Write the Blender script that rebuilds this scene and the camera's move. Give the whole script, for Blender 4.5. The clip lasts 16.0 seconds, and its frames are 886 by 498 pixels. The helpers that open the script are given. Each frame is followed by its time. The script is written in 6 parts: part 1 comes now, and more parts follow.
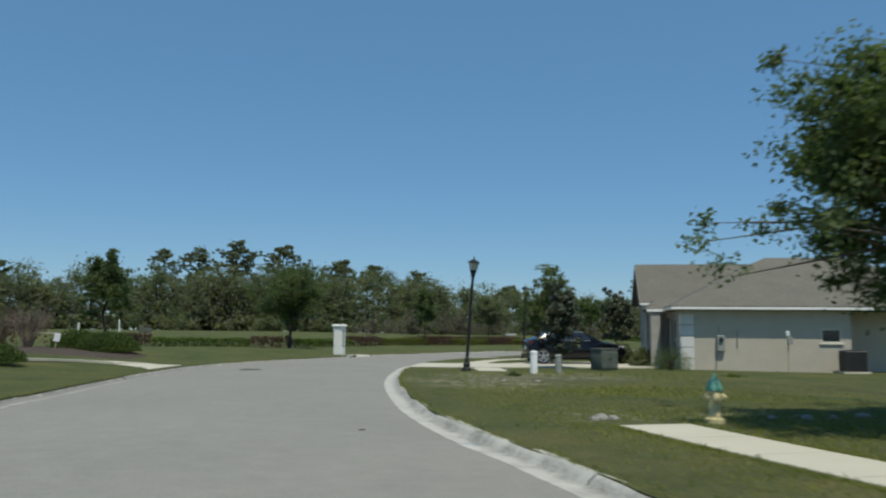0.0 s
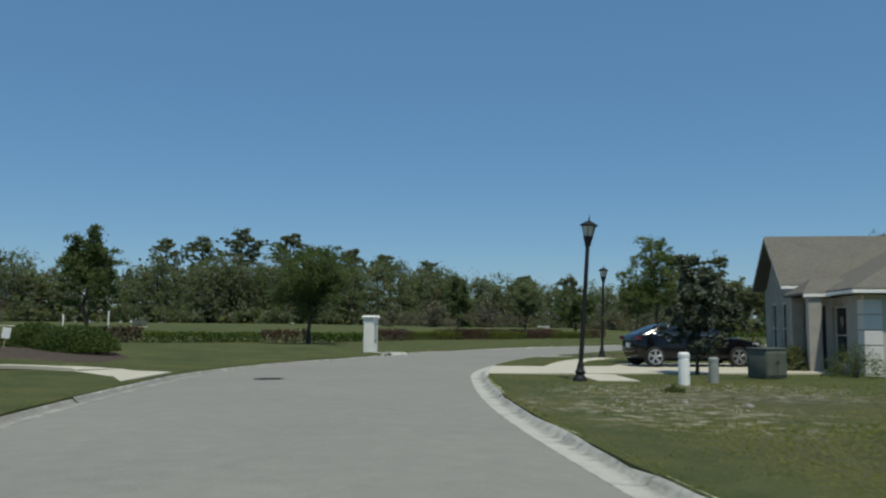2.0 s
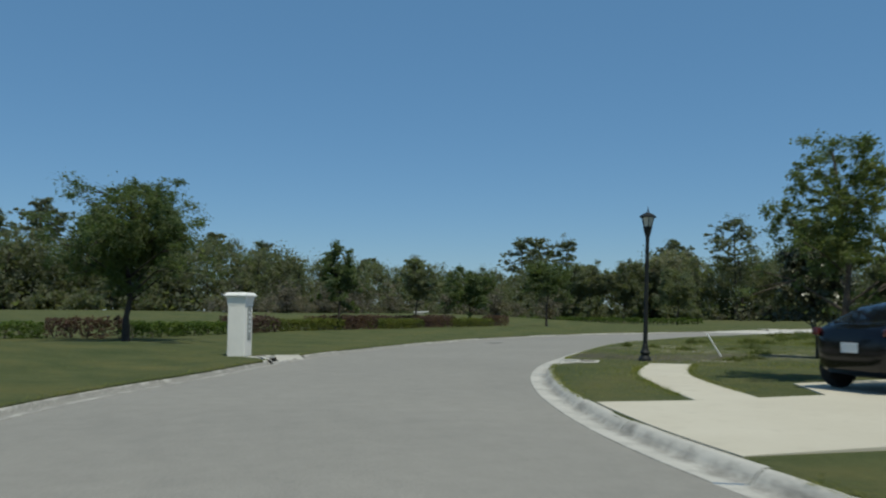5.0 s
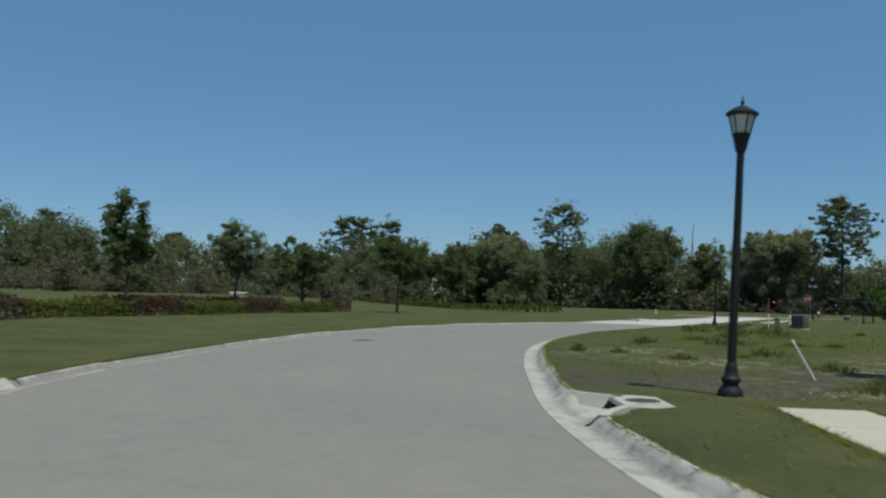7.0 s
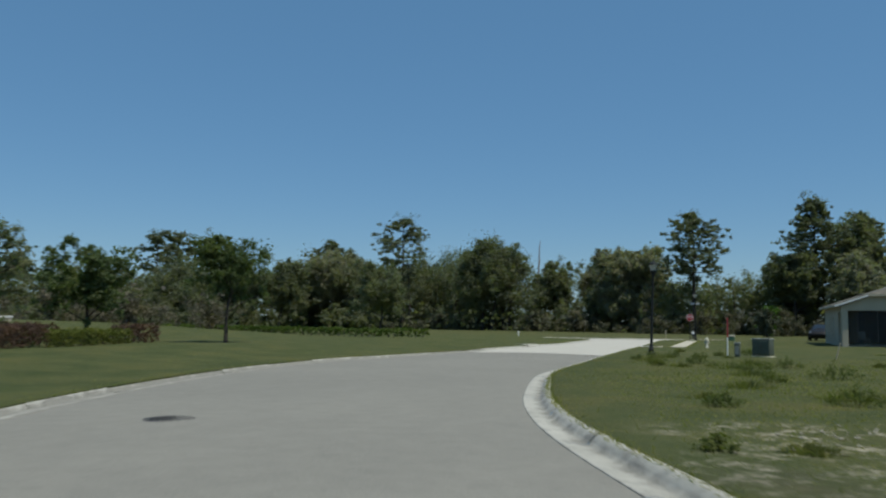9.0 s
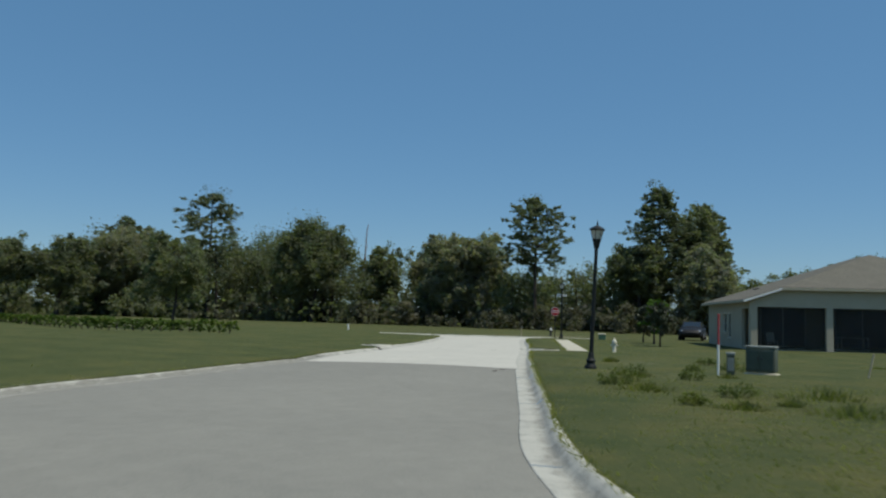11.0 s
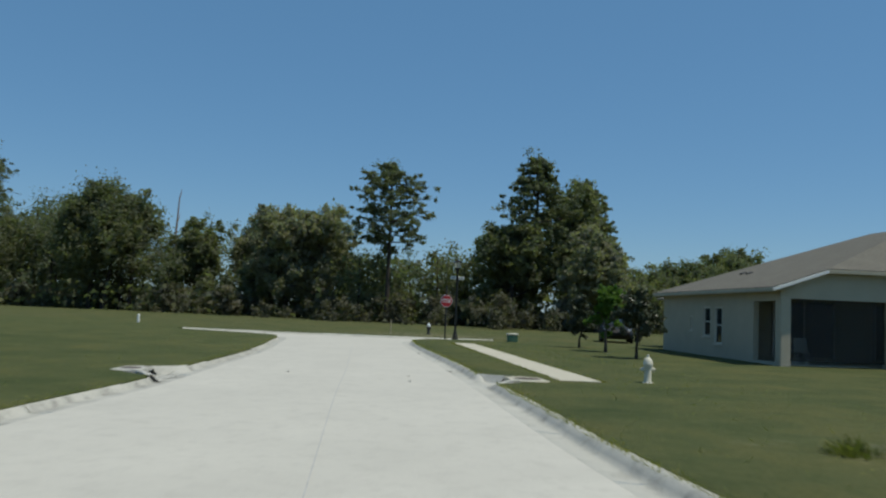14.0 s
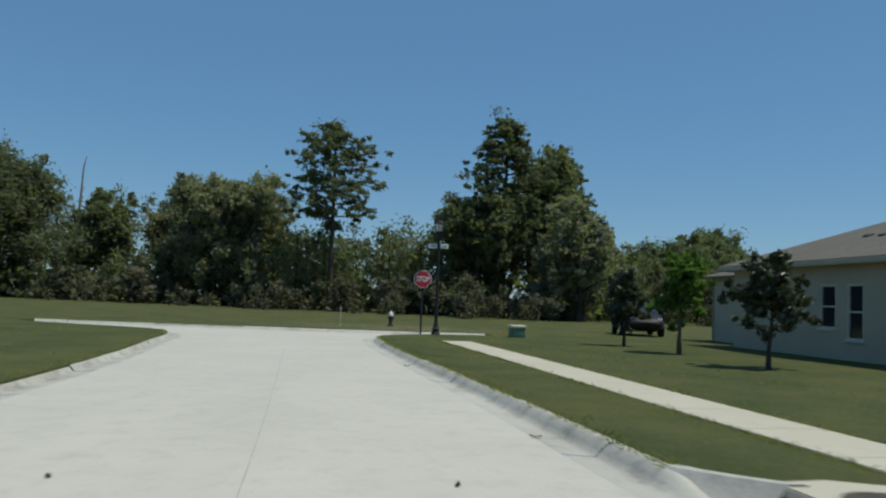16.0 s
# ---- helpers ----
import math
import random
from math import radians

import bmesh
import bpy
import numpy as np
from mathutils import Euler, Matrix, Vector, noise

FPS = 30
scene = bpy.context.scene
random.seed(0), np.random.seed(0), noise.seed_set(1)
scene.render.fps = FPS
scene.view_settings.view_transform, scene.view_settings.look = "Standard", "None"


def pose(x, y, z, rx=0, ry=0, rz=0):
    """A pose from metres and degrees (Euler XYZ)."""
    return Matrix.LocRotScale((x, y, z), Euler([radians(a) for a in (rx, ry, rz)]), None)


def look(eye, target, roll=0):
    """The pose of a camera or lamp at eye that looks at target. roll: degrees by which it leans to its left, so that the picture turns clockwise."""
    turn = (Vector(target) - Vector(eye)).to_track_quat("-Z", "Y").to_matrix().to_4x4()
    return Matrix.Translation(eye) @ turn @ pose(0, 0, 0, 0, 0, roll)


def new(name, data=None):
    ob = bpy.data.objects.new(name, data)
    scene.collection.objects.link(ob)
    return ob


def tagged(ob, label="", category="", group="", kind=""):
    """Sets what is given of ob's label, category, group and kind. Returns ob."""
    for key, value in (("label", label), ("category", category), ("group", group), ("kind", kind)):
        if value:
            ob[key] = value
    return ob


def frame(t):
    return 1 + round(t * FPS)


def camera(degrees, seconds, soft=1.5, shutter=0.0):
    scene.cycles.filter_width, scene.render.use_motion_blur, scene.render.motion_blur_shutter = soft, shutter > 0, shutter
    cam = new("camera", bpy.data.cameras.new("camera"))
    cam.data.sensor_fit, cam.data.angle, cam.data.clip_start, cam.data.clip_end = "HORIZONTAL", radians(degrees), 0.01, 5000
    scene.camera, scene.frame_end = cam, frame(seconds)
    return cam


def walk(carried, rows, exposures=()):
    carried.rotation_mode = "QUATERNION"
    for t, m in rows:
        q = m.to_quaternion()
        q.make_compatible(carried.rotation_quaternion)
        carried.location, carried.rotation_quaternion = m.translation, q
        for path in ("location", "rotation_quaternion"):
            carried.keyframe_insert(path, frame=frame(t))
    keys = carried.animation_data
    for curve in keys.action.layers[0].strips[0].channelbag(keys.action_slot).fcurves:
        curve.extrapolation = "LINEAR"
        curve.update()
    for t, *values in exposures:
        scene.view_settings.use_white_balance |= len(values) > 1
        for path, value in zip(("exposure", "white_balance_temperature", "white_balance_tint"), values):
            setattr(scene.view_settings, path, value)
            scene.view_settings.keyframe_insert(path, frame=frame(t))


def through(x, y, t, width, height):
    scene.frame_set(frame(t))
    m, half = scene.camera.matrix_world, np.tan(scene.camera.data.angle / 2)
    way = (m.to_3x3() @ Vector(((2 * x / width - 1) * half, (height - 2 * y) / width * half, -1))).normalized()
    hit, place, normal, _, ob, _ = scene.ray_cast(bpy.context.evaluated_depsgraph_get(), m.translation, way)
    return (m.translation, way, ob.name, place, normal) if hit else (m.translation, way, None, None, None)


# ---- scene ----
cam = camera(56.0, 16.0, soft=2.2, shutter=0.4)
PATH = [
    (0, (-2.066, -11.009, 1.402), (-1.667, -9.06, 1.605), 0.5),
    (0.5, (-2.206, -8.724, 1.399), (-1.869, -6.762, 1.591), 0.9),
    (1, (-2.37, -6.492, 1.427), (-2.048, -4.526, 1.594), 1.2),
    (1.5, (-2.559, -4.174, 1.437), (-2.209, -2.216, 1.649), 0.7),
    (2, (-2.643, -1.589, 1.435), (-2.252, 0.364, 1.619), 0.4),
    (2.5, (-2.643, 1.09, 1.446), (-2.245, 3.045, 1.59), 0.5),
    (3, (-2.603, 3.832, 1.463), (-2.113, 5.767, 1.599), 0.2),
    (5.5, (-1.548, 18.262, 1.345), (-0.679, 20.058, 1.486), -0.0),
    (6, (-0.634, 21.124, 1.34), (0.35, 22.862, 1.455), -0.1),
    (6.5, (0.386, 23.981, 1.357), (1.485, 25.647, 1.482), 0.7),
    (7, (1.833, 26.97, 1.352), (3.005, 28.587, 1.47), 1.2),
    (7.5, (3.352, 29.819, 1.357), (4.605, 31.374, 1.466), 0.9),
    (8, (5.103, 32.79, 1.349), (6.433, 34.28, 1.464), 0.9),
    (8.5, (6.761, 35.544, 1.352), (8.168, 36.96, 1.481), 0.5),
    (9, (8.607, 38.218, 1.397), (10.087, 39.552, 1.572), 0.6),
    (9.5, (10.775, 40.812, 1.437), (12.341, 42.042, 1.62), 0.7),
    (12, (24.45, 51.778, 1.43), (26.26, 52.614, 1.59), 1.7),
    (12.5, (26.987, 53.505, 1.464), (28.831, 54.264, 1.623), 1.5),
    (13, (29.703, 55.152, 1.455), (31.58, 55.827, 1.589), 1.5),
    (13.5, (32.64, 56.617, 1.453), (34.538, 57.237, 1.57), 1.8),
    (14, (35.54, 58.003, 1.453), (37.444, 58.598, 1.604), 2.4),
    (14.5, (38.716, 59.23, 1.369), (40.652, 59.707, 1.531), 0.6),
    (15, (41.485, 60.559, 1.343), (43.42, 61.049, 1.469), 2.9),
    (15.5, (44.436, 61.777, 1.298), (46.373, 62.251, 1.446), 2.4),
    (16, (47.399, 62.979, 1.218), (49.343, 63.432, 1.347), 2.2),
]
walk(cam, [(t, look(eye, target, roll)) for t, eye, target, roll in PATH], [(0, 0.15, 6270, 4), (0.5, 0.03, 6270, 4), (1, 0.0, 6270, 4), (16, 0.0, 6270, 4)])

# ---- light ----
SUN_FROM = Vector((0.06, -0.998, 0.0)).normalized()
SUN_ELEV = radians(66.5)
world = bpy.data.worlds.new("sky")
scene.world = world
world.use_nodes = True
wn = world.node_tree
sky = wn.nodes.new("ShaderNodeTexSky")
sky.sky_type = "NISHITA"
sky.sun_disc = False
sky.sun_elevation = SUN_ELEV
sky.sun_rotation = math.atan2(SUN_FROM.x, SUN_FROM.y)
sky.altitude = 0
sky.air_density = 0.9
sky.dust_density = 0.22
sky.ozone_density = 3.5
sat = wn.nodes.new("ShaderNodeHueSaturation")
sat.inputs["Saturation"].default_value = 1.12
wn.links.new(sky.outputs[0], sat.inputs["Color"])
# light scattered more than once in the air: the same blue all over
fill = wn.nodes.new("ShaderNodeMix")
fill.data_type = "RGBA"
fill.blend_type = "ADD"
fill.inputs[0].default_value = 1.0
fill.inputs[7].default_value = (0.57, 1.25, 2.12, 1)
sat.inputs["Value"].default_value = 0.455
wn.links.new(sat.outputs[0], fill.inputs[6])
wn.links.new(fill.outputs[2], wn.nodes["Background"].inputs[0])
wn.nodes["Background"].inputs[1].default_value = 0.104

sun_data = bpy.data.lights.new("sun", "SUN")
sun_data.energy = 3.35
sun_data.angle = radians(0.6)
sun_data.color = (1.0, 0.92, 0.79)
sun = new("sun", sun_data)
sun.matrix_world = look(SUN_FROM * 50 * math.cos(SUN_ELEV) + Vector((0, 0, 50 * math.sin(SUN_ELEV))), (0, 0, 0))

# ---- materials ----
def nodes_of(name, rough=0.8, metal=0.0, spec=0.3):
    m = bpy.data.materials.new(name)
    m.use_nodes = True
    b = m.node_tree.nodes["Principled BSDF"]
    b.inputs["Roughness"].default_value = rough
    b.inputs["Metallic"].default_value = metal
    b.inputs["Specular IOR Level"].default_value = spec
    return m, m.node_tree, b


def tex_noise(nt, scale, detail=4.0, rough=0.55, vec=None):
    n = nt.nodes.new("ShaderNodeTexNoise")
    n.inputs["Scale"].default_value = scale
    n.inputs["Detail"].default_value = detail
    n.inputs["Roughness"].default_value = rough
    if vec is not None:
        nt.links.new(vec, n.inputs["Vector"])
    return n.outputs["Fac"]


def world_pos(nt):
    return nt.nodes.new("ShaderNodeNewGeometry").outputs["Position"]


def object_pos(nt):
    return nt.nodes.new("ShaderNodeTexCoord").outputs["Object"]


def ramp(nt, fac, stops):
    r = nt.nodes.new("ShaderNodeValToRGB")
    e = r.color_ramp.elements
    while len(e) < len(stops):
        e.new(0.5)
    for k, (p, c) in zip(e, stops):
        k.position = p
        k.color = (*c, 1) if len(c) == 3 else c
    nt.links.new(fac, r.inputs[0])
    return r.outputs[0]


def mix(nt, fac, a, b, mode="MIX"):
    n = nt.nodes.new("ShaderNodeMix")
    n.data_type = "RGBA"
    n.blend_type = mode
    for v, s in ((fac, n.inputs[0]), (a, n.inputs[6]), (b, n.inputs[7])):
        if hasattr(v, "is_linked"):
            nt.links.new(v, s)
        else:
            s.default_value = v if isinstance(v, (int, float)) else (*v, 1)
    return n.outputs[2]


def step(nt, fac, a, b):
    n = nt.nodes.new("ShaderNodeMapRange")
    n.inputs[1].default_value, n.inputs[2].default_value = a, b
    n.clamp = True
    nt.links.new(fac, n.inputs[0])
    return n.outputs[0]


def bump(nt, b, height, strength, distance=0.02):
    n = nt.nodes.new("ShaderNodeBump")
    n.inputs["Strength"].default_value = strength
    n.inputs["Distance"].default_value = distance
    nt.links.new(height, n.inputs["Height"])
    nt.links.new(n.outputs[0], b.inputs["Normal"])


def simple(name, colour, rough=0.6, metal=0.0, var=0.15, scale=8.0, spec=0.4, relief=0.0, fine=60.0):
    """A paint-like surface: two scales of tone, faint relief."""
    m, nt, b = nodes_of(name, rough, metal, spec)
    p = object_pos(nt)
    big = tex_noise(nt, scale, 5, 0.6, p)
    small = tex_noise(nt, fine, 3, 0.6, p)
    dark = tuple(c * (1 - var) for c in colour)
    lite = tuple(min(1, c * (1 + var)) for c in colour)
    c1 = ramp(nt, big, [(0.3, dark), (0.7, lite)])
    c2 = mix(nt, 0.25, c1, ramp(nt, small, [(0.3, dark), (0.7, lite)]))
    nt.links.new(c2, b.inputs["Base Color"])
    if relief:
        bump(nt, b, small, relief, 0.01)
    return m


def foliage(name, lo, mid, hi, through=0.42, rough=0.7, gloss=0.12, own=0.45):
    """Leaves: each leaf takes its own tone; light passes through."""
    m, nt, b = nodes_of(name, rough, 0, gloss)
    geo = nt.nodes.new("ShaderNodeNewGeometry")
    col = ramp(nt, geo.outputs["Random Per Island"], [(0.0, lo), (0.5, mid), (1.0, hi)])
    bough = tex_noise(nt, 1.7, 3, 0.6, geo.outputs["Position"])
    col = mix(nt, own, ramp(nt, bough, [(0.25, lo), (0.5, mid), (0.78, hi)]), col)
    patch = tex_noise(nt, 0.6, 3, 0.5, geo.outputs["Position"])
    col = mix(nt, step(nt, patch, 0.35, 0.7), col, mix(nt, 1.0, col, (1.25, 1.15, 0.8), "MULTIPLY"))
    nt.links.new(col, b.inputs["Base Color"])
    tr = nt.nodes.new("ShaderNodeBsdfTranslucent")
    nt.links.new(mix(nt, 1.0, col, (1.0, 1.2, 0.5), "MULTIPLY"), tr.inputs[0])
    ms = nt.nodes.new("ShaderNodeMixShader")
    ms.inputs[0].default_value = through
    out = nt.nodes["Material Output"]
    nt.links.new(b.outputs[0], ms.inputs[1])
    nt.links.new(tr.outputs[0], ms.inputs[2])
    nt.links.new(ms.outputs[0], out.inputs[0])
    return m


def make_asphalt():
    m, nt, b = nodes_of("asphalt", 0.9, 0, 0.25)
    p = world_pos(nt)
    big = tex_noise(nt, 0.22, 5, 0.6, p)
    mid = tex_noise(nt, 2.5, 5, 0.65, p)
    grit = tex_noise(nt, 55, 2, 0.7, p)
    c = ramp(nt, big, [(0.25, (0.198, 0.191, 0.168)), (0.75, (0.290, 0.275, 0.237))])
    c = mix(nt, 0.4, c, ramp(nt, mid, [(0.3, (0.185, 0.178, 0.158)), (0.7, (0.305, 0.289, 0.249))]))
    c = mix(nt, 0.3, c, ramp(nt, grit, [(0.3, (0.125, 0.120, 0.107)), (0.72, (0.375, 0.357, 0.304))]))
    nt.links.new(c, b.inputs["Base Color"])
    bump(nt, b, grit, 0.5, 0.006)
    return m


def make_concrete(name, a, c2, stain, grit_scale=40, stain_amt=(0.55, 0.75)):
    m, nt, b = nodes_of(name, 0.85, 0, 0.3)
    p = world_pos(nt)
    big = tex_noise(nt, 0.5, 5, 0.65, p)
    st = tex_noise(nt, 3.1, 6, 0.7, p)
    grit = tex_noise(nt, grit_scale, 3, 0.6, p)
    c = ramp(nt, big, [(0.3, a), (0.7, c2)])
    c = mix(nt, step(nt, st, *stain_amt), c, stain)
    c = mix(nt, 0.2, c, ramp(nt, grit, [(0.3, stain), (0.7, c2)]))
    nt.links.new(c, b.inputs["Base Color"])
    bump(nt, b, grit, 0.35, 0.006)
    return m


def make_grass():
    m, nt, b = nodes_of("lawn", 0.95, 0, 0.1)
    p = world_pos(nt)
    big = tex_noise(nt, 0.09, 5, 0.6, p)
    mid = tex_noise(nt, 0.6, 5, 0.65, p)
    fine = tex_noise(nt, 6, 5, 0.75, p)
    blade = tex_noise(nt, 45, 3, 0.8, p)
    mow = ramp(nt, mid, [(0.25, (0.062, 0.094, 0.030)), (0.55, (0.092, 0.126, 0.043)), (0.8, (0.138, 0.166, 0.063))])
    straw = tex_noise(nt, 2.6, 9, 0.78, p)
    dry = ramp(nt, straw, [(0.30, (0.066, 0.078, 0.028)), (0.50, (0.125, 0.124, 0.052)), (0.72, (0.285, 0.240, 0.135))])
    dm = nt.nodes.new("ShaderNodeAttribute")
    dm.attribute_name = "dry"
    both = nt.nodes.new("ShaderNodeMath")
    both.operation = "MULTIPLY_ADD"
    both.use_clamp = True
    nt.links.new(step(nt, big, 0.36, 0.62), both.inputs[0])
    nt.links.new(dm.outputs["Fac"], both.inputs[1])
    both.inputs[2].default_value = 0.0
    c = mix(nt, both.outputs[0], mow, dry)
    tuft = tex_noise(nt, 17, 4, 0.75, p)
    c = mix(nt, 0.40, c, ramp(nt, fine, [(0.28, (0.052, 0.066, 0.022)), (0.74, (0.160, 0.155, 0.064))]))
    c = mix(nt, 0.40, c, ramp(nt, tuft, [(0.32, (0.046, 0.060, 0.019)), (0.70, (0.175, 0.170, 0.075))]))
    c = mix(nt, 0.25, c, ramp(nt, blade, [(0.3, (0.050, 0.062, 0.020)), (0.75, (0.170, 0.172, 0.072))]))
    wear = tex_noise(nt, 0.45, 7, 0.72, p)
    c = mix(nt, 1.0, c, ramp(nt, wear, [(0.30, (0.62, 0.74, 0.70)), (0.50, (1.0, 1.0, 1.0)), (0.70, (1.42, 1.20, 1.12))]), "MULTIPLY")
    c = mix(nt, 1.0, c, (0.86, 0.865, 0.88), "MULTIPLY")
    # bare sandy earth in the unkept lots: a mask kept in the mesh
    at = nt.nodes.new("ShaderNodeAttribute")
    at.attribute_name = "bare"
    sandn = nt.nodes.new("ShaderNodeMath")
    sandn.operation = "MULTIPLY"
    nt.links.new(at.outputs["Fac"], sandn.inputs[0])
    patch = tex_noise(nt, 3.2, 6, 0.75, p)
    nt.links.new(step(nt, patch, 0.50, 0.66), sandn.inputs[1])
    sand = ramp(nt, fine, [(0.3, (0.30, 0.265, 0.185)), (0.7, (0.52, 0.47, 0.37))])
    c = mix(nt, sandn.outputs[0], c, sand)
    so = nt.nodes.new("ShaderNodeAttribute")
    so.attribute_name = "soil"
    som = nt.nodes.new("ShaderNodeMath")
    som.operation = "MULTIPLY"
    nt.links.new(so.outputs["Fac"], som.inputs[0])
    nt.links.new(step(nt, mid, 0.30, 0.55), som.inputs[1])
    c = mix(nt, som.outputs[0], c, ramp(nt, fine, [(0.3, (0.062, 0.056, 0.040)), (0.7, (0.125, 0.112, 0.082))]))
    nt.links.new(c, b.inputs["Base Color"])
    bump(nt, b, blade, 0.6, 0.05)
    return m


def make_shingle():
    m, nt, b = nodes_of("roof_shingle", 0.95, 0, 0.15)
    p = object_pos(nt)
    n1 = tex_noise(nt, 1.2, 5, 0.7, p)
    n2 = tex_noise(nt, 14, 4, 0.7, p)
    c = ramp(nt, n1, [(0.3, (0.119, 0.110, 0.093)), (0.7, (0.171, 0.159, 0.131))])
    c = mix(nt, 0.5, c, ramp(nt, n2, [(0.3, (0.085, 0.080, 0.069)), (0.7, (0.214, 0.201, 0.163))]))
    nt.links.new(c, b.inputs["Base Color"])
    bump(nt, b, n2, 0.6, 0.02)
    return m


def make_glass_dark(name="window_glass", tint=(0.02, 0.025, 0.03)):
    m, nt, b = nodes_of(name, 0.06, 0, 0.6)
    b.inputs["Base Color"].default_value = (*tint, 1)
    n = tex_noise(nt, 3, 2, 0.5, object_pos(nt))
    bump(nt, b, n, 0.03, 0.01)
    return m


M_ASPHALT = make_asphalt()
M_CONC_ROAD = make_concrete("concrete_road", (0.49, 0.465, 0.405), (0.565, 0.535, 0.465), (0.42, 0.395, 0.345), 30, (0.5, 0.8))
M_WALK = make_concrete("walk_concrete", (0.48, 0.44, 0.34), (0.55, 0.51, 0.405), (0.38, 0.345, 0.265), 40, (0.55, 0.9))
M_GRASS = make_grass()
M_ROOF = make_shingle()
M_STUCCO = simple("white_stucco", (0.80, 0.77, 0.69), 0.9, 0, 0.06, 2.5, 0.2, 0.5, 90)
M_CAP = simple("white_trim", (0.82, 0.80, 0.75), 0.6, 0, 0.05, 3, 0.3)
M_WALL = simple("house_stucco", (0.49, 0.44, 0.355), 0.92, 0, 0.08, 1.5, 0.15, 0.5, 70)
M_WALL2 = simple("grey_beige_stucco", (0.44, 0.392, 0.30), 0.92, 0, 0.07, 1.5, 0.15, 0.5, 70)
M_TRIM = simple("house_trim", (0.66, 0.64, 0.60), 0.6, 0, 0.06, 3, 0.3)
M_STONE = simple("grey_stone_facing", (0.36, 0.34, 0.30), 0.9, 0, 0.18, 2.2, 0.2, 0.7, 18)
M_DARK = simple("dark_recess", (0.035, 0.034, 0.033), 0.8, 0, 0.2, 3)
M_BLACK = simple("black_metal", (0.014, 0.016, 0.015), 0.6, 0.0, 0.25, 9, 0.3)
M_LANTERN = simple("frosted_lantern_glass", (0.62, 0.60, 0.52), 0.35, 0, 0.06, 9, 0.5)
M_HYD = simple("hydrant_yellow", (0.58, 0.50, 0.26), 0.55, 0, 0.18, 7, 0.4, 0.2)
M_HYDW = simple("hydrant_faded_white", (0.62, 0.58, 0.46), 0.55, 0, 0.15, 7, 0.4, 0.2)
M_TEAL = simple("hydrant_green", (0.13, 0.32, 0.24), 0.5, 0, 0.2, 7, 0.4, 0.2)
M_PVC = simple("white_pvc", (0.80, 0.80, 0.76), 0.5, 0, 0.05, 6, 0.4)
M_UTIL = simple("utility_green", (0.090, 0.105, 0.080), 0.7, 0, 0.15, 4, 0.3)
M_UTILG = simple("utility_grey", (0.27, 0.28, 0.25), 0.65, 0, 0.14, 4, 0.35)
M_PAINT = simple("black_car_paint", (0.004, 0.004, 0.006), 0.16, 0.0, 0.1, 2, 0.45)
M_GLASS = make_glass_dark()
M_CHROME = simple("bright_metal", (0.72, 0.73, 0.74), 0.18, 1.0, 0.05, 5)
M_ALLOY = simple("alloy_rim", (0.62, 0.63, 0.65), 0.3, 0.9, 0.06, 9)
M_RUBBER = simple("rubber", (0.018, 0.018, 0.018), 0.85, 0, 0.2, 12)
M_LENS = simple("lamp_lens", (0.55, 0.57, 0.60), 0.1, 0.2, 0.1, 9, 0.8)
M_REDLENS = simple("tail_lens", (0.07, 0.012, 0.012), 0.15, 0, 0.1, 9, 0.7)
M_STOP = simple("stop_red", (0.42, 0.028, 0.035), 0.45, 0, 0.08, 5, 0.4)
M_SIGNW = simple("sign_white", (0.72, 0.72, 0.70), 0.45, 0, 0.04, 5, 0.4)
M_REDP = simple("red_marker", (0.34, 0.055, 0.055), 0.6, 0, 0.1, 6)
M_WOODST = simple("pale_wood", (0.45, 0.38, 0.27), 0.85, 0, 0.2, 9, 0.2, 0.3)
M_IRON = simple("cast_iron", (0.075, 0.072, 0.068), 0.75, 0.4, 0.3, 9, 0.4, 0.5)
M_JOINT = simple("joint_dark", (0.43, 0.42, 0.40), 0.95, 0, 0.2, 5, 0.2)
M_MULCH = simple("mulch", (0.078, 0.062, 0.050), 0.95, 0, 0.4, 9, 0.1, 0.8)
M_BARK = simple("bark", (0.115, 0.092, 0.072), 0.95, 0, 0.35, 6, 0.1, 0.9, 25)
M_BARKD = simple("dark_bark", (0.062, 0.052, 0.044), 0.95, 0, 0.35, 6, 0.1, 0.9, 25)
M_TWIG = simple("dead_twigs", (0.20, 0.155, 0.125), 0.95, 0, 0.3, 6, 0.1)
F_OAK = foliage("oak_leaves", (0.118, 0.132, 0.096), (0.172, 0.188, 0.138), (0.245, 0.255, 0.190), 0.55)
F_NEAR = foliage("young_oak_leaves", (0.070, 0.095, 0.052), (0.112, 0.146, 0.078), (0.180, 0.215, 0.120), 0.5)
F_PINE = foliage("pine_needles", (0.100, 0.115, 0.088), (0.150, 0.168, 0.125), (0.222, 0.238, 0.180), 0.45)
F_MAG = foliage("magnolia_leaves", (0.034, 0.048, 0.029), (0.060, 0.075, 0.044), (0.143, 0.138, 0.111), 0.12, 0.38, 0.4, 0.8)
F_MAPLE = foliage("maple_leaves", (0.060, 0.121, 0.033), (0.106, 0.186, 0.050), (0.174, 0.266, 0.082))
# distance haze is put into this leaf colour: raised, greyer and bluer
F_WOOD = foliage("hazed_woodland_leaves", (0.118, 0.130, 0.098), (0.162, 0.176, 0.134), (0.215, 0.228, 0.172), 0.55)
F_MOSS = foliage("grey_green_leaves", (0.185, 0.186, 0.160), (0.250, 0.250, 0.216), (0.330, 0.328, 0.285), 0.55)
F_HEDGE = foliage("hedge_leaves", (0.049, 0.092, 0.026), (0.100, 0.153, 0.041), (0.184, 0.225, 0.063))
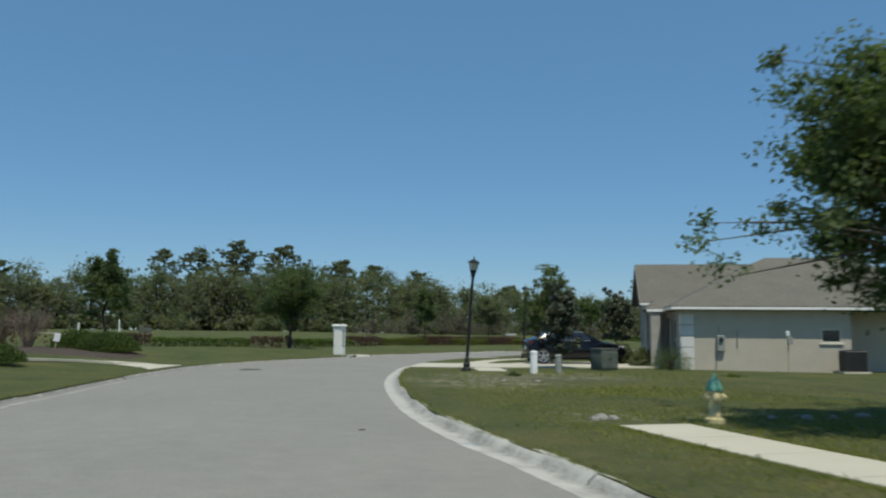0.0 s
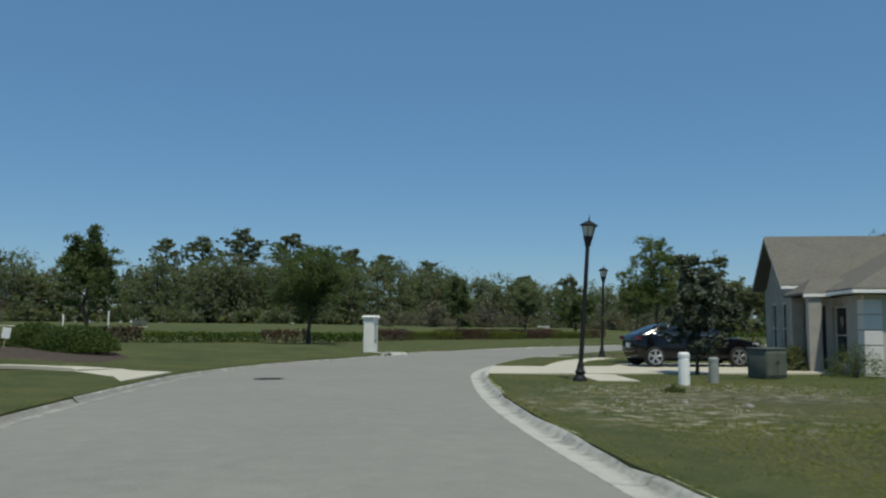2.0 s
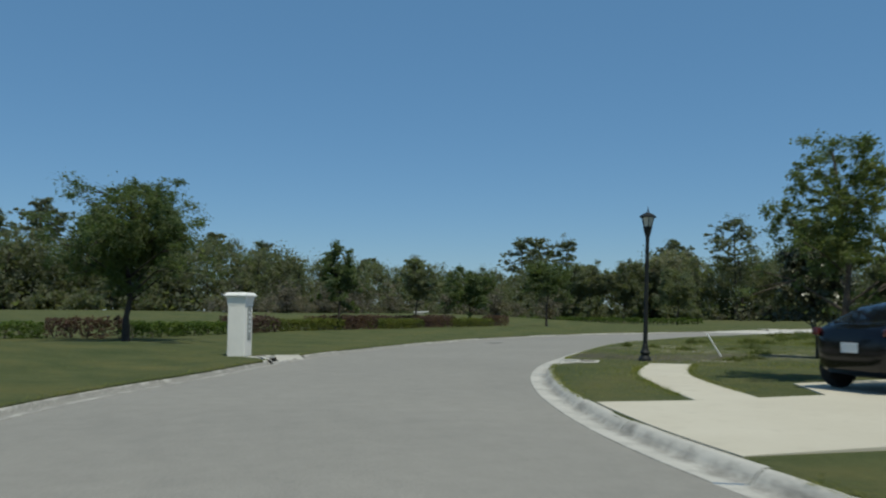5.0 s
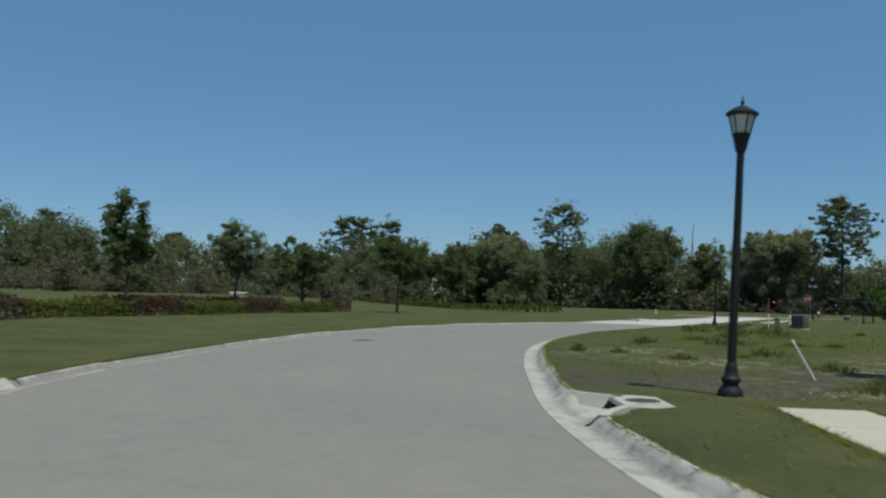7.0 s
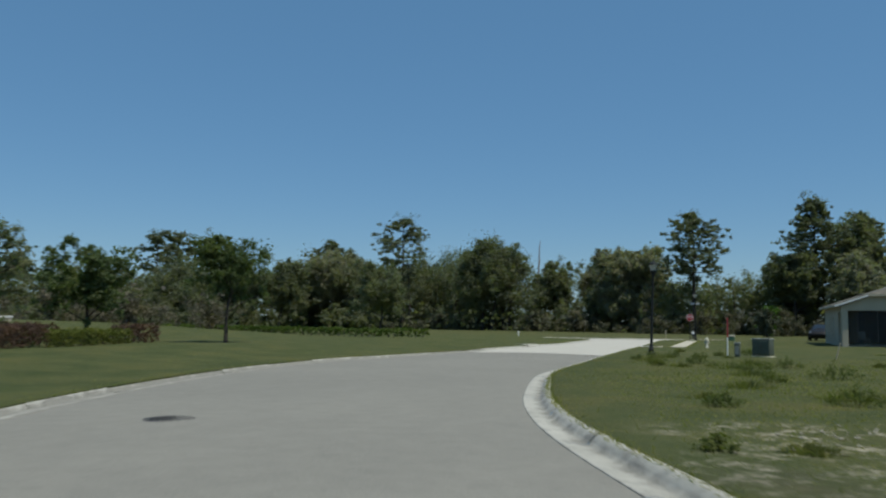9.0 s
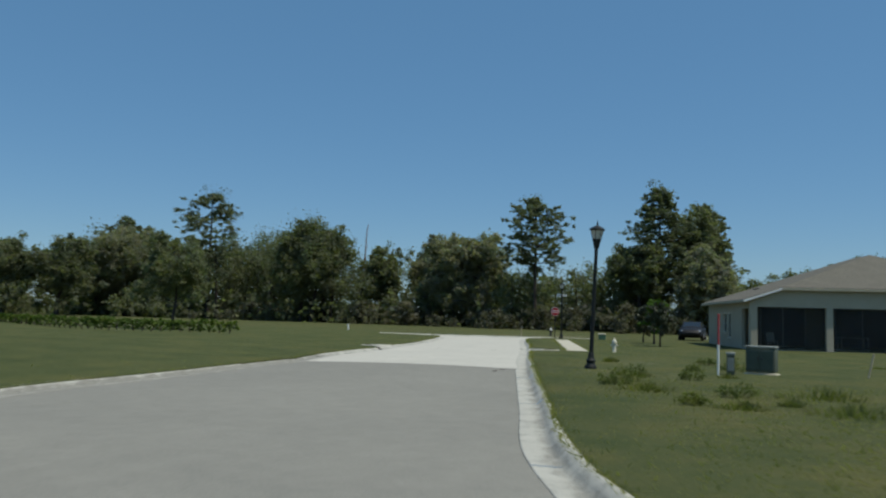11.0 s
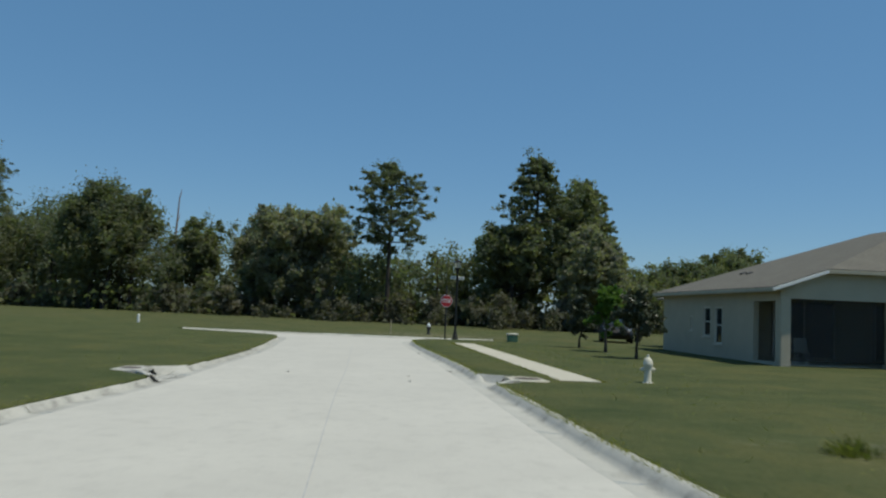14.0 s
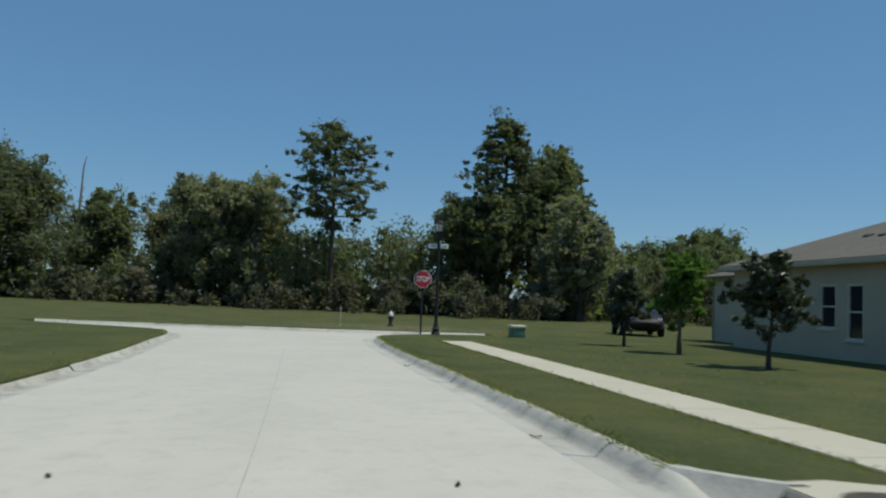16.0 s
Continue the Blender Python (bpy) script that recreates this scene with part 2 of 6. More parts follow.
F_RED = foliage("purple_hedge_leaves", (0.080, 0.048, 0.050), (0.125, 0.078, 0.076), (0.172, 0.122, 0.108))
F_YEL = foliage("yellow_hedge_leaves", (0.080, 0.108, 0.030), (0.130, 0.152, 0.044), (0.205, 0.205, 0.072))
F_GRASS = foliage("grass_blades", (0.150, 0.168, 0.060), (0.195, 0.205, 0.080), (0.280, 0.262, 0.135), 0.5)
F_WEED = foliage("weed_leaves", (0.095, 0.112, 0.046), (0.135, 0.150, 0.064), (0.200, 0.195, 0.100))
M_ROCK = simple("limestone_lump", (0.27, 0.26, 0.235), 0.95, 0, 0.35, 7, 0.2, 0.8, 40)
M_SANDCHIP = simple("pale_limestone", (0.36, 0.335, 0.275), 0.95, 0, 0.3, 9, 0.2, 0.4)
M_TRIM2 = simple("grey_beige_trim", (0.60, 0.56, 0.47), 0.7, 0, 0.06, 3, 0.25)
F_FEATHER = foliage("feathery_leaves", (0.085, 0.112, 0.050), (0.130, 0.162, 0.075), (0.200, 0.225, 0.120), 0.45)
F_SCRUB = foliage("dry_scrub_twigs", (0.105, 0.095, 0.082), (0.140, 0.128, 0.112), (0.185, 0.170, 0.150), 0.35)
# grey-brown brush, with some of the shade under the canopy put into its colour
F_BRUSH = foliage("shade_dulled_brush_leaves", (0.085, 0.085, 0.070), (0.120, 0.118, 0.098), (0.165, 0.160, 0.132), 0.4)
F_LUSH = foliage("lush_weed_leaves", (0.085, 0.108, 0.042), (0.120, 0.145, 0.058), (0.165, 0.180, 0.082), 0.5)
F_SHRUB = foliage("clipped_shrub_leaves", (0.042, 0.070, 0.024), (0.070, 0.105, 0.034), (0.115, 0.150, 0.055), 0.35)
M_BOXG = simple("dull_green_box", (0.10, 0.19, 0.12), 0.6, 0, 0.15, 4, 0.3)
M_BOX = simple("weathered_green_box", (0.10, 0.11, 0.09), 0.7, 0, 0.2, 3, 0.3)


def make_screen():
    """Dark mesh, assumed, to deepen the patio's shade: part of the light passes."""
    m, nt, b = nodes_of("assumed_screen", 0.8, 0, 0.2)
    n = tex_noise(nt, 2.0, 3, 0.5, object_pos(nt))
    nt.links.new(ramp(nt, n, [(0.3, (0.030, 0.031, 0.030)), (0.7, (0.050, 0.051, 0.049))]), b.inputs["Base Color"])
    tr = nt.nodes.new("ShaderNodeBsdfTransparent")
    ms = nt.nodes.new("ShaderNodeMixShader")
    ms.inputs[0].default_value = 0.52
    nt.links.new(tr.outputs[0], ms.inputs[1])
    nt.links.new(b.outputs[0], ms.inputs[2])
    nt.links.new(ms.outputs[0], nt.nodes["Material Output"].inputs[0])
    return m


M_SCREEN = make_screen()
M_LEAF = simple("dead_leaf_brown", (0.060, 0.045, 0.032), 0.9, 0, 0.4, 20, 0.2)

# ---- mesh helpers ----
def raw_mesh(name, verts, quads, mat, smooth=False):
    """A mesh from arrays; the faces all have the same number of corners."""
    v, q = np.asarray(verts, float), np.asarray(quads, int)
    me = bpy.data.meshes.new(name)
    me.vertices.add(len(v))
    me.vertices.foreach_set("co", v.ravel())
    n, k = q.shape
    me.loops.add(n * k)
    me.loops.foreach_set("vertex_index", q.ravel())
    me.polygons.add(n)
    me.polygons.foreach_set("loop_start", np.arange(0, n * k, k))
    me.polygons.foreach_set("loop_total", np.full(n, k))
    me.polygons.foreach_set("use_smooth", np.full(n, smooth))
    me.update(calc_edges=True)
    me.materials.append(mat)
    return me


def hold(name, m, label, category, group="", kind=""):
    e = new(name)
    e.empty_display_size = 0.2
    e.matrix_world = m
    return tagged(e, label, category, group, kind)


def part(name, bm, mat, parent, label="", smooth=True, kind=""):
    """Links a bmesh as one mesh under a thing or a part."""
    me = bpy.data.meshes.new(name)
    bm.normal_update()
    if smooth:
        for f in bm.faces:
            f.smooth = True
        for e in bm.edges:
            e.smooth = len(e.link_faces) < 2 or e.calc_face_angle(0) < radians(35)
    bm.to_mesh(me)
    bm.free()
    me.materials.append(mat)
    ob = new(name, me)
    ob.parent = parent
    if label:
        ob["label"] = label
    if kind:
        ob["kind"] = kind
    return ob


def part_raw(name, me, parent, label="", kind=""):
    ob = new(name, me)
    ob.parent = parent
    if label:
        ob["label"] = label
    if kind:
        ob["kind"] = kind
    return ob


def box_bm(size, at=(0, 0, 0), bevel=0.0, rz=0.0, bm=None, seg=1):
    """A box standing on at (its base's centre)."""
    bm = bm or bmesh.new()
    r = bmesh.ops.create_cube(bm, size=1)
    vs = r["verts"]
    bmesh.ops.scale(bm, vec=size, verts=vs)
    if bevel:
        es = list({e for v in vs for e in v.link_edges})
        g = bmesh.ops.bevel(bm, geom=es, offset=bevel, segments=seg, affect="EDGES", profile=0.5)
        vs = list({v for f in g["faces"] for v in f.verts} | {v for v in vs if v.is_valid})
        seen, todo = set(vs), list(vs)
        while todo:
            for e in todo.pop().link_edges:
                for v in e.verts:
                    if v not in seen:
                        seen.add(v)
                        todo.append(v)
        vs = list(seen)
    bmesh.ops.transform(bm, matrix=pose(at[0], at[1], at[2] + size[2] / 2, 0, 0, rz), verts=vs)
    return bm


def lathe_bm(profile, sides=20, at=(0, 0, 0), bm=None, close=True):
    """Turns a profile of (radius, height) about the vertical."""
    bm = bm or bmesh.new()
    rings = []
    for r, z in profile:
        if r < 1e-5:
            rings.append([bm.verts.new((at[0], at[1], at[2] + z))])
        else:
            rings.append([bm.verts.new((at[0] + r * math.cos(2 * math.pi * k / sides), at[1] + r * math.sin(2 * math.pi * k / sides), at[2] + z)) for k in range(sides)])
    for a, b in zip(rings, rings[1:]):
        for k in range(sides):
            c = [a[k % len(a)], a[(k + 1) % len(a)] if len(a) > 1 else None, b[(k + 1) % len(b)] if len(b) > 1 else None, b[k % len(b)]]
            c = [v for v in c if v is not None]
            if len(c) > 2:
                bm.faces.new(c)
    if close:
        for ring, flip in ((rings[0], True), (rings[-1], False)):
            if len(ring) > 2:
                bm.faces.new(ring[::-1] if flip else ring)
    return bm


def prism_bm(outline, z0, z1, bm=None):
    """An outline (x, y), counter-clockwise, raised from z0 to z1."""
    bm = bm or bmesh.new()
    lo = [bm.verts.new((x, y, z0)) for x, y in outline]
    hi = [bm.verts.new((x, y, z1)) for x, y in outline]
    bm.faces.new(lo[::-1])
    bm.faces.new(hi)
    n = len(lo)
    for k in range(n):
        bm.faces.new((lo[k], lo[(k + 1) % n], hi[(k + 1) % n], hi[k]))
    return bm


def tube_arrays(pts, radii, sides=7):
    """A tapered tube along points."""
    pts = [Vector(p) for p in pts]
    vs, qs = [], []
    for i, p in enumerate(pts):
        d = (pts[min(i + 1, len(pts) - 1)] - pts[max(i - 1, 0)]).normalized()
        a = d.cross(Vector((0.31, 0.95, 0.05))).normalized()
        b = d.cross(a)
        for k in range(sides):
            w = 2 * math.pi * k / sides
            vs.append(p + (a * math.cos(w) + b * math.sin(w)) * radii[i])
    for i in range(len(pts) - 1):
        for k in range(sides):
            k2 = (k + 1) % sides
            qs.append((i * sides + k, i * sides + k2, (i + 1) * sides + k2, (i + 1) * sides + k))
    return np.array([tuple(v) for v in vs]), np.array(qs)


def join_arrays(pieces):
    vs, qs, n = [], [], 0
    for v, q in pieces:
        vs.append(v)
        qs.append(np.asarray(q) + n)
        n += len(v)
    return np.concatenate(vs), np.concatenate(qs)


def leaf_cloud(rng, centres, spread, per, size, droop=0.0, flat=1.0, corners=4, ragged=0.5):
    """Small leaves scattered in clumps round the centres; each faces roughly away from its clump."""
    c = np.repeat(np.asarray(centres, float), per, axis=0)
    n = len(c)
    m = len(c) // per
    off = rng.normal(0, 1, (n, 3))
    off /= np.linalg.norm(off, axis=1)[:, None]
    face = off * 0.4 + rng.normal(0, ragged + 0.1, (n, 3)) + np.array([0, 0, 0.4])
    face /= np.linalg.norm(face, axis=1)[:, None]
    big = np.full(n, float(spread)) if np.ndim(spread) == 0 else np.repeat(np.asarray(spread, float), per)
    off *= (np.minimum(np.abs(rng.normal(0.58, 0.28, n)), 1.1) * big)[:, None]
    off *= np.repeat(rng.uniform(0.55, 1.5, (m, 3)), per, axis=0)
    off[:, 2] *= flat
    p = c + off
    a = np.cross(face, rng.normal(0, 1, (n, 3)) + np.array([0, 0, droop]))
    a /= np.maximum(np.linalg.norm(a, axis=1), 1e-6)[:, None]
    b = np.cross(face, a)
    s = size * rng.uniform(0.55, 1.4, (n, 1))
    if corners == 3:
        v = np.stack([p - a * s - b * s * 0.5, p + b * s * 0.75, p + a * s * 0.9 - b * s * 0.4], 1)
    else:
        v = np.stack([p - a * s, p + b * s * 0.55, p + a * s, p - b * s * 0.55], 1)
    return v.reshape(-1, 3), np.arange(n * corners).reshape(-1, corners)


# ---- ground, road, kerbs, walks ----
LAWN = 0.10


def curve_through(pts, gap=0.6):
    """A smooth line through points, with even steps."""
    p = [np.array(q, float) for q in pts]
    p = [2 * p[0] - p[1]] + p + [2 * p[-1] - p[-2]]
    out = []
    for i in range(1, len(p) - 2):
        n = max(2, int(np.linalg.norm(p[i + 1] - p[i]) / gap))
        for k in range(n):
            t = k / n
            out.append(0.5 * (2 * p[i] + (p[i + 1] - p[i - 1]) * t + (2 * p[i - 1] - 5 * p[i] + 4 * p[i + 1] - p[i + 2]) * t * t + (3 * p[i] - p[i - 1] - 3 * p[i + 1] + p[i + 2]) * t ** 3))
    out.append(p[-2])
    return np.array(out)


def beside(line, d):
    """The line moved by d to its right."""
    t = np.gradient(line, axis=0)
    t /= np.linalg.norm(t, axis=1)[:, None]
    return line + np.stack([t[:, 1], -t[:, 0]], 1) * d


def even(line, n):
    s = np.r_[0, np.cumsum(np.linalg.norm(np.diff(line, axis=0), axis=1))]
    w = np.linspace(0, s[-1], n)
    return np.stack([np.interp(w, s, line[:, 0]), np.interp(w, s, line[:, 1])], 1)


SEAM_R, SEAM_L = (40.85, 57.75), (38.85, 63.6)
RIGHT_A = curve_through([(2.1, -40), (1.1, -20), (0.55, -4), (0.25, 0), (0.22, 3.5), (0.45, 7), (0.85, 11), (1.4, 14.8), (2.25, 19.2), (3.2, 23.2), (4.75, 27.3), (6.7, 31.2), (8.75, 34.4), (10.9, 37.1), (13.6, 40.3), (17.0, 44.0), (19.9, 46.6), (23, 48.85), (26.9, 51.35), (30.9, 53.2), (35.6, 55.35), SEAM_R])
RIGHT_B = curve_through([SEAM_R, (44.4, 59.4), (50.5, 62.0), (57.2, 64.9), (61.7, 66.95), (66, 68.9), (69.8, 70.5), (72.2, 71.25), (74.3, 71.0), (76.0, 69.9), (77.6, 68.2)])
LEFT_A = curve_through([(-7.4, -40), (-7.0, -18), (-6.75, 4), (-6.45, 8), (-6.05, 13), (-5.5, 17.6), (-4.85, 21.9), (-3.5, 26), (-1.65, 30), (0.5, 33.5), (2.6, 37.2), (5.7, 42.0), (9.5, 46.4), (13, 50.2), (16.6, 53.5), (21.6, 57.2), (27.2, 60.2), (31.8, 61.5), (36, 62.8), SEAM_L])
LEFT_B = curve_through([SEAM_L, (42.8, 65.2), (47.8, 66.75), (52.4, 68.5), (57.4, 70.35), (61.5, 72.05), (65.5, 73.9), (68.3, 75.15), (70.0, 76.3), (70.7, 77.9), (71.0, 80.2), (71.6, 83.0)])
FAR_EDGE = np.array([(78.7, 68.5), (77.2, 70.8), (76.0, 73.6), (74.7, 77.9), (72.9, 83.6)])
KERB_W = 0.49
KERB_R = 0.51
RIGHT_A, RIGHT_B = beside(RIGHT_A, 0.05), beside(RIGHT_B, 0.13)
LEFT_A, LEFT_B = beside(LEFT_A, -0.02), beside(LEFT_B, -0.04)
RIGHT_A[-1] = RIGHT_B[0] = (40.89, 57.69)
LEFT_A[-1] = LEFT_B[0] = (38.85, 63.56)


def smooth01(v, a, b):
    t = np.clip((v - a) / (b - a), 0, 1)
    return t * t * (3 - 2 * t)


CENTRE = (even(np.concatenate([RIGHT_A, RIGHT_B[1:40]]), 160) + even(np.concatenate([LEFT_A, LEFT_B[1:40]]), 160)) / 2


def land(xy):
    """The height of the lawn: flat by the road, gently rising beyond the lawn on the outer side of the bend."""
    xy = np.atleast_2d(np.asarray(xy, float))
    d = np.linalg.norm(xy[:, None, :] - CENTRE[None], axis=2)
    k = d.argmin(1)
    t = np.gradient(CENTRE, axis=0)[k]
    left = np.sign(t[:, 0] * (xy - CENTRE[k])[:, 1] - t[:, 1] * (xy - CENTRE[k])[:, 0])
    d = d.min(1)
    rise = (0.28 + 0.24 * (1 - smooth01(xy[:, 1], 34, 46))) * smooth01(d, 4.6, 11.5) + 0.9 * smooth01(d, 16, 34) + 0.5 * smooth01(d, 40, 150)
    return LAWN + np.where(left > 0, rise, 0) * (1 - smooth01(xy[:, 0], 30, 62))


def lay(x, y):
    return float(land([(x, y)])[0])


def on_line(line, x, y):
    """The nearest point of a line, and the line's heading there in degrees."""
    fine = even(line, 2400)
    k = int(np.argmin(np.hypot(fine[:, 0] - x, fine[:, 1] - y)))
    d = fine[min(k + 4, 2399)] - fine[max(k - 4, 0)]
    return float(fine[k, 0]), float(fine[k, 1]), math.degrees(math.atan2(d[1], d[0]))


# storm drains: a point on the kerb's road edge, and the heading along it
DRAINS = [on_line(RIGHT_A, 9.35, 34.35), on_line(RIGHT_B, 52.5, 62.4), on_line(LEFT_A, 3.35, 38.6), on_line(LEFT_B, 49.6, 67.6)]


def make_ground():
    rr = np.concatenate([RIGHT_A, RIGHT_B[1:]])
    wob = np.array([noise.noise((p[0] * 1.3, p[1] * 1.3, 7.7)) for p in rr])
    inset = (0.05 + 0.05 * wob + 0.05 * (1 - smooth01(rr[:, 1], 15, 19)))[:, None]
    edge_r = beside(rr, KERB_R) * (1 - inset / KERB_R) + rr * inset / KERB_R
    edge_l = beside(np.concatenate([LEFT_A, LEFT_B[1:]]), -KERB_W + 0.11)
    # the lawn stands back round the storm drains
    for line, edge in ((rr, edge_r), (np.concatenate([LEFT_A, LEFT_B[1:]]), edge_l)):
        out = (edge - line) / np.linalg.norm(edge - line, axis=1)[:, None]
        for x, y, _ in DRAINS:
            edge += out * (0.62 * (1 - smooth01(np.hypot(line[:, 0] - x, line[:, 1] - y), 0.62, 1.35)))[:, None]
    ring = np.concatenate([edge_r, FAR_EDGE, edge_l[::-1]])
    pts = [tuple(p) for p in ring]
    n = len(pts)
    edges = [(i, (i + 1) % n) for i in range(n)]
    rng = np.random.default_rng(5)
    # a fine mesh near the road, coarser outwards, to the horizon
    gx, gy = np.meshgrid(np.arange(-40, 100, 2.0), np.arange(-42, 112, 2.0))
    near = np.stack([gx.ravel(), gy.ravel()], 1) + rng.uniform(-0.5, 0.5, (gx.size, 2))
    hx, hy = np.meshgrid(np.r_[-3000, -1500, -700, np.arange(-400, 500, 40.0), 700, 1500, 3000], np.r_[-3000, -1500, -700, np.arange(-400, 500, 40.0), 700, 1500, 3000])
    far = np.stack([hx.ravel(), hy.ravel()], 1)
    far = far[~((far[:, 0] > -42) & (far[:, 0] < 102) & (far[:, 1] > -44) & (far[:, 1] < 114))]
    fx, fy = np.meshgrid(np.arange(0, 26, 0.7), np.arange(-2, 48, 0.7))
    fine = np.stack([fx.ravel(), fy.ravel()], 1) + rng.uniform(-0.2, 0.2, (fx.size, 2))
    near = np.concatenate([near, fine])
    dist = np.array([np.min(np.linalg.norm(ring - q, axis=1)) for q in near])
    near = near[dist > 0.5]
    near = np.concatenate([near, beside(edge_r, 0.1), beside(edge_l, -0.1)])
    from mathutils.geometry import delaunay_2d_cdt

    allp = pts + [tuple(p) for p in near] + [tuple(p) for p in far]
    vs, es, fs, *_ = delaunay_2d_cdt([Vector(p) for p in allp], edges, [], 0, 1e-4)
    v2 = np.array([(v.x, v.y) for v in vs])
    f = np.array([list(t) for t in fs if len(t) == 3])
    c = v2[f].mean(1)
    inside = np.zeros(len(c), bool)
    for i in range(n):
        a, b = ring[i], ring[(i + 1) % n]
        hit = (a[1] > c[:, 1]) != (b[1] > c[:, 1])
        with np.errstate(divide="ignore", invalid="ignore"):
            xs = (b[0] - a[0]) * (c[:, 1] - a[1]) / (b[1] - a[1]) + a[0]
        inside ^= hit & (c[:, 0] < xs)
    f = f[~inside]
    z = land(v2)
    dr = np.array([np.min(np.linalg.norm(ring - q, axis=1)) if -60 < q[0] < 120 and -60 < q[1] < 130 else 50 for q in v2])
    bumpy = np.array([noise.noise((p[0] * 0.23, p[1] * 0.23, 3.3)) for p in v2]) * 0.06
    z = z + bumpy * smooth01(dr, 0.5, 6) + 0.028 * (1 - smooth01(dr, 0.4, 1.6))
    rim = dr < 0.02
    z[rim] = 0.102
    # the turf's cut edge, down to the kerb
    k0 = len(v2)
    i = np.arange(n)
    j = (i + 1) % n
    v2 = np.concatenate([v2, ring, ring])
    z = np.concatenate([z, np.full(n, 0.102), np.full(n, -0.05)])
    f = np.concatenate([f, np.stack([k0 + i, k0 + j, k0 + n + j], 1), np.stack([k0 + i, k0 + n + j, k0 + n + i], 1)])
    me = raw_mesh("ground", np.c_[v2, z], f, M_GRASS, True)
    bare = np.zeros(len(v2))
    for x, y, r, s in BARE:
        bare = np.maximum(bare, s * (1 - smooth01(np.hypot(v2[:, 0] - x, v2[:, 1] - y), r * 0.4, r)))
    d = np.linalg.norm(v2[:, None, :] - CENTRE[None, ::4], axis=2)
    k = d.argmin(1)
    t = np.gradient(CENTRE, axis=0)[::4][k]
    right = (t[:, 0] * (v2 - CENTRE[::4][k])[:, 1] - t[:, 1] * (v2 - CENTRE[::4][k])[:, 0]) < 0
    dry = np.where(right, 0.75, 0.25) * np.where(v2[:, 1] < 14, 1.3, np.where(v2[:, 1] > 27, 0.38, 1.0)) * np.where(v2[:, 1] > 57, 0.4, 1.0)
    dry = np.maximum(dry, 0.95 * smooth01(v2[:, 0], 76, 80))
    dr2 = me.attributes.new("dry", "FLOAT", "POINT")
    dr2.data.foreach_set("value", dry)
    at = me.attributes.new("bare", "FLOAT", "POINT")
    at.data.foreach_set("value", bare)
    soil = np.zeros(len(v2))
    for x, y, r, s in SOIL:
        soil = np.maximum(soil, s * (1 - smooth01(np.hypot(v2[:, 0] - x, v2[:, 1] - y), r * 0.4, r)))
    so = me.attributes.new("soil", "FLOAT", "POINT")
    so.data.foreach_set("value", soil)
    return tagged(new("ground", me), "mown lawn and dry weedy grass with sandy bare patches", "ground", kind="structure")


SOIL = [(15.6, 40.7, 0.9, 0.7), (12.2, 36.3, 2.4, 0.9), (14.4, 35.0, 2.0, 0.9), (12.9, 34.3, 1.5, 0.8), (16.5, 34.6, 2.0, 0.6), (6.5, 13.5, 4.0, 0.4), (4.0, 6.5, 2.5, 0.35)]
BARE = [(3.3, 12.3, 2.8, 1.0), (5.2, 15.2, 2.6, 1.5), (3.9, 9.6, 2.6, 1.0), (7.0, 14.0, 3.0, 1.4), (4.4, 13.0, 2.0, 1.3), (8.4, 15.2, 1.8, 1.4), (18.7, 41.8, 1.9, 1.4), (17.0, 38.3, 2.2, 1.0), (13.5, 34.3, 2.2, 1.0), (17.5, 34.2, 3.2, 1.0), (16.2, 41.0, 1.6, 0.9), (21.5, 35.5, 3, 0.8), (5.8, 1.2, 2.0, 0.9), (3.2, 2.0, 1.4, 0.8), (39.6, 54.2, 1.1, 0.8), (82, 73, 5, 0.7), (46, 56, 2, 0.5)]


def strip(name, a, b, z, mat, label, cols=7, crown=0.05):
    n = 140
    a, b = even(a, n), even(b, n)
    w = np.linspace(0, 1, cols)
    v = [(*(a[i] * (1 - t) + b[i] * t), z + crown * 4 * t * (1 - t)) for i in range(n) for t in w]
    q = [(i * cols + k, (i + 1) * cols + k, (i + 1) * cols + k + 1, i * cols + k + 1) for i in range(n - 1) for k in range(cols - 1)]
    return tagged(new(name, raw_mesh(name, v, q, mat, True)), label, "road", kind="structure")


def make_kerb():
    """Weathered concrete; the dirt gathers in the gutter, whose line is kept in the mesh."""
    m, nt, b = nodes_of("kerb_concrete", 0.88, 0, 0.25)
    p = world_pos(nt)
    big = tex_noise(nt, 0.7, 5, 0.65, p)
    st = tex_noise(nt, 2.3, 7, 0.72, p)
    grit = tex_noise(nt, 38, 3, 0.6, p)
    c = ramp(nt, big, [(0.3, (0.40, 0.385, 0.335)), (0.7, (0.53, 0.51, 0.45))])
    at = nt.nodes.new("ShaderNodeAttribute")
    at.attribute_name = "gutter"
    sumn = nt.nodes.new("ShaderNodeMath")
    sumn.operation = "MULTIPLY_ADD"
    nt.links.new(at.outputs["Fac"], sumn.inputs[0])
    sumn.inputs[1].default_value = 0.23
    nt.links.new(st, sumn.inputs[2])
    c = mix(nt, step(nt, sumn.outputs[0], 0.54, 0.76), c, ramp(nt, grit, [(0.3, (0.13, 0.124, 0.108)), (0.7, (0.27, 0.258, 0.225))]))
    c = mix(nt, 0.22, c, ramp(nt, grit, [(0.3, (0.24, 0.23, 0.20)), (0.7, (0.58, 0.56, 0.50))]))
    nt.links.new(c, b.inputs["Base Color"])
    bump(nt, b, grit, 0.45, 0.008)
    return m


M_KERB = make_kerb()


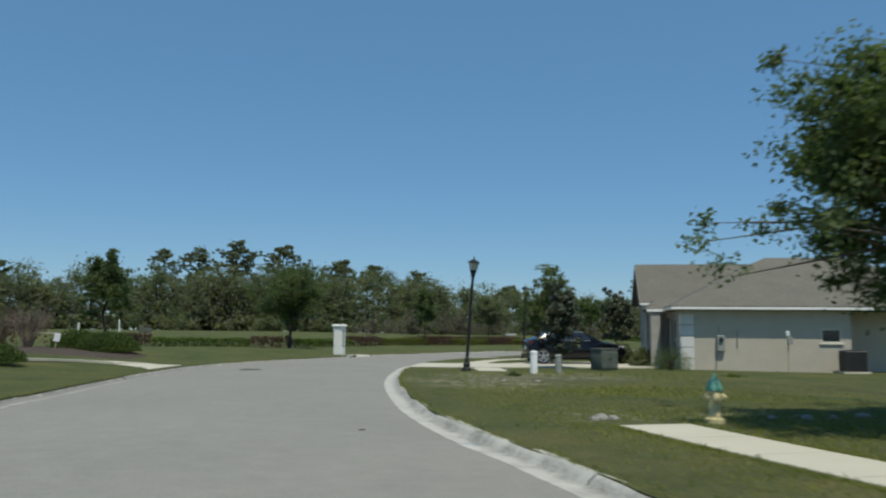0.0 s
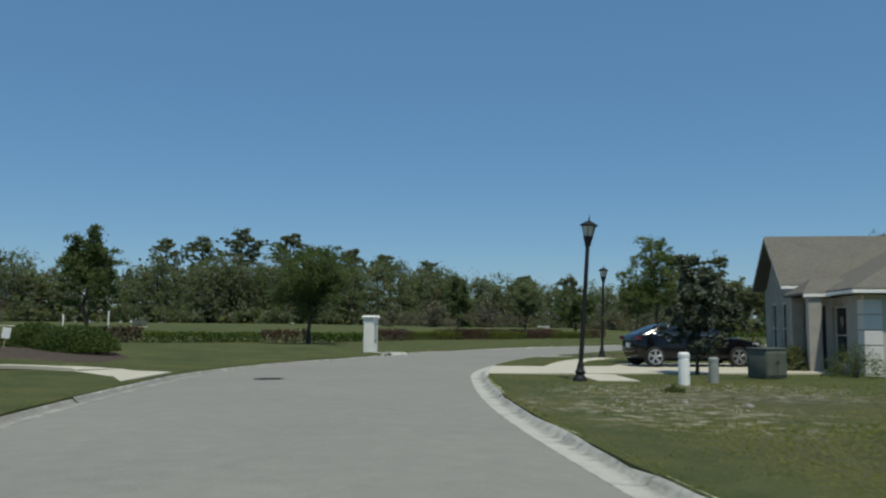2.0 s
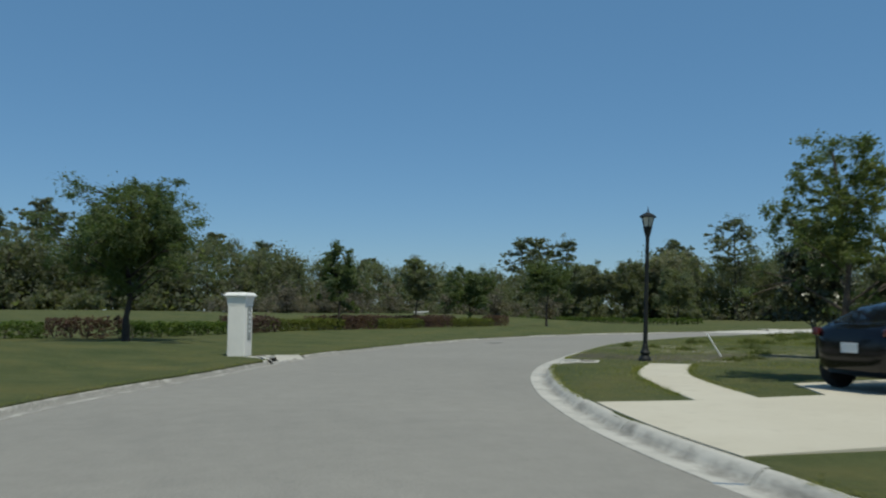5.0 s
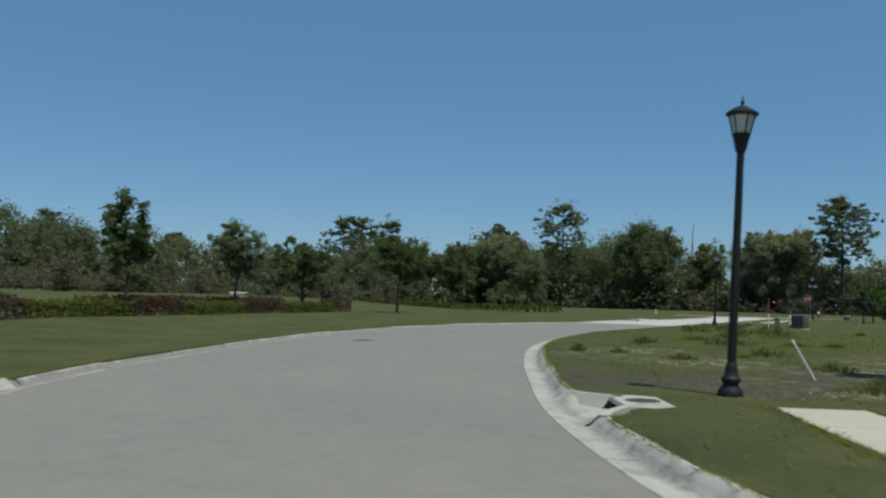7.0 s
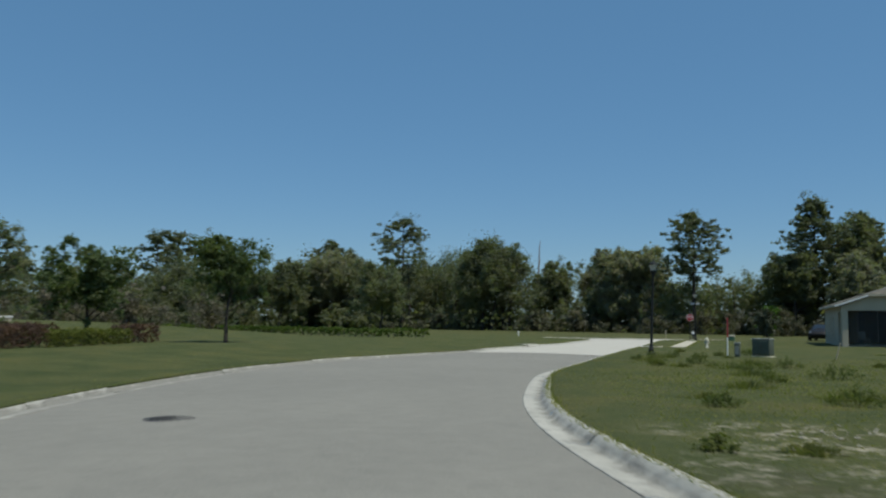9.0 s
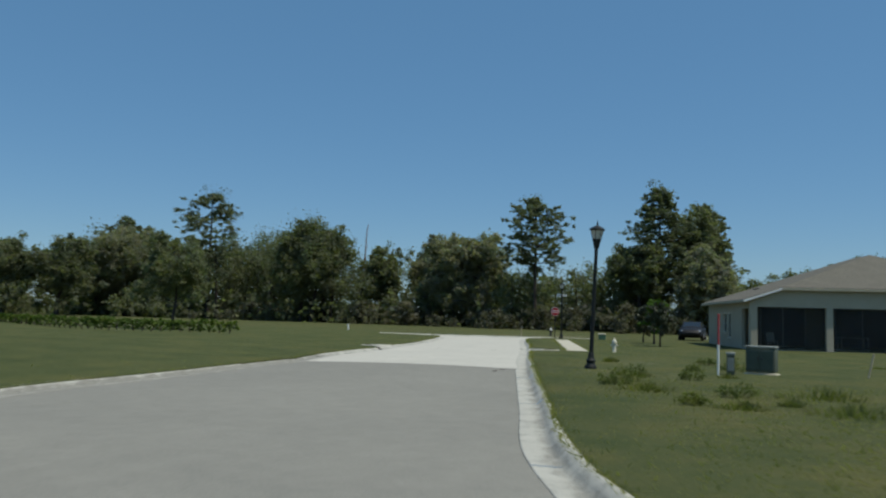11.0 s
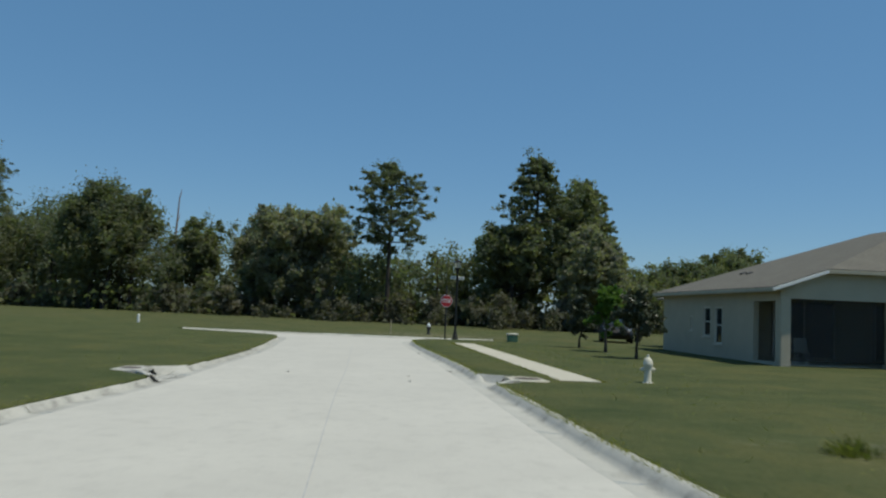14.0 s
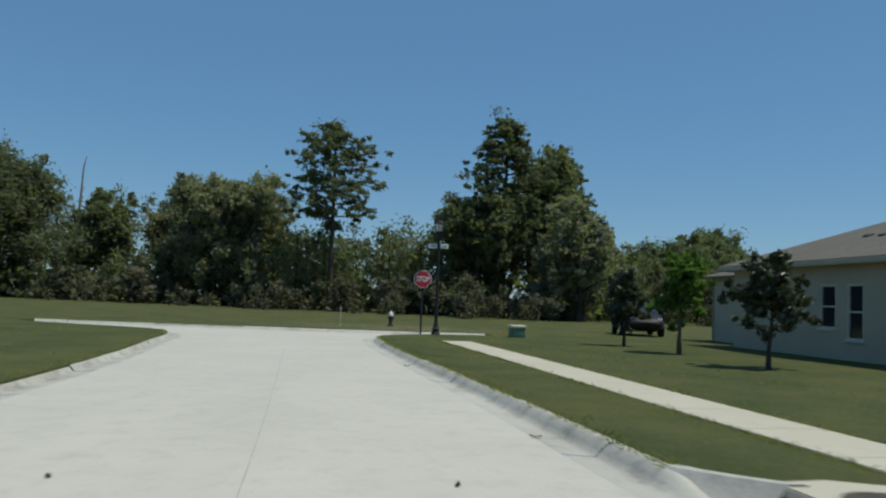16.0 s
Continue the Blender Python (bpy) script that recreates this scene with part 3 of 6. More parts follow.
def kerb_run(name, line, side, label, width, dirt, lip=0.22):
    """A rolled kerb with its gutter, cast in sections with joints; it lies flat before the storm drains."""
    f = width / 0.68
    prof = [(-0.01, -0.06, 0.9), (-0.01, 0.006, 0.9), (0.02, 0.008, lip), (0.20, -0.002, lip * 0.9), (0.34, -0.010, 0.85), (0.43, -0.006, 1.0), (0.48, 0.040, 0.75), (0.55, 0.090, 0.2), (0.60, 0.110, 0.0), (0.68, 0.114, 0.1), (0.69, -0.1, 0.3)]
    host = tagged(new(name), label, "kerb", kind="structure")
    s = np.r_[0, np.cumsum(np.linalg.norm(np.diff(line, axis=0), axis=1))]
    rng = random.Random(3)
    a = 0.0
    while a < s[-1] - 0.3:
        b = min(s[-1], a + 3.05)
        n = 14
        tilt = rng.uniform(-0.004, 0.004)
        slip = rng.uniform(-0.012, 0.012)
        w = np.linspace(a + 0.008, b - 0.008, n)
        at = lambda u: np.stack([np.interp(u, s, line[:, 0]), np.interp(u, s, line[:, 1])], 1)
        c, d = at(w), at(w + 0.05) - at(w - 0.05)
        d /= np.linalg.norm(d, axis=1)[:, None]
        o = np.stack([d[:, 1], -d[:, 0]], 1) * side
        low = np.ones(n)
        for x, y, _ in DRAINS:
            low = np.minimum(low, smooth01(np.hypot(c[:, 0] - x, c[:, 1] - y), 0.55, 1.25))
        v = [(*(c[i] + o[i] * (u * f + slip * (u > 0.1))), (h * low[i] if h > 0.02 else h) + tilt) for i in range(n) for u, h, _ in prof]
        k = len(prof)
        q = [(i * k + j, i * k + j + 1, (i + 1) * k + j + 1, (i + 1) * k + j) for i in range(n - 1) for j in range(k - 1)]
        if side > 0:
            q = [g[::-1] for g in q]
        me = raw_mesh("kerb_section", v, q, M_KERB, True)
        wet = me.attributes.new("gutter", "FLOAT", "POINT")
        less = 1 - 0.65 * smooth01(c[:, 0], 40, 44)
        wet.data.foreach_set("value", np.array([g * dirt * less[i] for i in range(n) for _, _, g in prof]))
        part_raw("kerb_section", me, host)
        a = b
    return host


def slab(name, centre, width, label, joint=1.5, z=0.016, mat=None, rise=0.004):
    """A footpath of cast slabs along a line."""
    line = curve_through(centre, 0.4)
    s = np.r_[0, np.cumsum(np.linalg.norm(np.diff(line, axis=0), axis=1))]
    host = tagged(new(name), label, "footpath", kind="structure")
    cuts = np.arange(0, s[-1] + joint * 0.5, joint)
    for a, b in zip(cuts, cuts[1:]):
        n = 4
        w = np.linspace(a + 0.006, b - 0.006, n)
        at = lambda u: np.stack([np.interp(u, s, line[:, 0]), np.interp(u, s, line[:, 1])], 1)
        c, d = at(w), at(w + 0.05) - at(w - 0.05)
        d /= np.maximum(np.linalg.norm(d, axis=1), 1e-6)[:, None]
        o = np.stack([d[:, 1], -d[:, 0]], 1) * width / 2
        prof = [(-1, -0.08), (-1, z - 0.01), (-0.985, z), (0.985, z), (1, z - 0.01), (1, -0.08)]
        zs = land(c) + rise
        v = [(*(c[i] + o[i] * u), zs[i] + h) for i in range(n) for u, h in prof]
        k = len(prof)
        q = [(i * k + j, (i + 1) * k + j, (i + 1) * k + j + 1, i * k + j + 1) for i in range(n - 1) for j in range(k - 1)]
        q += [tuple(range(0, 4)), (0, 3, 4, 5)]
        m0 = (n - 1) * k
        q += [(m0 + 3, m0 + 2, m0 + 1, m0), (m0 + 5, m0 + 4, m0 + 3, m0)]
        part_raw("slab", raw_mesh("slab", v, q, mat or M_WALK), host)
    return host


def apron(name, outline, label, z=LAWN + 0.035, mat=None):
    bm = prism_bm(outline, -0.05, z)
    me = bpy.data.meshes.new(name)
    bmesh.ops.recalc_face_normals(bm, faces=bm.faces)
    bm.to_mesh(me)
    bm.free()
    me.materials.append(mat or M_WALK)
    return tagged(new(name, me), label, "driveway", kind="structure")


make_ground()
strip("road", RIGHT_A, LEFT_A, 0.0, M_ASPHALT, "worn light grey asphalt street bending to the right")


def concrete_road():
    ring = np.concatenate([RIGHT_B, FAR_EDGE, LEFT_B[::-1]])
    bm = prism_bm([tuple(p) for p in ring], -0.2, 0.012)
    bmesh.ops.recalc_face_normals(bm, faces=bm.faces)
    me = bpy.data.meshes.new("road_concrete")
    bm.to_mesh(me)
    bm.free()
    me.materials.append(M_CONC_ROAD)
    return tagged(new("road_concrete", me), "bright new concrete street with a junction", "road", kind="structure")


concrete_road()
kerb_run("kerb_right", np.concatenate([RIGHT_A, RIGHT_B[1:]]), 1, "weathered rolled concrete kerb with a stained gutter", KERB_R, 0.78)
kerb_run("kerb_left", np.concatenate([LEFT_A, LEFT_B[1:]]), -1, "weathered rolled concrete kerb beside mown lawn", KERB_W, 1.5, 0.6)
kerb_run("kerb_far", beside(curve_through([tuple(p) for p in FAR_EDGE], 0.5), -0.42), 1, "pale concrete kerb along the far side of the junction", KERB_R, 0.6)
slab("footpath_south", [(3.45, 0.45), (3.65, -3), (4.1, -8), (5.0, -20), (5.6, -32)], 1.12, "pale concrete footpath ending beside a hydrant")
slab("footpath_house", [(5.75, 18.0), (5.95, 19.3), (6.2, 20.9)], 1.05, "short pale concrete footpath beside a driveway")
slab("footpath_lot", [(6.6, 24.95), (7.05, 25.9), (7.7, 27.25), (8.85, 29.35), (10.05, 30.9), (11.6, 32.6)], 1.05, "pale concrete footpath ending in the grass")
FOOT_J = curve_through([(53.4, 60.42), (55, 61.05), (58, 62.35), (66, 65.75), (71.8, 68.25)])
slab("footpath_junction", [(53.4, 60.42), (55, 61.05), (58, 62.35), (66, 65.75), (71.8, 68.25)], 0.92, "pale concrete footpath leading to the junction")
edge = beside(RIGHT_A, KERB_R + 0.004)
edge = [tuple(q) for q in edge if 20.85 < q[1] < 25.7][::-1]
apron("driveway_house", [(10.9, 20.6), (13.5, 20.5), (16, 26.8), (9.6, 26.7), (8.4, 24.9), (6.0, 25.0)] + edge, "pale concrete driveway with a parked car")
apron("path_mouth", [(-6.02, 18.4), (-5.34, 22.2), (-6.6, 22.95), (-7.3, 22.3), (-6.6, 20.6)], "pale concrete mouth of a path at the kerb", LAWN + 0.05)
slab("footpath_park", [(-6.1, 21.0), (-7.6, 22.25), (-9.0, 21.5), (-10.2, 19.8), (-11.8, 17.4), (-12.8, 14)], 1.45, "pale concrete path leading off between hedges", rise=0.035)


def bed(name, outline, label, mat, height=0.07):
    """A low mounded bed that follows the lawn."""
    from mathutils.geometry import delaunay_2d_cdt

    o = curve_through(list(outline) + [outline[0]], 0.5)[:-1]
    n = len(o)
    gx, gy = np.meshgrid(np.arange(o[:, 0].min(), o[:, 0].max(), 0.45), np.arange(o[:, 1].min(), o[:, 1].max(), 0.45))
    pts = [Vector(p) for p in o] + [Vector(p) for p in np.stack([gx.ravel(), gy.ravel()], 1)]
    vs, es, fs, *_ = delaunay_2d_cdt(pts, [(i, (i + 1) % n) for i in range(n)], [], 1, 1e-4)
    v2 = np.array([(v.x, v.y) for v in vs])
    d = np.array([np.min(np.linalg.norm(o - q, axis=1)) for q in v2])
    z = land(v2) - 0.06 + (height + 0.06) * smooth01(d, 0.0, 0.35)
    return tagged(new(name, raw_mesh(name, np.c_[v2, z], np.array([list(f) for f in fs if len(f) == 3]), mat, True)), label, "flower bed", kind="structure")


bed("flower_bed", [(-8.2, 23.9), (-7.3, 25.6), (-7.5, 28.2), (-9.5, 29.4), (-13, 30.3), (-15.4, 28.6), (-14.6, 25), (-12.2, 22.6), (-10.2, 23.2)], "dark bark mulch bed under clipped shrubs", M_MULCH)


# ---- trees ----
def limbs_for(rng, height, clear, spread, n, base_r, lean=0.0, taper=0.2):
    """A tapered trunk with limbs; returns its pieces and the limbs' tips."""
    top = np.array([lean * height, 0.3 * lean * height, height * 0.86])
    steps = 7
    pts = [np.array([0.0, 0.0, -0.12])]
    for k in range(1, steps):
        f = k / (steps - 1)
        pts.append(top * np.array([f ** 1.4, f ** 1.4, f]) + np.append(rng.normal(0, 0.018 * height, 2) * (f > 0.2), 0))
    rad = [base_r * (1.45 if k == 0 else 1) * (1 - (1 - taper) * k / (steps - 1)) for k in range(steps)]
    pieces = [tube_arrays(pts, rad, 9)]
    tips = [pts[-1]]
    for i in range(n):
        f = clear + (0.93 - clear) * (i + rng.random()) / n
        at = np.array([np.interp(f * 0.86 * height, [p[2] for p in pts], [p[j] for p in pts]) for j in range(3)])
        w = i * 2.4 + rng.uniform(-0.5, 0.5)
        ln = spread * rng.uniform(0.7, 1.1) * (1 - 0.55 * max(0, f - clear) / (1 - clear))
        up = rng.uniform(0.25, 0.75) * ln
        end = at + np.array([math.cos(w) * ln, math.sin(w) * ln, up])
        end[2] = min(end[2], 0.92 * height)
        mid = at * 0.45 + end * 0.55 + np.array([0, 0, 0.1 * ln])
        r0 = base_r * 0.42 * (1 - 0.5 * f)
        pieces.append(tube_arrays([at, mid, end], [r0, r0 * 0.6, r0 * 0.2], 5))
        tips += [end, mid]
        for _ in range(2):
            e2 = end + rng.normal(0, 0.19 * ln, 3)
            e2[2] = min(e2[2], 0.92 * height)
            pieces.append(tube_arrays([mid, e2], [r0 * 0.45, r0 * 0.12], 4))
            tips.append(e2)
    return pieces, np.array(tips)


def finish_tree(name, label, category, wood, leaves, bark, leafmat, at, group="", turn=0.0):
    t = hold(name, pose(*at, 0, 0, turn), label, category, group)
    part_raw("trunk", raw_mesh("trunk", *join_arrays(wood), bark, True), t, "tapered trunk with limbs")
    part_raw("crown", raw_mesh("crown", *leaves, leafmat), t, "loose leafy crown")
    return t


def broad_tree(name, label, seed, height, width, clear, bark, leafmat, at, leaf=0.11, dens=1.0, shape="round", base_r=None, lean=0.0, group="", turn=0.0, n=13, category="tree", per=70, corners=4, tuft=1.0):
    """A broadleaf tree; its crown is many loose clumps of leaves hung on the limbs."""
    rng = np.random.default_rng(seed)
    base_r = base_r or 0.019 * height
    wood, tips = limbs_for(rng, height, clear, width * 0.5, n, base_r, lean)
    zc, zr = height * (clear + 1) / 2, height * (1 - clear) / 2
    cents = []
    m = int(70 * dens * max(1, width * (1 - clear) * height / 16))
    lobes = []
    for _ in range(int(17 + height * 0.7)):
        d = rng.normal(0, 1, 3)
        d /= np.linalg.norm(d)
        r = rng.uniform(0.25, 0.78)
        lobes.append((d * r, rng.uniform(0.24, 0.42)))
    for _ in range(m):
        c, lr = lobes[rng.integers(len(lobes))]
        d = rng.normal(0, 1, 3)
        d /= np.linalg.norm(d)
        q = (c + d * lr * rng.uniform(0.55, 1.0)) * np.array([width / 2, width / 2, zr])
        f = (q[2] / zr + 1) / 2
        if shape == "cone":
            q[:2] *= max(0.12, 1.25 - 0.98 * f)
        elif shape == "vase":
            q[:2] *= 0.65 + 0.5 * f if f < 0.7 else 1.0 - 0.8 * (f - 0.7)
        elif shape == "dome":
            q[:2] *= 1.1 - 0.45 * f ** 2
        cents.append(q + np.array([lean * height * 0.6, 0, zc]))
    cents = np.array(cents)
    core = np.array([lean * height * 0.6, 0, zc])
    out = core + (cents[rng.random(len(cents)) < 0.3] - core) * rng.uniform(1.0, 1.12, (1, 3))
    kind = np.r_[np.ones(len(cents)), np.full(len(out), 0.45), np.full(len(tips), 0.85)]
    cents = np.concatenate([cents, out, tips + rng.normal(0, 0.1, tips.shape)])
    low = cents[:, 2] < 0.96 * height
    cents, kind = cents[low], kind[low]
    sizes = rng.uniform(0.45, 1.2, len(cents)) * (0.105 * width) * kind * tuft
    leaves = leaf_cloud(rng, cents, sizes, per, leaf, 0.2, 0.8, corners)
    return finish_tree(name, label, category, wood, leaves, bark, leafmat, at, group, turn)


def pine_tree(label, seed, height, width, clear, at, leaf=0.17, dens=1.0, group="tall pines", n=15, lean=0.0, loose=1.0):
    """A tall pine: a bare pole, then level boughs with tufts of needles and sky between."""
    rng = np.random.default_rng(seed)
    wood, cents, sizes = [], [], []
    px, py = lean * height, 0.4 * lean * height
    pole = [np.array([px * f ** 1.5 + rng.normal(0, 0.06), py * f ** 1.5, height * 0.97 * f - 0.2]) for f in np.linspace(0, 1, 8)]
    wood.append(tube_arrays(pole, [0.30 * height / 18 * (1.3 if k == 0 else 1 - 0.11 * k) for k in range(8)], 8))
    for i in range(n):
        f = clear + (1 - clear) * (i + rng.random()) / n
        g = (f - clear) / (1 - clear)
        prof = (0.55 + 0.9 * g) if g < 0.45 else (1.0 - 0.75 * (g - 0.45) / 0.55)
        ln = width / 2 * prof * rng.uniform(0.65, 1.15)
        w = i * 2.4 + rng.uniform(-0.6, 0.6)
        base = np.array([np.interp(f * 0.97 * height, [p[2] for p in pole], [p[j] for p in pole]) for j in range(3)])
        end = base + np.array([math.cos(w) * ln, math.sin(w) * ln, rng.uniform(-0.02, 0.28) * ln])
        wood.append(tube_arrays([base, (base + end) / 2 + np.array([0, 0, -0.04 * ln]), end], [0.085, 0.06, 0.02], 5))
        for _ in range(3):
            u = rng.uniform(0.4, 0.8)
            tip = base + (end - base) * (u + 0.25) + rng.normal(0, 0.16 * ln, 3) * np.array([1, 1, 0.6])
            wood.append(tube_arrays([base + (end - base) * u, tip], [0.04, 0.015], 4))
        for k in range(19):
            u = rng.uniform(0.3, 1.08)
            c = base + (end - base) * u + rng.normal(0, 0.17 * ln + 0.15, 3) * np.array([1, 1, 0.55 * loose])
            cents.append(c)
            sizes.append(rng.uniform(0.35, 1.0) * (0.052 * width + 0.12))
    for _ in range(6):
        cents.append(pole[-1] + rng.normal(0, 0.07 * width, 3) * np.array([1, 1, 0.6]))
        sizes.append(0.12 * width)
    leaves = leaf_cloud(rng, cents, np.array(sizes), int(36 * dens), leaf, 0.0, 0.6, 3)
    return finish_tree("pine_tree", label, "pine tree", wood, leaves, M_BARKD, F_PINE, at, group)


def woodland(name, label, seed, path, heights, gap, depth, leafmat, leaf=0.5, dens=1.0, under=True, per=80):
    """A far wood: uneven crowns along a line, several deep, and brush at their feet."""
    rng = np.random.default_rng(seed)
    line = curve_through(path, 3.0)
    s = np.r_[0, np.cumsum(np.linalg.norm(np.diff(line, axis=0), axis=1))]
    sc = np.array([s[np.argmin(np.hypot(line[:, 0] - q[0], line[:, 1] - q[1]))] for q in path])
    cents, sizes, trunks, inner = [], [], [], []
    u = 0.0
    while u < s[-1]:
        x, y = np.interp(u, s, line[:, 0]), np.interp(u, s, line[:, 1])
        h = np.interp(u, sc, heights) * rng.uniform(0.78, 1.10)
        x, y = x + rng.normal(0, depth * 0.5), y + rng.normal(0, depth * 0.5)
        z0 = float(land([(x, y)])[0])
        w = h * rng.uniform(0.62, 0.95)
        m = int(26 * dens * max(1, h / 9))
        for _ in range(m):
            d = rng.normal(0, 1, 3)
            d /= np.linalg.norm(d)
            r = rng.uniform(0.4, 1.0)
            f = 0.5 + 0.5 * d[2] * r
            cents.append((x + d[0] * r * w / 2 * (1.15 - 0.4 * f), y + d[1] * r * w / 2 * (1.15 - 0.4 * f), z0 + h * (0.14 + 0.86 * f)))
            sizes.append(rng.uniform(0.6, 1.5) * (0.092 * h + 0.5))
        for _ in range(130):
            inner.append((x + rng.normal(0, 0.36 * w), y + rng.normal(0, 0.36 * w), z0 + rng.uniform(0.0, 3.2)))
        for _ in range(120):
            r = rng.uniform(0.0, 0.62)
            w2 = rng.uniform(0, 2 * math.pi)
            inner.append((x + math.cos(w2) * r * w / 2, y + math.sin(w2) * r * w / 2, z0 + h * rng.uniform(0.03, 0.84)))
        trunks.append(tube_arrays([(x, y, z0 - 0.2), (x + rng.normal(0, 0.3), y, z0 + h * 0.45), (x + rng.normal(0, 0.8), y, z0 + h * 0.8)], [0.02 * h, 0.014 * h, 0.005 * h], 5))
        for _ in range(5 if under else 0):
            bx, by = x + rng.normal(0, depth * 0.6), y + rng.normal(0, depth * 0.6)
            hb = rng.uniform(1.2, 0.55 * h + 1.0)
            for _ in range(6):
                cents.append((bx + rng.normal(0, hb * 0.5), by + rng.normal(0, hb * 0.5), z0 + rng.uniform(0.1, 1.0) * hb))
                sizes.append(rng.uniform(0.6, 1.2) * (0.04 * h + 0.6))
        u += gap * rng.uniform(0.6, 1.4)
    leaves = join_arrays([leaf_cloud(rng, cents, np.array(sizes), per, leaf, 0.0, 0.85, 3, 0.4), leaf_cloud(rng, inner, 0.3, 1, leaf * 2.3, 0.0, 1.0, 3)])
    wood = tagged(new(name), label, "woods", kind="stuff")
    part_raw("foliage", raw_mesh("foliage", *leaves, leafmat), wood, kind="stuff")
    part_raw("trunks", raw_mesh("trunks", *join_arrays(trunks), M_BARKD, True), wood, kind="stuff")
    return wood


def hedge_run(name, label, seed, path, width, height, leafmat, leaf=0.07, dens=1.0, group="hedges"):
    """A clipped hedge: leaves packed in a rounded bar with an uneven top, over a twiggy core."""
    rng = np.random.default_rng(seed)
    line = curve_through(path, 0.25)
    s = np.r_[0, np.cumsum(np.linalg.norm(np.diff(line, axis=0), axis=1))]
    height = height * 1.08
    n = int(s[-1] * width * 165 * dens)
    u = rng.uniform(0, s[-1], n)
    c = np.stack([np.interp(u, s, line[:, 0]), np.interp(u, s, line[:, 1])], 1)
    d = np.stack([np.interp(u + 0.1, s, line[:, 0]), np.interp(u + 0.1, s, line[:, 1])], 1) - np.stack([np.interp(u - 0.1, s, line[:, 0]), np.interp(u - 0.1, s, line[:, 1])], 1)
    d /= np.maximum(np.linalg.norm(d, axis=1), 1e-6)[:, None]
    o = np.stack([d[:, 1], -d[:, 0]], 1)
    a = rng.uniform(0, math.pi, n)
    rr = rng.uniform(0.72, 1.0, n)
    wob = np.array([1 + 0.16 * noise.noise((v * 0.9, seed, 0)) for v in u])
    sx = np.sign(np.cos(a)) * np.abs(np.cos(a)) ** 0.38 * width / 2 * rr * wob
    sz = np.abs(np.sin(a)) ** 0.38 * height * rr * wob
    z0 = land(even(line, 40)).mean()
    side = rng.random(n) < 0.4
    sx = np.where(side, np.sign(sx) * width / 2 * wob * rng.uniform(0.8, 1.0, n), sx)
    sz = np.where(side, height * rng.uniform(0.05, 0.9, n), sz)
    p = np.c_[c + o * sx[:, None], z0 - 0.03 + np.maximum(sz, 0.04 + 0.1 * rng.random(n))]
    mid = line.mean(0)
    p[:, :2] -= mid
    p[:, 2] -= z0
    leaves = leaf_cloud(rng, p, 0.08, 12, leaf * 0.55, 0, 0.8)
    t = hold(name, pose(mid[0], mid[1], z0), label, "hedge", group)
    part_raw("foliage", raw_mesh("foliage", *leaves, leafmat), t)
    core = []
    k = max(2, int(s[-1] / 0.5))
    for i in range(k):
        q = np.array([np.interp((i + 0.5) * s[-1] / k, s, line[:, 0]), np.interp((i + 0.5) * s[-1] / k, s, line[:, 1])]) - mid
        for _ in range(3):
            e = np.array([q[0] + rng.normal(0, 0.18), q[1] + rng.normal(0, 0.18), height * 0.8])
            core.append(tube_arrays([(q[0], q[1], -0.08), e], [0.02, 0.008], 4))
    part_raw("branchwork", raw_mesh("branchwork", *join_arrays(core), M_BARKD), t, "", "stuff")
    return t


# trees on the lawns
OAK = "young live oak with a dark trunk on the mown lawn"
broad_tree("oak_tree", OAK, 11, 5.7, 6.3, 0.25, M_BARKD, F_NEAR, (-0.81, 45.35, lay(-0.8, 45.3)), 0.046, 3.4, "vase", 0.11, per=105, n=20, corners=3, tuft=0.75)
broad_tree("oak_tree", OAK, 12, 5.5, 4.2, 0.28, M_BARKD, F_NEAR, (30.3, 71.0, lay(30.3, 71)), 0.06, 1.6, "vase", 0.08, per=75)
broad_tree("oak_tree", "leafy street oak beside the footpath", 13, 5.5, 8.4, 0.24, M_BARK, F_NEAR, (7.8, -1.3, lay(7.8, -1.3)), 0.050, 7.5, "dome", 0.14, n=20, per=108, corners=3, tuft=0.72)
broad_tree("oak_tree", "tall narrow dark tree at the edge of the park", 14, 6.3, 4.0, 0.2, M_BARKD, F_NEAR, (-12.2, 44.5, lay(-12.2, 44.5)), 0.075, 1.9, "cone", 0.12, per=95)
broad_tree("maple_tree", "slim young tree behind the hedge", 15, 5.5, 2.9, 0.18, M_BARKD, F_NEAR, (11.2, 61.5, lay(11.2, 61.5)), 0.07, 1.3, "cone", 0.08)
broad_tree("maple_tree", "young round tree behind the purple hedge", 16, 5.2, 3.9, 0.26, M_BARKD, F_OAK, (19.2, 70.0, lay(19.2, 70)), 0.07, 1.3, "round", 0.08)
broad_tree("maple_tree", "bright green spreading tree by the hedge end", 17, 4.7, 4.6, 0.1, M_BARKD, F_NEAR, (26.0, 75.6, lay(26, 75.6)), 0.08, 1.3, "vase", 0.10)
broad_tree("oak_tree", "small round oak beyond the low hedge", 18, 6.5, 5.4, 0.2, M_BARKD, F_OAK, (56.8, 88.6, lay(56.8, 88.6)), 0.085, 1.4, "round", 0.11, per=85)
broad_tree("weeping_tree", "feathery pale green tree beside the parked car", 19, 5.1, 3.3, 0.2, M_BARK, F_FEATHER, (10.9, 26.75, lay(10.9, 26.75)), 0.032, 3.4, "dome", 0.08, per=75, tuft=0.65)
broad_tree("magnolia_tree", "glossy dark magnolia at the driveway edge", 20, 3.7, 1.8, 0.12, M_BARKD, F_MAG, (9.1, 20.3, lay(9.1, 20.3)), 0.07, 2.3, "cone", 0.045, per=85)
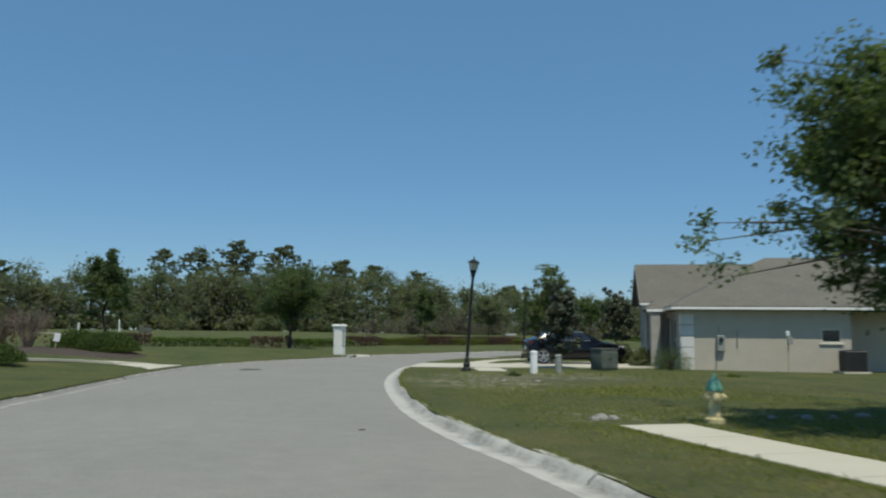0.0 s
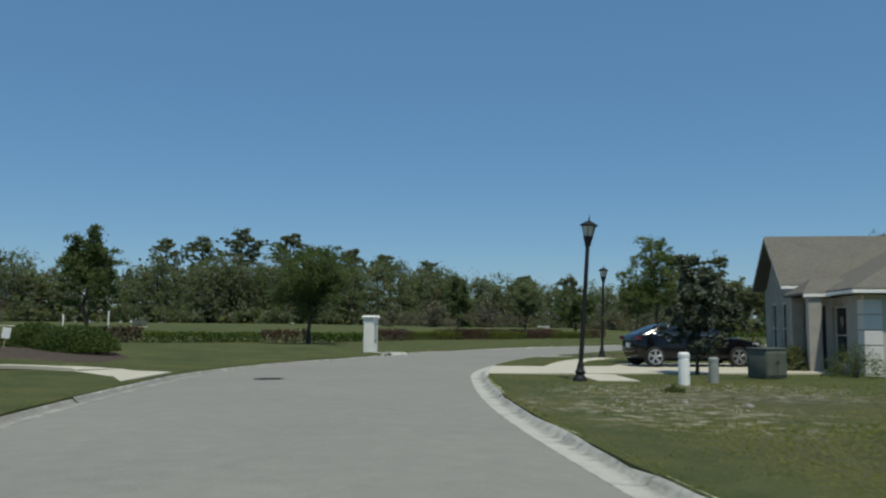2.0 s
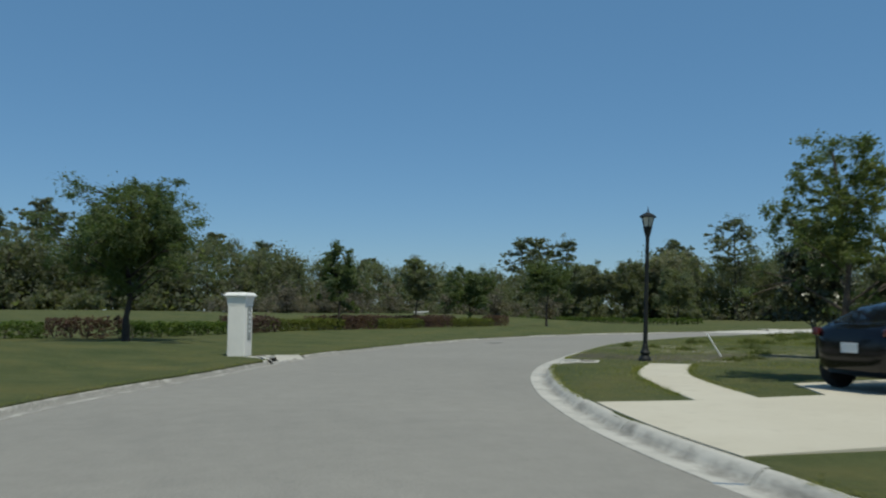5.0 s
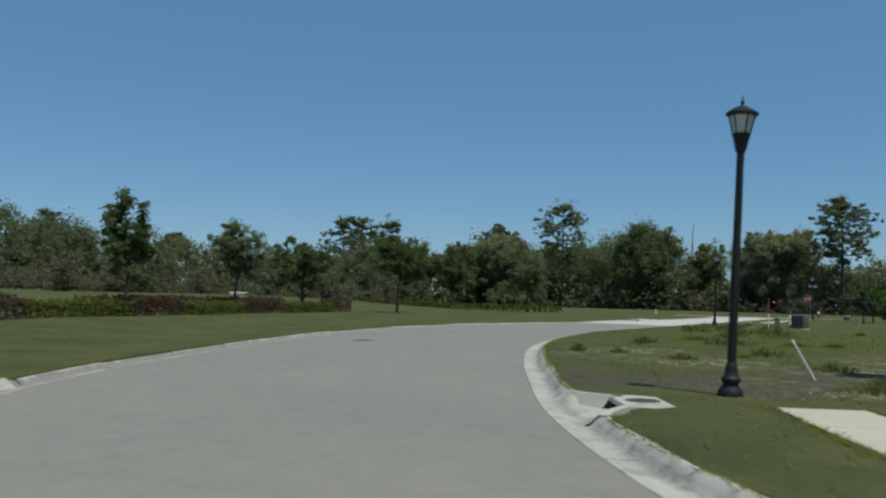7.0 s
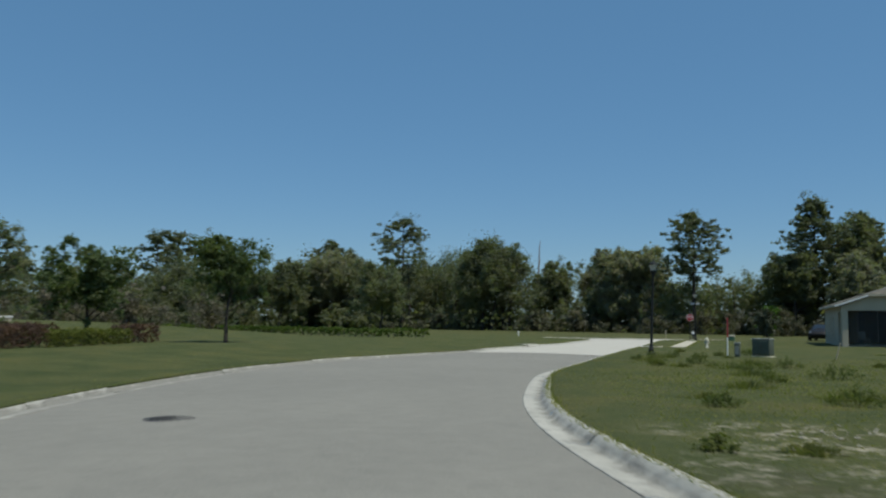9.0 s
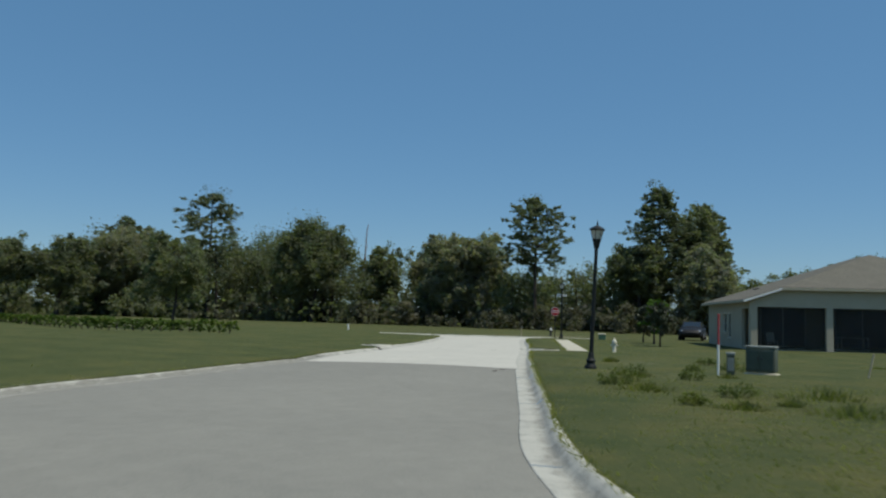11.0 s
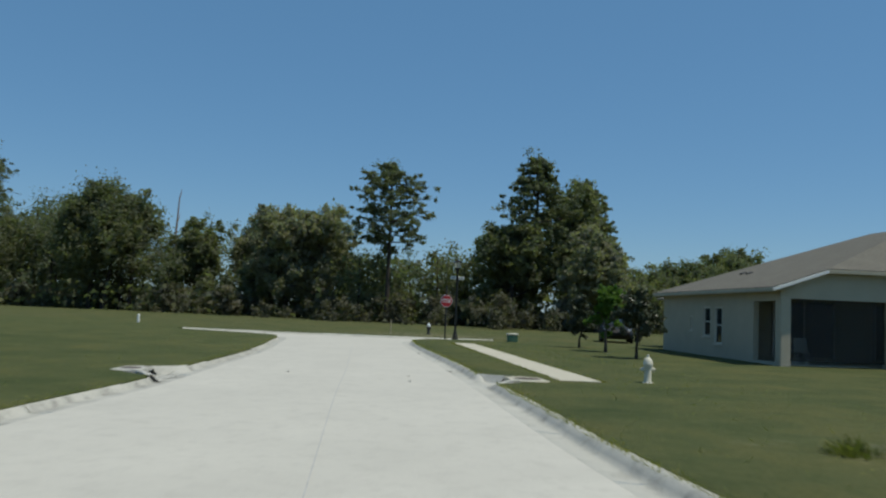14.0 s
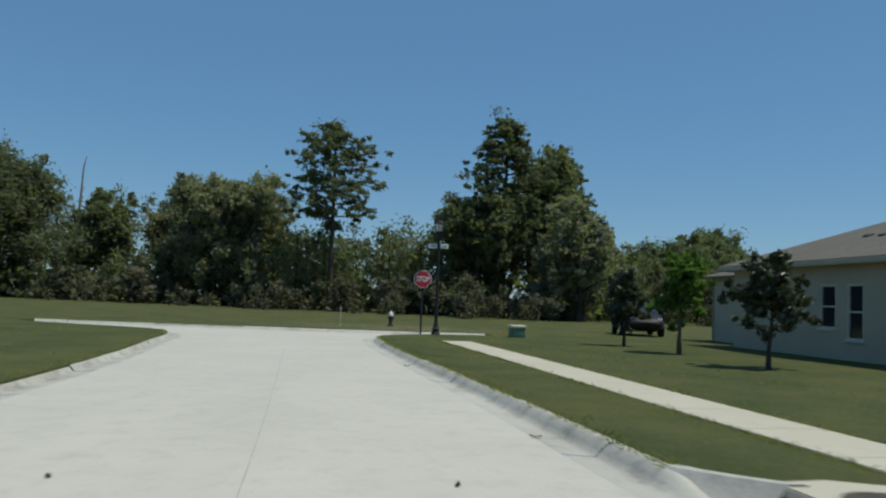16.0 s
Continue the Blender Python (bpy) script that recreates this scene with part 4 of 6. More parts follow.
broad_tree("magnolia_tree", "dark magnolia in the sandy lot by a footpath", 21, 4.2, 2.2, 0.17, M_BARKD, F_MAG, (17.0, 33.0, lay(17.0, 33.0)), 0.07, 2.0, "cone", 0.045, per=85)
broad_tree("magnolia_tree", "small bronze-tipped magnolia on the house lawn", 22, 2.75, 1.7, 0.2, M_BARKD, F_MAG, (66.3, 60.2, lay(66.3, 60.2)), 0.07, 1.5, "cone", 0.05)
broad_tree("magnolia_tree", "small bronze-tipped magnolia on the house lawn", 23, 2.7, 1.3, 0.2, M_BARKD, F_MAG, (73.9, 63.3, lay(73.9, 63.3)), 0.075, 1.4, "cone", 0.05)
broad_tree("maple_tree", "bright green young maple on the house lawn", 24, 3.2, 1.5, 0.2, M_BARK, F_MAPLE, (71.0, 61.8, lay(71, 61.8)), 0.07, 1.6, "round", 0.06)

# hedges along the lawn
HG, HR, HY = "low clipped green hedge along the lawn", "low clipped purple-brown hedge along the lawn", "low clipped yellow-green hedge along the lawn"
ROW = [(-12.4, 44.4), (-9.8, 46.2), (-6.0, 48.9), (-3.4, 49.4), (-0.6, 49.6), (1.25, 51.5), (3.85, 54.1), (6.5, 57.1), (11.0, 61.0), (13.6, 62.9), (17.9, 66.2), (20.8, 68.3), (25.5, 71.3), (27.5, 72.7)]
ROW_LINE = curve_through(ROW, 0.3)


def row_piece(a, b):
    """The stretch of the hedges' line between two of its corners, a little short of both."""
    i, j = (int(np.argmin(np.hypot(ROW_LINE[:, 0] - ROW[k][0], ROW_LINE[:, 1] - ROW[k][1]))) for k in (a, b))
    return [tuple(p) for p in even(ROW_LINE[i:j + 1], max(4, (j - i) // 3))[0:]]


for k, (lab, tall, mat) in enumerate(((HR, 0.82, F_RED), (HG, 0.62, F_HEDGE), (HG, 0.60, F_HEDGE), (HR, 0.78, F_RED), (HG, 0.60, F_HEDGE), (HG, 0.58, F_HEDGE), (HR, 0.80, F_RED), (HY, 0.66, F_YEL), (HR, 0.82, F_RED), (HY, 0.62, F_YEL), (HR, 0.80, F_RED), (HY, 0.60, F_YEL), (HR, 0.80, F_RED))):
    hedge_run("hedge", lab, 31 + k, row_piece(k, k + 1), 1.05, tall, mat)
hedge_run("hedge", "long low dark green hedge at the far side of the lawn", 45, [(50.2, 77.2), (47.9, 84), (49, 96), (49.5, 111)], 1.1, 0.55, F_HEDGE, 0.125, 0.27)
hedge_run("hedge", "taller purple hedge behind the low ones", 46, [(10.2, 64.0), (13.5, 66.6), (18, 70.5), (24, 74.8)], 1.2, 0.78, F_RED, 0.10, 0.42)

# far woods and the tall pines that stand out of them
woodland("woods_north", "dense mixed woodland beyond the park", 51, [(-92, 172), (-55, 180), (0, 190), (45, 205), (85, 205), (118, 178), (128, 150)], [11.5, 12.8, 16.0, 14.6, 12, 14.5, 14.5], 1.95, 14, F_WOOD, 0.245, per=58)
woodland("woods_east", "dense oak woodland hung with grey moss", 52, [(126, 152), (125, 128), (125, 120), (125, 113.5), (128, 106), (128, 98), (124, 86), (123, 76), (125, 65), (145, 60), (165, 54), (200, 30)], [14.5, 15, 11, 5.0, 8.6, 9.6, 8, 9.6, 6.6, 8.2, 10.4, 10], 1.7, 7, F_WOOD, 0.165, per=62, under=False)
woodland("woods_brush", "scrubby undergrowth at the foot of the woods", 53, [(121, 134), (123, 112), (122, 94), (118, 80), (118, 68), (126, 58)], [3.4, 2.6, 3.4, 2.8, 4.2, 4.6], 4.2, 8, F_BRUSH, 0.135, 0.7, per=90)
woodland("woods_scrub", "bare grey-brown scrub at the edge of the park", 54, [(12, 100), (24, 99), (33, 96), (41, 94)], [2.2, 2.8, 2.6, 1.8], 2.4, 4, F_SCRUB, 0.075, 0.8, per=60)
for seed, x, y, h, w in ((61, 119.4, 126.6, 18.0, 13), (62, 124, 117.2, 12.4, 7), (63, 131, 112.5, 13.6, 10), (64, 123.5, 104.5, 14.0, 10.5), (65, 122.2, 99.5, 13.4, 10), (66, 127, 71.0, 17.0, 9.5), (69, 117.1, 164.9, 17.5, 15), (67, 116.5, 67.5, 10.6, 8), (68, 119, 76.5, 12.0, 8), (91, 140, 60.5, 8.7, 9), (92, 151, 56, 11.0, 10), (93, 163, 52.5, 12.4, 12), (94, 134, 64, 7.2, 8), (95, 104, 165, 13.6, 12), (96, 98.5, 170.5, 13.2, 11)):
    broad_tree("oak_tree", "large old oak with grey moss at the wood's edge", seed, h, w, 0.12, M_BARKD, F_MOSS if seed in (63, 64, 65, 67, 69) else F_OAK, (x, y, LAWN), 0.19, 0.9, "round", 0.3, group="old oaks", per=66, corners=3)
pine_tree("tall pine with a flat open crown above the woods", 71, 17.0, 10.4, 0.46, (117.6, 89.6, LAWN), 0.13, 1.5, n=23)
pine_tree("tall pine with a narrow crown above the woods", 72, 18.2, 9.2, 0.2, (121.3, 74.6, LAWN), 0.14, 1.35, n=44, loose=1.7)
pine_tree("tall pine with a narrow crown above the woods", 73, 16.4, 7.6, 0.2, (128.5, 70.2, LAWN), 0.14, 1.3, n=36, loose=1.7)
pine_tree("tall pine standing out of the woods", 74, 21.0, 12.5, 0.45, (119.5, 148.2, LAWN), 0.15, 1.3, n=22)
for seed, x, y, h in ((75, -10.5, 189, 21.0), (76, 0.4, 197.3, 21.4), (77, -32.7, 240, 23.5), (78, -21, 215, 21.5), (79, 43.2, 250, 20.0), (80, 15, 205, 18.5), (81, 25, 214, 18.0), (82, 139, 192, 20.5), (87, 106, 214, 21.5), (88, 113, 217, 22.5), (89, 120, 214, 22.0), (84, 80, 226, 15.5), (85, -70, 215, 17.0), (86, 66, 225, 15.5)):
    pine_tree("tall pine standing out of the far woods", seed, h, 14.0 if seed in (87, 88, 89) else 11.0, 0.42 if seed in (87, 88, 89) else 0.62, (x, y, lay(x, y)), 0.24, 1.0, n=14)


def snag():
    rng = np.random.default_rng(9)
    pts = [(0, 0, -0.2), (0.1, 0, 5), (0.25, 0.1, 10), (0.5, 0.1, 14), (1.0, 0.2, 15.4)]
    t = hold("dead_tree", pose(124.3, 120.7, LAWN), "bare dead tree pole above the woods", "dead tree")
    v = [tube_arrays(pts, [0.22, 0.17, 0.12, 0.08, 0.04], 7), tube_arrays([(0.3, 0.1, 11), (1.1, 0.3, 12.2)], [0.07, 0.03], 5)]
    part_raw("trunk", raw_mesh("trunk", *join_arrays(v), M_TWIG, True), t)


snag()

# ---- houses ----
def cells_wall(length, height, thick, holes, z0=0.0):
    """A wall in its own plane: x along, z up, y its depth, with holes (x0, x1, z0, z1) right through."""
    xs = sorted({0, length, *[h[0] for h in holes], *[h[1] for h in holes]})
    zs = sorted({z0, height, *[h[2] for h in holes], *[h[3] for h in holes]})
    bm = bmesh.new()
    for a, b in zip(xs, xs[1:]):
        run = None
        for c, d in zip(zs, zs[1:]):
            cx, cz = (a + b) / 2, (c + d) / 2
            if any(h[0] < cx < h[1] and h[2] < cz < h[3] for h in holes):
                if run:
                    box_bm((b - a, thick, run[1] - run[0]), ((a + b) / 2, thick / 2, run[0]), 0, 0, bm)
                run = None
            else:
                run = (run[0], d) if run else (c, d)
        if run:
            box_bm((b - a, thick, run[1] - run[0]), ((a + b) / 2, thick / 2, run[0]), 0, 0, bm)
    bmesh.ops.remove_doubles(bm, verts=bm.verts, dist=1e-4)
    dup = [f for f in bm.faces if any(g is not f and set(g.verts) == set(f.verts) for g in f.verts[0].link_faces)]
    bmesh.ops.delete(bm, geom=dup, context="FACES_ONLY")
    return bm


def window_in(house, m, w, h, sash=True, label="pale-framed window with dark glass"):
    """A window: its frame, sill and panes, in the local plane of a wall."""
    f = 0.06
    bm = bmesh.new()
    for sx in (-1, 1):
        box_bm((f, 0.09, h), (sx * (w / 2 - f / 2), 0, 0), 0.006, 0, bm)
    for z in (0, h - f):
        box_bm((w - 2 * f, 0.085, f), (0, 0, z), 0.006, 0, bm)
    if sash:
        box_bm((w - 2 * f, 0.07, 0.045), (0, 0, h / 2 - 0.02), 0.005, 0, bm)
    win = part("window", bm, M_TRIM2, house, label, False)
    win.matrix_local = m
    part("sill", box_bm((w + 0.12, 0.16, 0.05), (0, -0.03, -0.055), 0.008), M_TRIM2, win, "", False)
    zs = [(f, h / 2 - 0.02), (h / 2 + 0.025, h - f)] if sash else [(f, h - f)]
    for a, b in zs:
        part("pane", box_bm((w - 2 * f, 0.012, b - a), (0, 0.015, a)), M_GLASS, win, "dark reflective glass", False)
    return win


def sheet(name, quads, mat, parent, thick=0.08, label=""):
    """Roof planes with thickness, from corner lists."""
    bm = bmesh.new()
    for q in quads:
        top = [bm.verts.new(p) for p in q]
        low = [bm.verts.new((p[0], p[1], p[2] - thick)) for p in q]
        bm.faces.new(top)
        bm.faces.new(low[::-1])
        n = len(q)
        for k in range(n):
            bm.faces.new((top[k], low[k], low[(k + 1) % n], top[(k + 1) % n]))
    bmesh.ops.recalc_face_normals(bm, faces=bm.faces)
    return part(name, bm, mat, parent, label, False)


def bar(name, a, b, w, h, mat, parent, label=""):
    """A straight board from a to b."""
    a, b = Vector(a), Vector(b)
    d = b - a
    bm = box_bm((w, d.length, h), (0, 0, -h / 2), 0.006)
    ob = part(name, bm, mat, parent, label, False)
    ob.matrix_local = Matrix.Translation((a + b) / 2) @ d.to_track_quat("Y", "Z").to_matrix().to_4x4()
    return ob


def house_one():
    """Single-storey house: x along its sunlit side wall, y along its front towards the bend."""
    rz = math.degrees(math.atan2(-0.33, 0.94))
    g = LAWN - 0.02
    h = hold("house", pose(13.67, 19.22, g, 0, 0, rz), "single-storey beige stucco house with a brown shingle roof", "house", "houses")
    E = 2.33
    # side wall, in shade under the eave and sunlit below
    w = part("wall", cells_wall(6.3, E, 0.2, [(5.2, 5.95, 1.1, 1.65)], -0.3), M_WALL, h, "sunlit beige stucco side wall", False)
    w2 = part("wall", cells_wall(5.0, E, 0.2, [], -0.3), M_WALL, h, "set-back stucco wall", False)
    w2.matrix_local = pose(6.3, 1.2, 0)
    w5 = part("wall", cells_wall(1.2, E, 0.2, [], -0.3), M_WALL, h, "", False)
    w5.matrix_local = pose(6.3, 0.2, 0, 0, 0, 90)
    window_in(h, pose(5.575, 0.05, 1.1), 0.75, 0.55, False)
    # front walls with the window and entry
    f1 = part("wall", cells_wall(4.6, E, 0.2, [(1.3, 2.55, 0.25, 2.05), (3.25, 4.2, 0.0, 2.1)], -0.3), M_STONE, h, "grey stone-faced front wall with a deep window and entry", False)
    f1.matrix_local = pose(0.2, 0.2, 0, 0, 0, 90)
    window_in(h, pose(0.1, 0.2 + 1.925, 0.25, 0, 0, -90), 1.25, 1.8, True, "tall dark window")
    d = part("door", box_bm((0.95, 0.06, 2.1), (0, 0, 0), 0.006), M_DARK, h, "dark entry door", False)
    d.matrix_local = pose(0.15, 0.2 + 3.725, 0, 0, 0, -90)
    part("handle", box_bm((0.03, 0.08, 0.12), (0.36, -0.04, 0.98), 0.008), M_CHROME, d, "small bright handle")
    # quoin blocks at the near corner
    for k in range(5):
        q = part("quoin_block", box_bm((0.5, 0.5, 0.40), (0, 0, 0), 0.012), M_TRIM, h, "pale raised corner block", False)
        q.matrix_local = pose(0.225, 0.225, 0.02 + 0.44 * k)
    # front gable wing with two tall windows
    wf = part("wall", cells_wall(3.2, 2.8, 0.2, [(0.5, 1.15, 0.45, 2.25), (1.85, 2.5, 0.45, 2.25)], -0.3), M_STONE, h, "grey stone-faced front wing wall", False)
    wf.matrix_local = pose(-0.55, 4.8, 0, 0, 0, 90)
    for c in (0.825, 2.175):
        window_in(h, pose(-0.68, 4.8 + c, 0.45, 0, 0, -90), 0.65, 1.8, True, "tall narrow dark window")
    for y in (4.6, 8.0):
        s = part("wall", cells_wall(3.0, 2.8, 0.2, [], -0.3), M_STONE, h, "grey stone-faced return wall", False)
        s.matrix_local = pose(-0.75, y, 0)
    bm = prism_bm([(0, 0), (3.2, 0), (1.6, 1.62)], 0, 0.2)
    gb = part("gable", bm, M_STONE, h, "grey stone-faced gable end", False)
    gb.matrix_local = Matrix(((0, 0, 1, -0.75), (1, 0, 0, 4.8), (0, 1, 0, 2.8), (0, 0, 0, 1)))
    # far walls close the block
    b1 = part("wall", cells_wall(11.5, E, 0.2, [], -0.3), M_WALL, h, "", False)
    b1.matrix_local = pose(0.0, 8.202, 0)
    b2 = part("wall", cells_wall(7.0, E, 0.2, [], -0.3), M_WALL, h, "", False)
    b2.matrix_local = pose(11.5, 1.2, 0, 0, 0, 90)
    # hip roof over the block, gable roof over the wing
    o, zt = 0.42, E + 0.17
    x0, x1, y0, y1 = -o, 11.7 + o, -o, 8.4 + o
    r = (y1 - y0) / 2
    zr = zt + 0.49 * r
    ym = (y0 + y1) / 2
    sheet("roof", [[(x0, y0, zt), (x1, y0, zt), (x1 - r, ym, zr), (x0 + r, ym, zr)], [(x1, y1, zt), (x0, y1, zt), (x0 + r, ym, zr), (x1 - r, ym, zr)], [(x0, y1, zt), (x0, y0, zt), (x0 + r, ym, zr)], [(x1, y0, zt), (x1, y1, zt), (x1 - r, ym, zr)]], M_ROOF, h, 0.07, "brown-grey shingle hip roof")
    wy0, wy1, wz = 4.25, 8.55, 2.82
    wm = (wy0 + wy1) / 2
    wr = wz + 0.86 * (wy1 - wy0) / 2
    sheet("wing_roof", [[(-1.15, wy0, wz), (4.5, wy0, wz), (4.5, wm, wr), (-1.15, wm, wr)], [(4.5, wy1, wz), (-1.15, wy1, wz), (-1.15, wm, wr), (4.5, wm, wr)]], M_ROOF, h, 0.07, "brown-grey shingle gable roof")
    back = prism_bm([(0, 0), (wy1 - wy0 - 0.2, 0), ((wy1 - wy0 - 0.2) / 2, wr - wz - 0.1)], 0, 0.1)
    bg = part("gable", back, M_WALL, h, "", False)
    bg.matrix_local = Matrix(((0, 0, 1, 4.36), (1, 0, 0, wy0 + 0.1), (0, 1, 0, wz - 0.02), (0, 0, 0, 1)))
    sheet("porch_roof", [[(-1.1, 1.9, 2.45), (0.6, 1.9, 2.45), (0.6, 3.0, 2.95), (-0.55, 3.0, 2.95)], [(0.6, 4.2, 2.45), (-1.1, 4.2, 2.45), (-0.55, 3.0, 2.95), (0.6, 3.0, 2.95)], [(-1.1, 4.2, 2.45), (-1.1, 1.9, 2.45), (-0.55, 3.0, 2.95)]], M_ROOF, h, 0.07, "small porch roof")
    for y in (2.1, 4.0):
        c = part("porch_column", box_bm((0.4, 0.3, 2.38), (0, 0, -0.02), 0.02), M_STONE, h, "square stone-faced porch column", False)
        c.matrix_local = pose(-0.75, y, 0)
    bar("fascia", (x0, y0 - 0.012, zt - 0.1), (x1, y0 - 0.012, zt - 0.1), 0.025, 0.095, M_CAP, h, "white eave board")
    bar("fascia", (x0 - 0.012, y0, zt - 0.1), (x0 - 0.012, y1, zt - 0.1), 0.025, 0.095, M_CAP, h, "white eave board")
    bar("fascia", (-1.15, wy0 - 0.012, wz - 0.1), (0.6, wy0 - 0.012, wz - 0.1), 0.025, 0.095, M_CAP, h, "white eave board")
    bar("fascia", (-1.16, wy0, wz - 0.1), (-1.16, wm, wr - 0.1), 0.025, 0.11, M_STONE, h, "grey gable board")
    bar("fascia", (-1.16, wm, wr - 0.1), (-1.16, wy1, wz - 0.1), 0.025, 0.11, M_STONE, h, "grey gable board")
    bar("fascia", (-1.11, 1.89, 2.37), (-0.3, 1.89, 2.37), 0.025, 0.095, M_CAP, h, "white eave board")
    sheet("soffit", [[(x0, y0, zt - 0.09), (x1, y0, zt - 0.09), (x1, y1, zt - 0.09), (x0, y1, zt - 0.09)]], M_TRIM, h, 0.012, "pale soffit")
    # meter, conduit and cables on the side wall
    mb = part("meter_box", box_bm((0.3, 0.14, 0.62), (1.47, -0.09, 0.75), 0.02), M_UTILG, h, "grey electric meter box", False)
    part("meter_dial", lathe_bm([(0.0, 0), (0.085, 0), (0.085, 0.06), (0.0, 0.08)], 16), M_GLASS, mb).matrix_local = pose(1.47, -0.16, 1.2, 90, 0, 0)
    for x, z0, z1 in ((1.42, 1.37, 1.75), (1.30, 0.05, 0.75), (2.1, 0.9, 1.55)):
        part("conduit", lathe_bm([(0.022, 0), (0.022, z1 - z0)], 8, (x, -0.03, z0)), M_UTILG, h, "grey conduit")
    return h


def house_two():
    """House at the junction: x along the shaded side wall, y (negative) along the covered patio."""
    rz = math.degrees(math.atan2(0.38, 0.925))
    g = 0.19
    h = hold("house", pose(66.6, 55.4, g, 0, 0, rz), "single-storey grey-beige house with a covered patio and hip roof", "house", "houses")
    E = 2.55
    L, D, pitch = 11.4, 15.8, 0.35
    # the side wall stands along y = 0 with its outer face at y = 0
    n = part("wall", cells_wall(L, E, 0.2, [(0.35, 2.0, 0.0, 2.15), (4.75, 5.45, 0.45, 1.95), (5.9, 6.65, 0.72, 1.95), (7.8, 8.05, 0.95, 1.55)], -0.5), M_WALL2, h, "shaded side wall with an open patio end", False)
    n.matrix_local = Matrix(((1, 0, 0, 0), (0, 1, 0, -0.2), (0, 0, 1, 0), (0, 0, 0, 1)))
    for x, z, w, hh in ((5.1, 0.45, 0.7, 1.5), (6.275, 0.72, 0.75, 1.23), (7.925, 0.95, 0.25, 0.6)):
        window_in(h, pose(x, -0.06, z, 0, 0, 180), w, hh, w > 0.3)
    # patio front: square columns and a deep beam with a clipped gable shape
    for y in (-0.02, -4.12, -8.25, -12.35, 0.18 - D):
        part("patio_column", box_bm((0.36, 0.36, 2.62), (0.16, y - 0.18 if y > -1 else y, -0.35), 0.015), M_WALL2, h, "square stucco patio column", False)
    bm = prism_bm([(0, 2.24), (D, 2.24), (D, 2.55), (D - 1.75, 3.18), (1.75, 3.18), (0.0, 2.55)], 0, 0.3)
    bm2 = part("patio_beam", bm, M_WALL2, h, "deep stucco beam over the patio", False)
    bm2.matrix_local = Matrix(((0, 0, 1, 0.03), (-1, 0, 0, 0), (0, 1, 0, 0), (0, 0, 0, 1)))
    # assumed screens, added so that the patio's inside looks darker
    for a, b in ((-0.4, -3.94), (-4.3, -8.07), (-8.43, -12.17), (-12.53, 0.36 - D)):
        part("assumed_screen", box_bm((0.012, a - b, 2.2), (0.2, (a + b) / 2, 0.06)), M_SCREEN, h, "assumed dark screen that deepens the patio's shade", False)
    # patio floor, back wall with sliding doors, ceiling
    part("patio_floor", box_bm((2.7, D - 0.42, 0.5), (1.95, -D / 2, -0.55), 0.01), M_WALK, h, "concrete patio floor", False)
    bk = part("wall", cells_wall(D - 0.42, E, 0.2, [(1.1, 3.6, 0.1, 2.2), (5.2, 8.2, 0.1, 2.2)], -0.5), M_WALL2, h, "patio back wall", False)
    bk.matrix_local = pose(3.2, -0.2, 0, 0, 0, -90)
    for a, b in ((1.1, 3.6), (5.2, 8.2)):
        sd = part("sliding_door", box_bm((b - a, 0.05, 2.1), (0, 0, 0), 0.004), M_GLASS, h, "dark glass sliding door", False)
        sd.matrix_local = pose(3.12, -0.2 - (a + b) / 2, 0.1, 0, 0, 90)
        for k in (0, 0.5, 1):
            part("mullion", box_bm((0.06, 0.08, 2.1), ((k - 0.5) * (b - a - 0.06), 0, 0), 0.004), M_TRIM, sd, "", False)
    part("patio_ceiling", box_bm((3.3, D - 0.42, 0.06), (1.72, -D / 2, 2.42)), M_TRIM, h, "", False)
    s = part("wall", cells_wall(L, E, 0.2, [], -0.5), M_WALL2, h, "", False)
    s.matrix_local = pose(0, -D, 0)
    e = part("wall", cells_wall(D - 0.4, E, 0.2, [], -0.5), M_WALL2, h, "", False)
    e.matrix_local = pose(L, -D + 0.2, 0, 0, 0, 90)
    # roof: long slopes to one ridge, clipped over the patio
    o, zt = 0.4, 2.62
    x0, x1, y0, y1 = -0.28, L + o, -D - o, o
    ym, zr = (y0 + y1) / 2, zt + pitch * (y1 - y0) / 2
    k = 2.0
    zk = zt + pitch * k
    r, re = 6.8, 4.4
    sheet("roof", [[(x0, y1, zt), (x0, y1 - k, zk), (x0 + r - k, ym, zr), (x1 - re, ym, zr), (x1, y1, zt)], [(x1, y0, zt), (x1 - re, ym, zr), (x0 + r - k, ym, zr), (x0, y0 + k, zk), (x0, y0, zt)], [(x0, y1 - k, zk), (x0, y0 + k, zk), (x0 + r - k, ym, zr)], [(x1, y1, zt), (x1 - re, ym, zr), (x1, y0, zt)]], M_ROOF, h, 0.07, "grey-brown shingle roof clipped over the patio")
    bar("fascia", (x0 - 0.012, y1, zt - 0.1), (x0 - 0.012, y1 - k, zk - 0.1), 0.025, 0.11, M_CAP, h, "white sloping eave board")
    bar("fascia", (x0 - 0.012, y1 - k, zk - 0.1), (x0 - 0.012, y0 + k, zk - 0.1), 0.025, 0.13, M_WALL2, h, "grey-beige eave board")
    bar("fascia", (x0, y1 + 0.012, zt - 0.1), (x1, y1 + 0.012, zt - 0.1), 0.025, 0.13, M_WALL2, h, "grey-beige eave board")
    bar("fascia", (x1 + 0.012, y1, zt - 0.1), (x1 + 0.012, y0, zt - 0.1), 0.025, 0.13, M_WALL2, h, "grey-beige eave board")
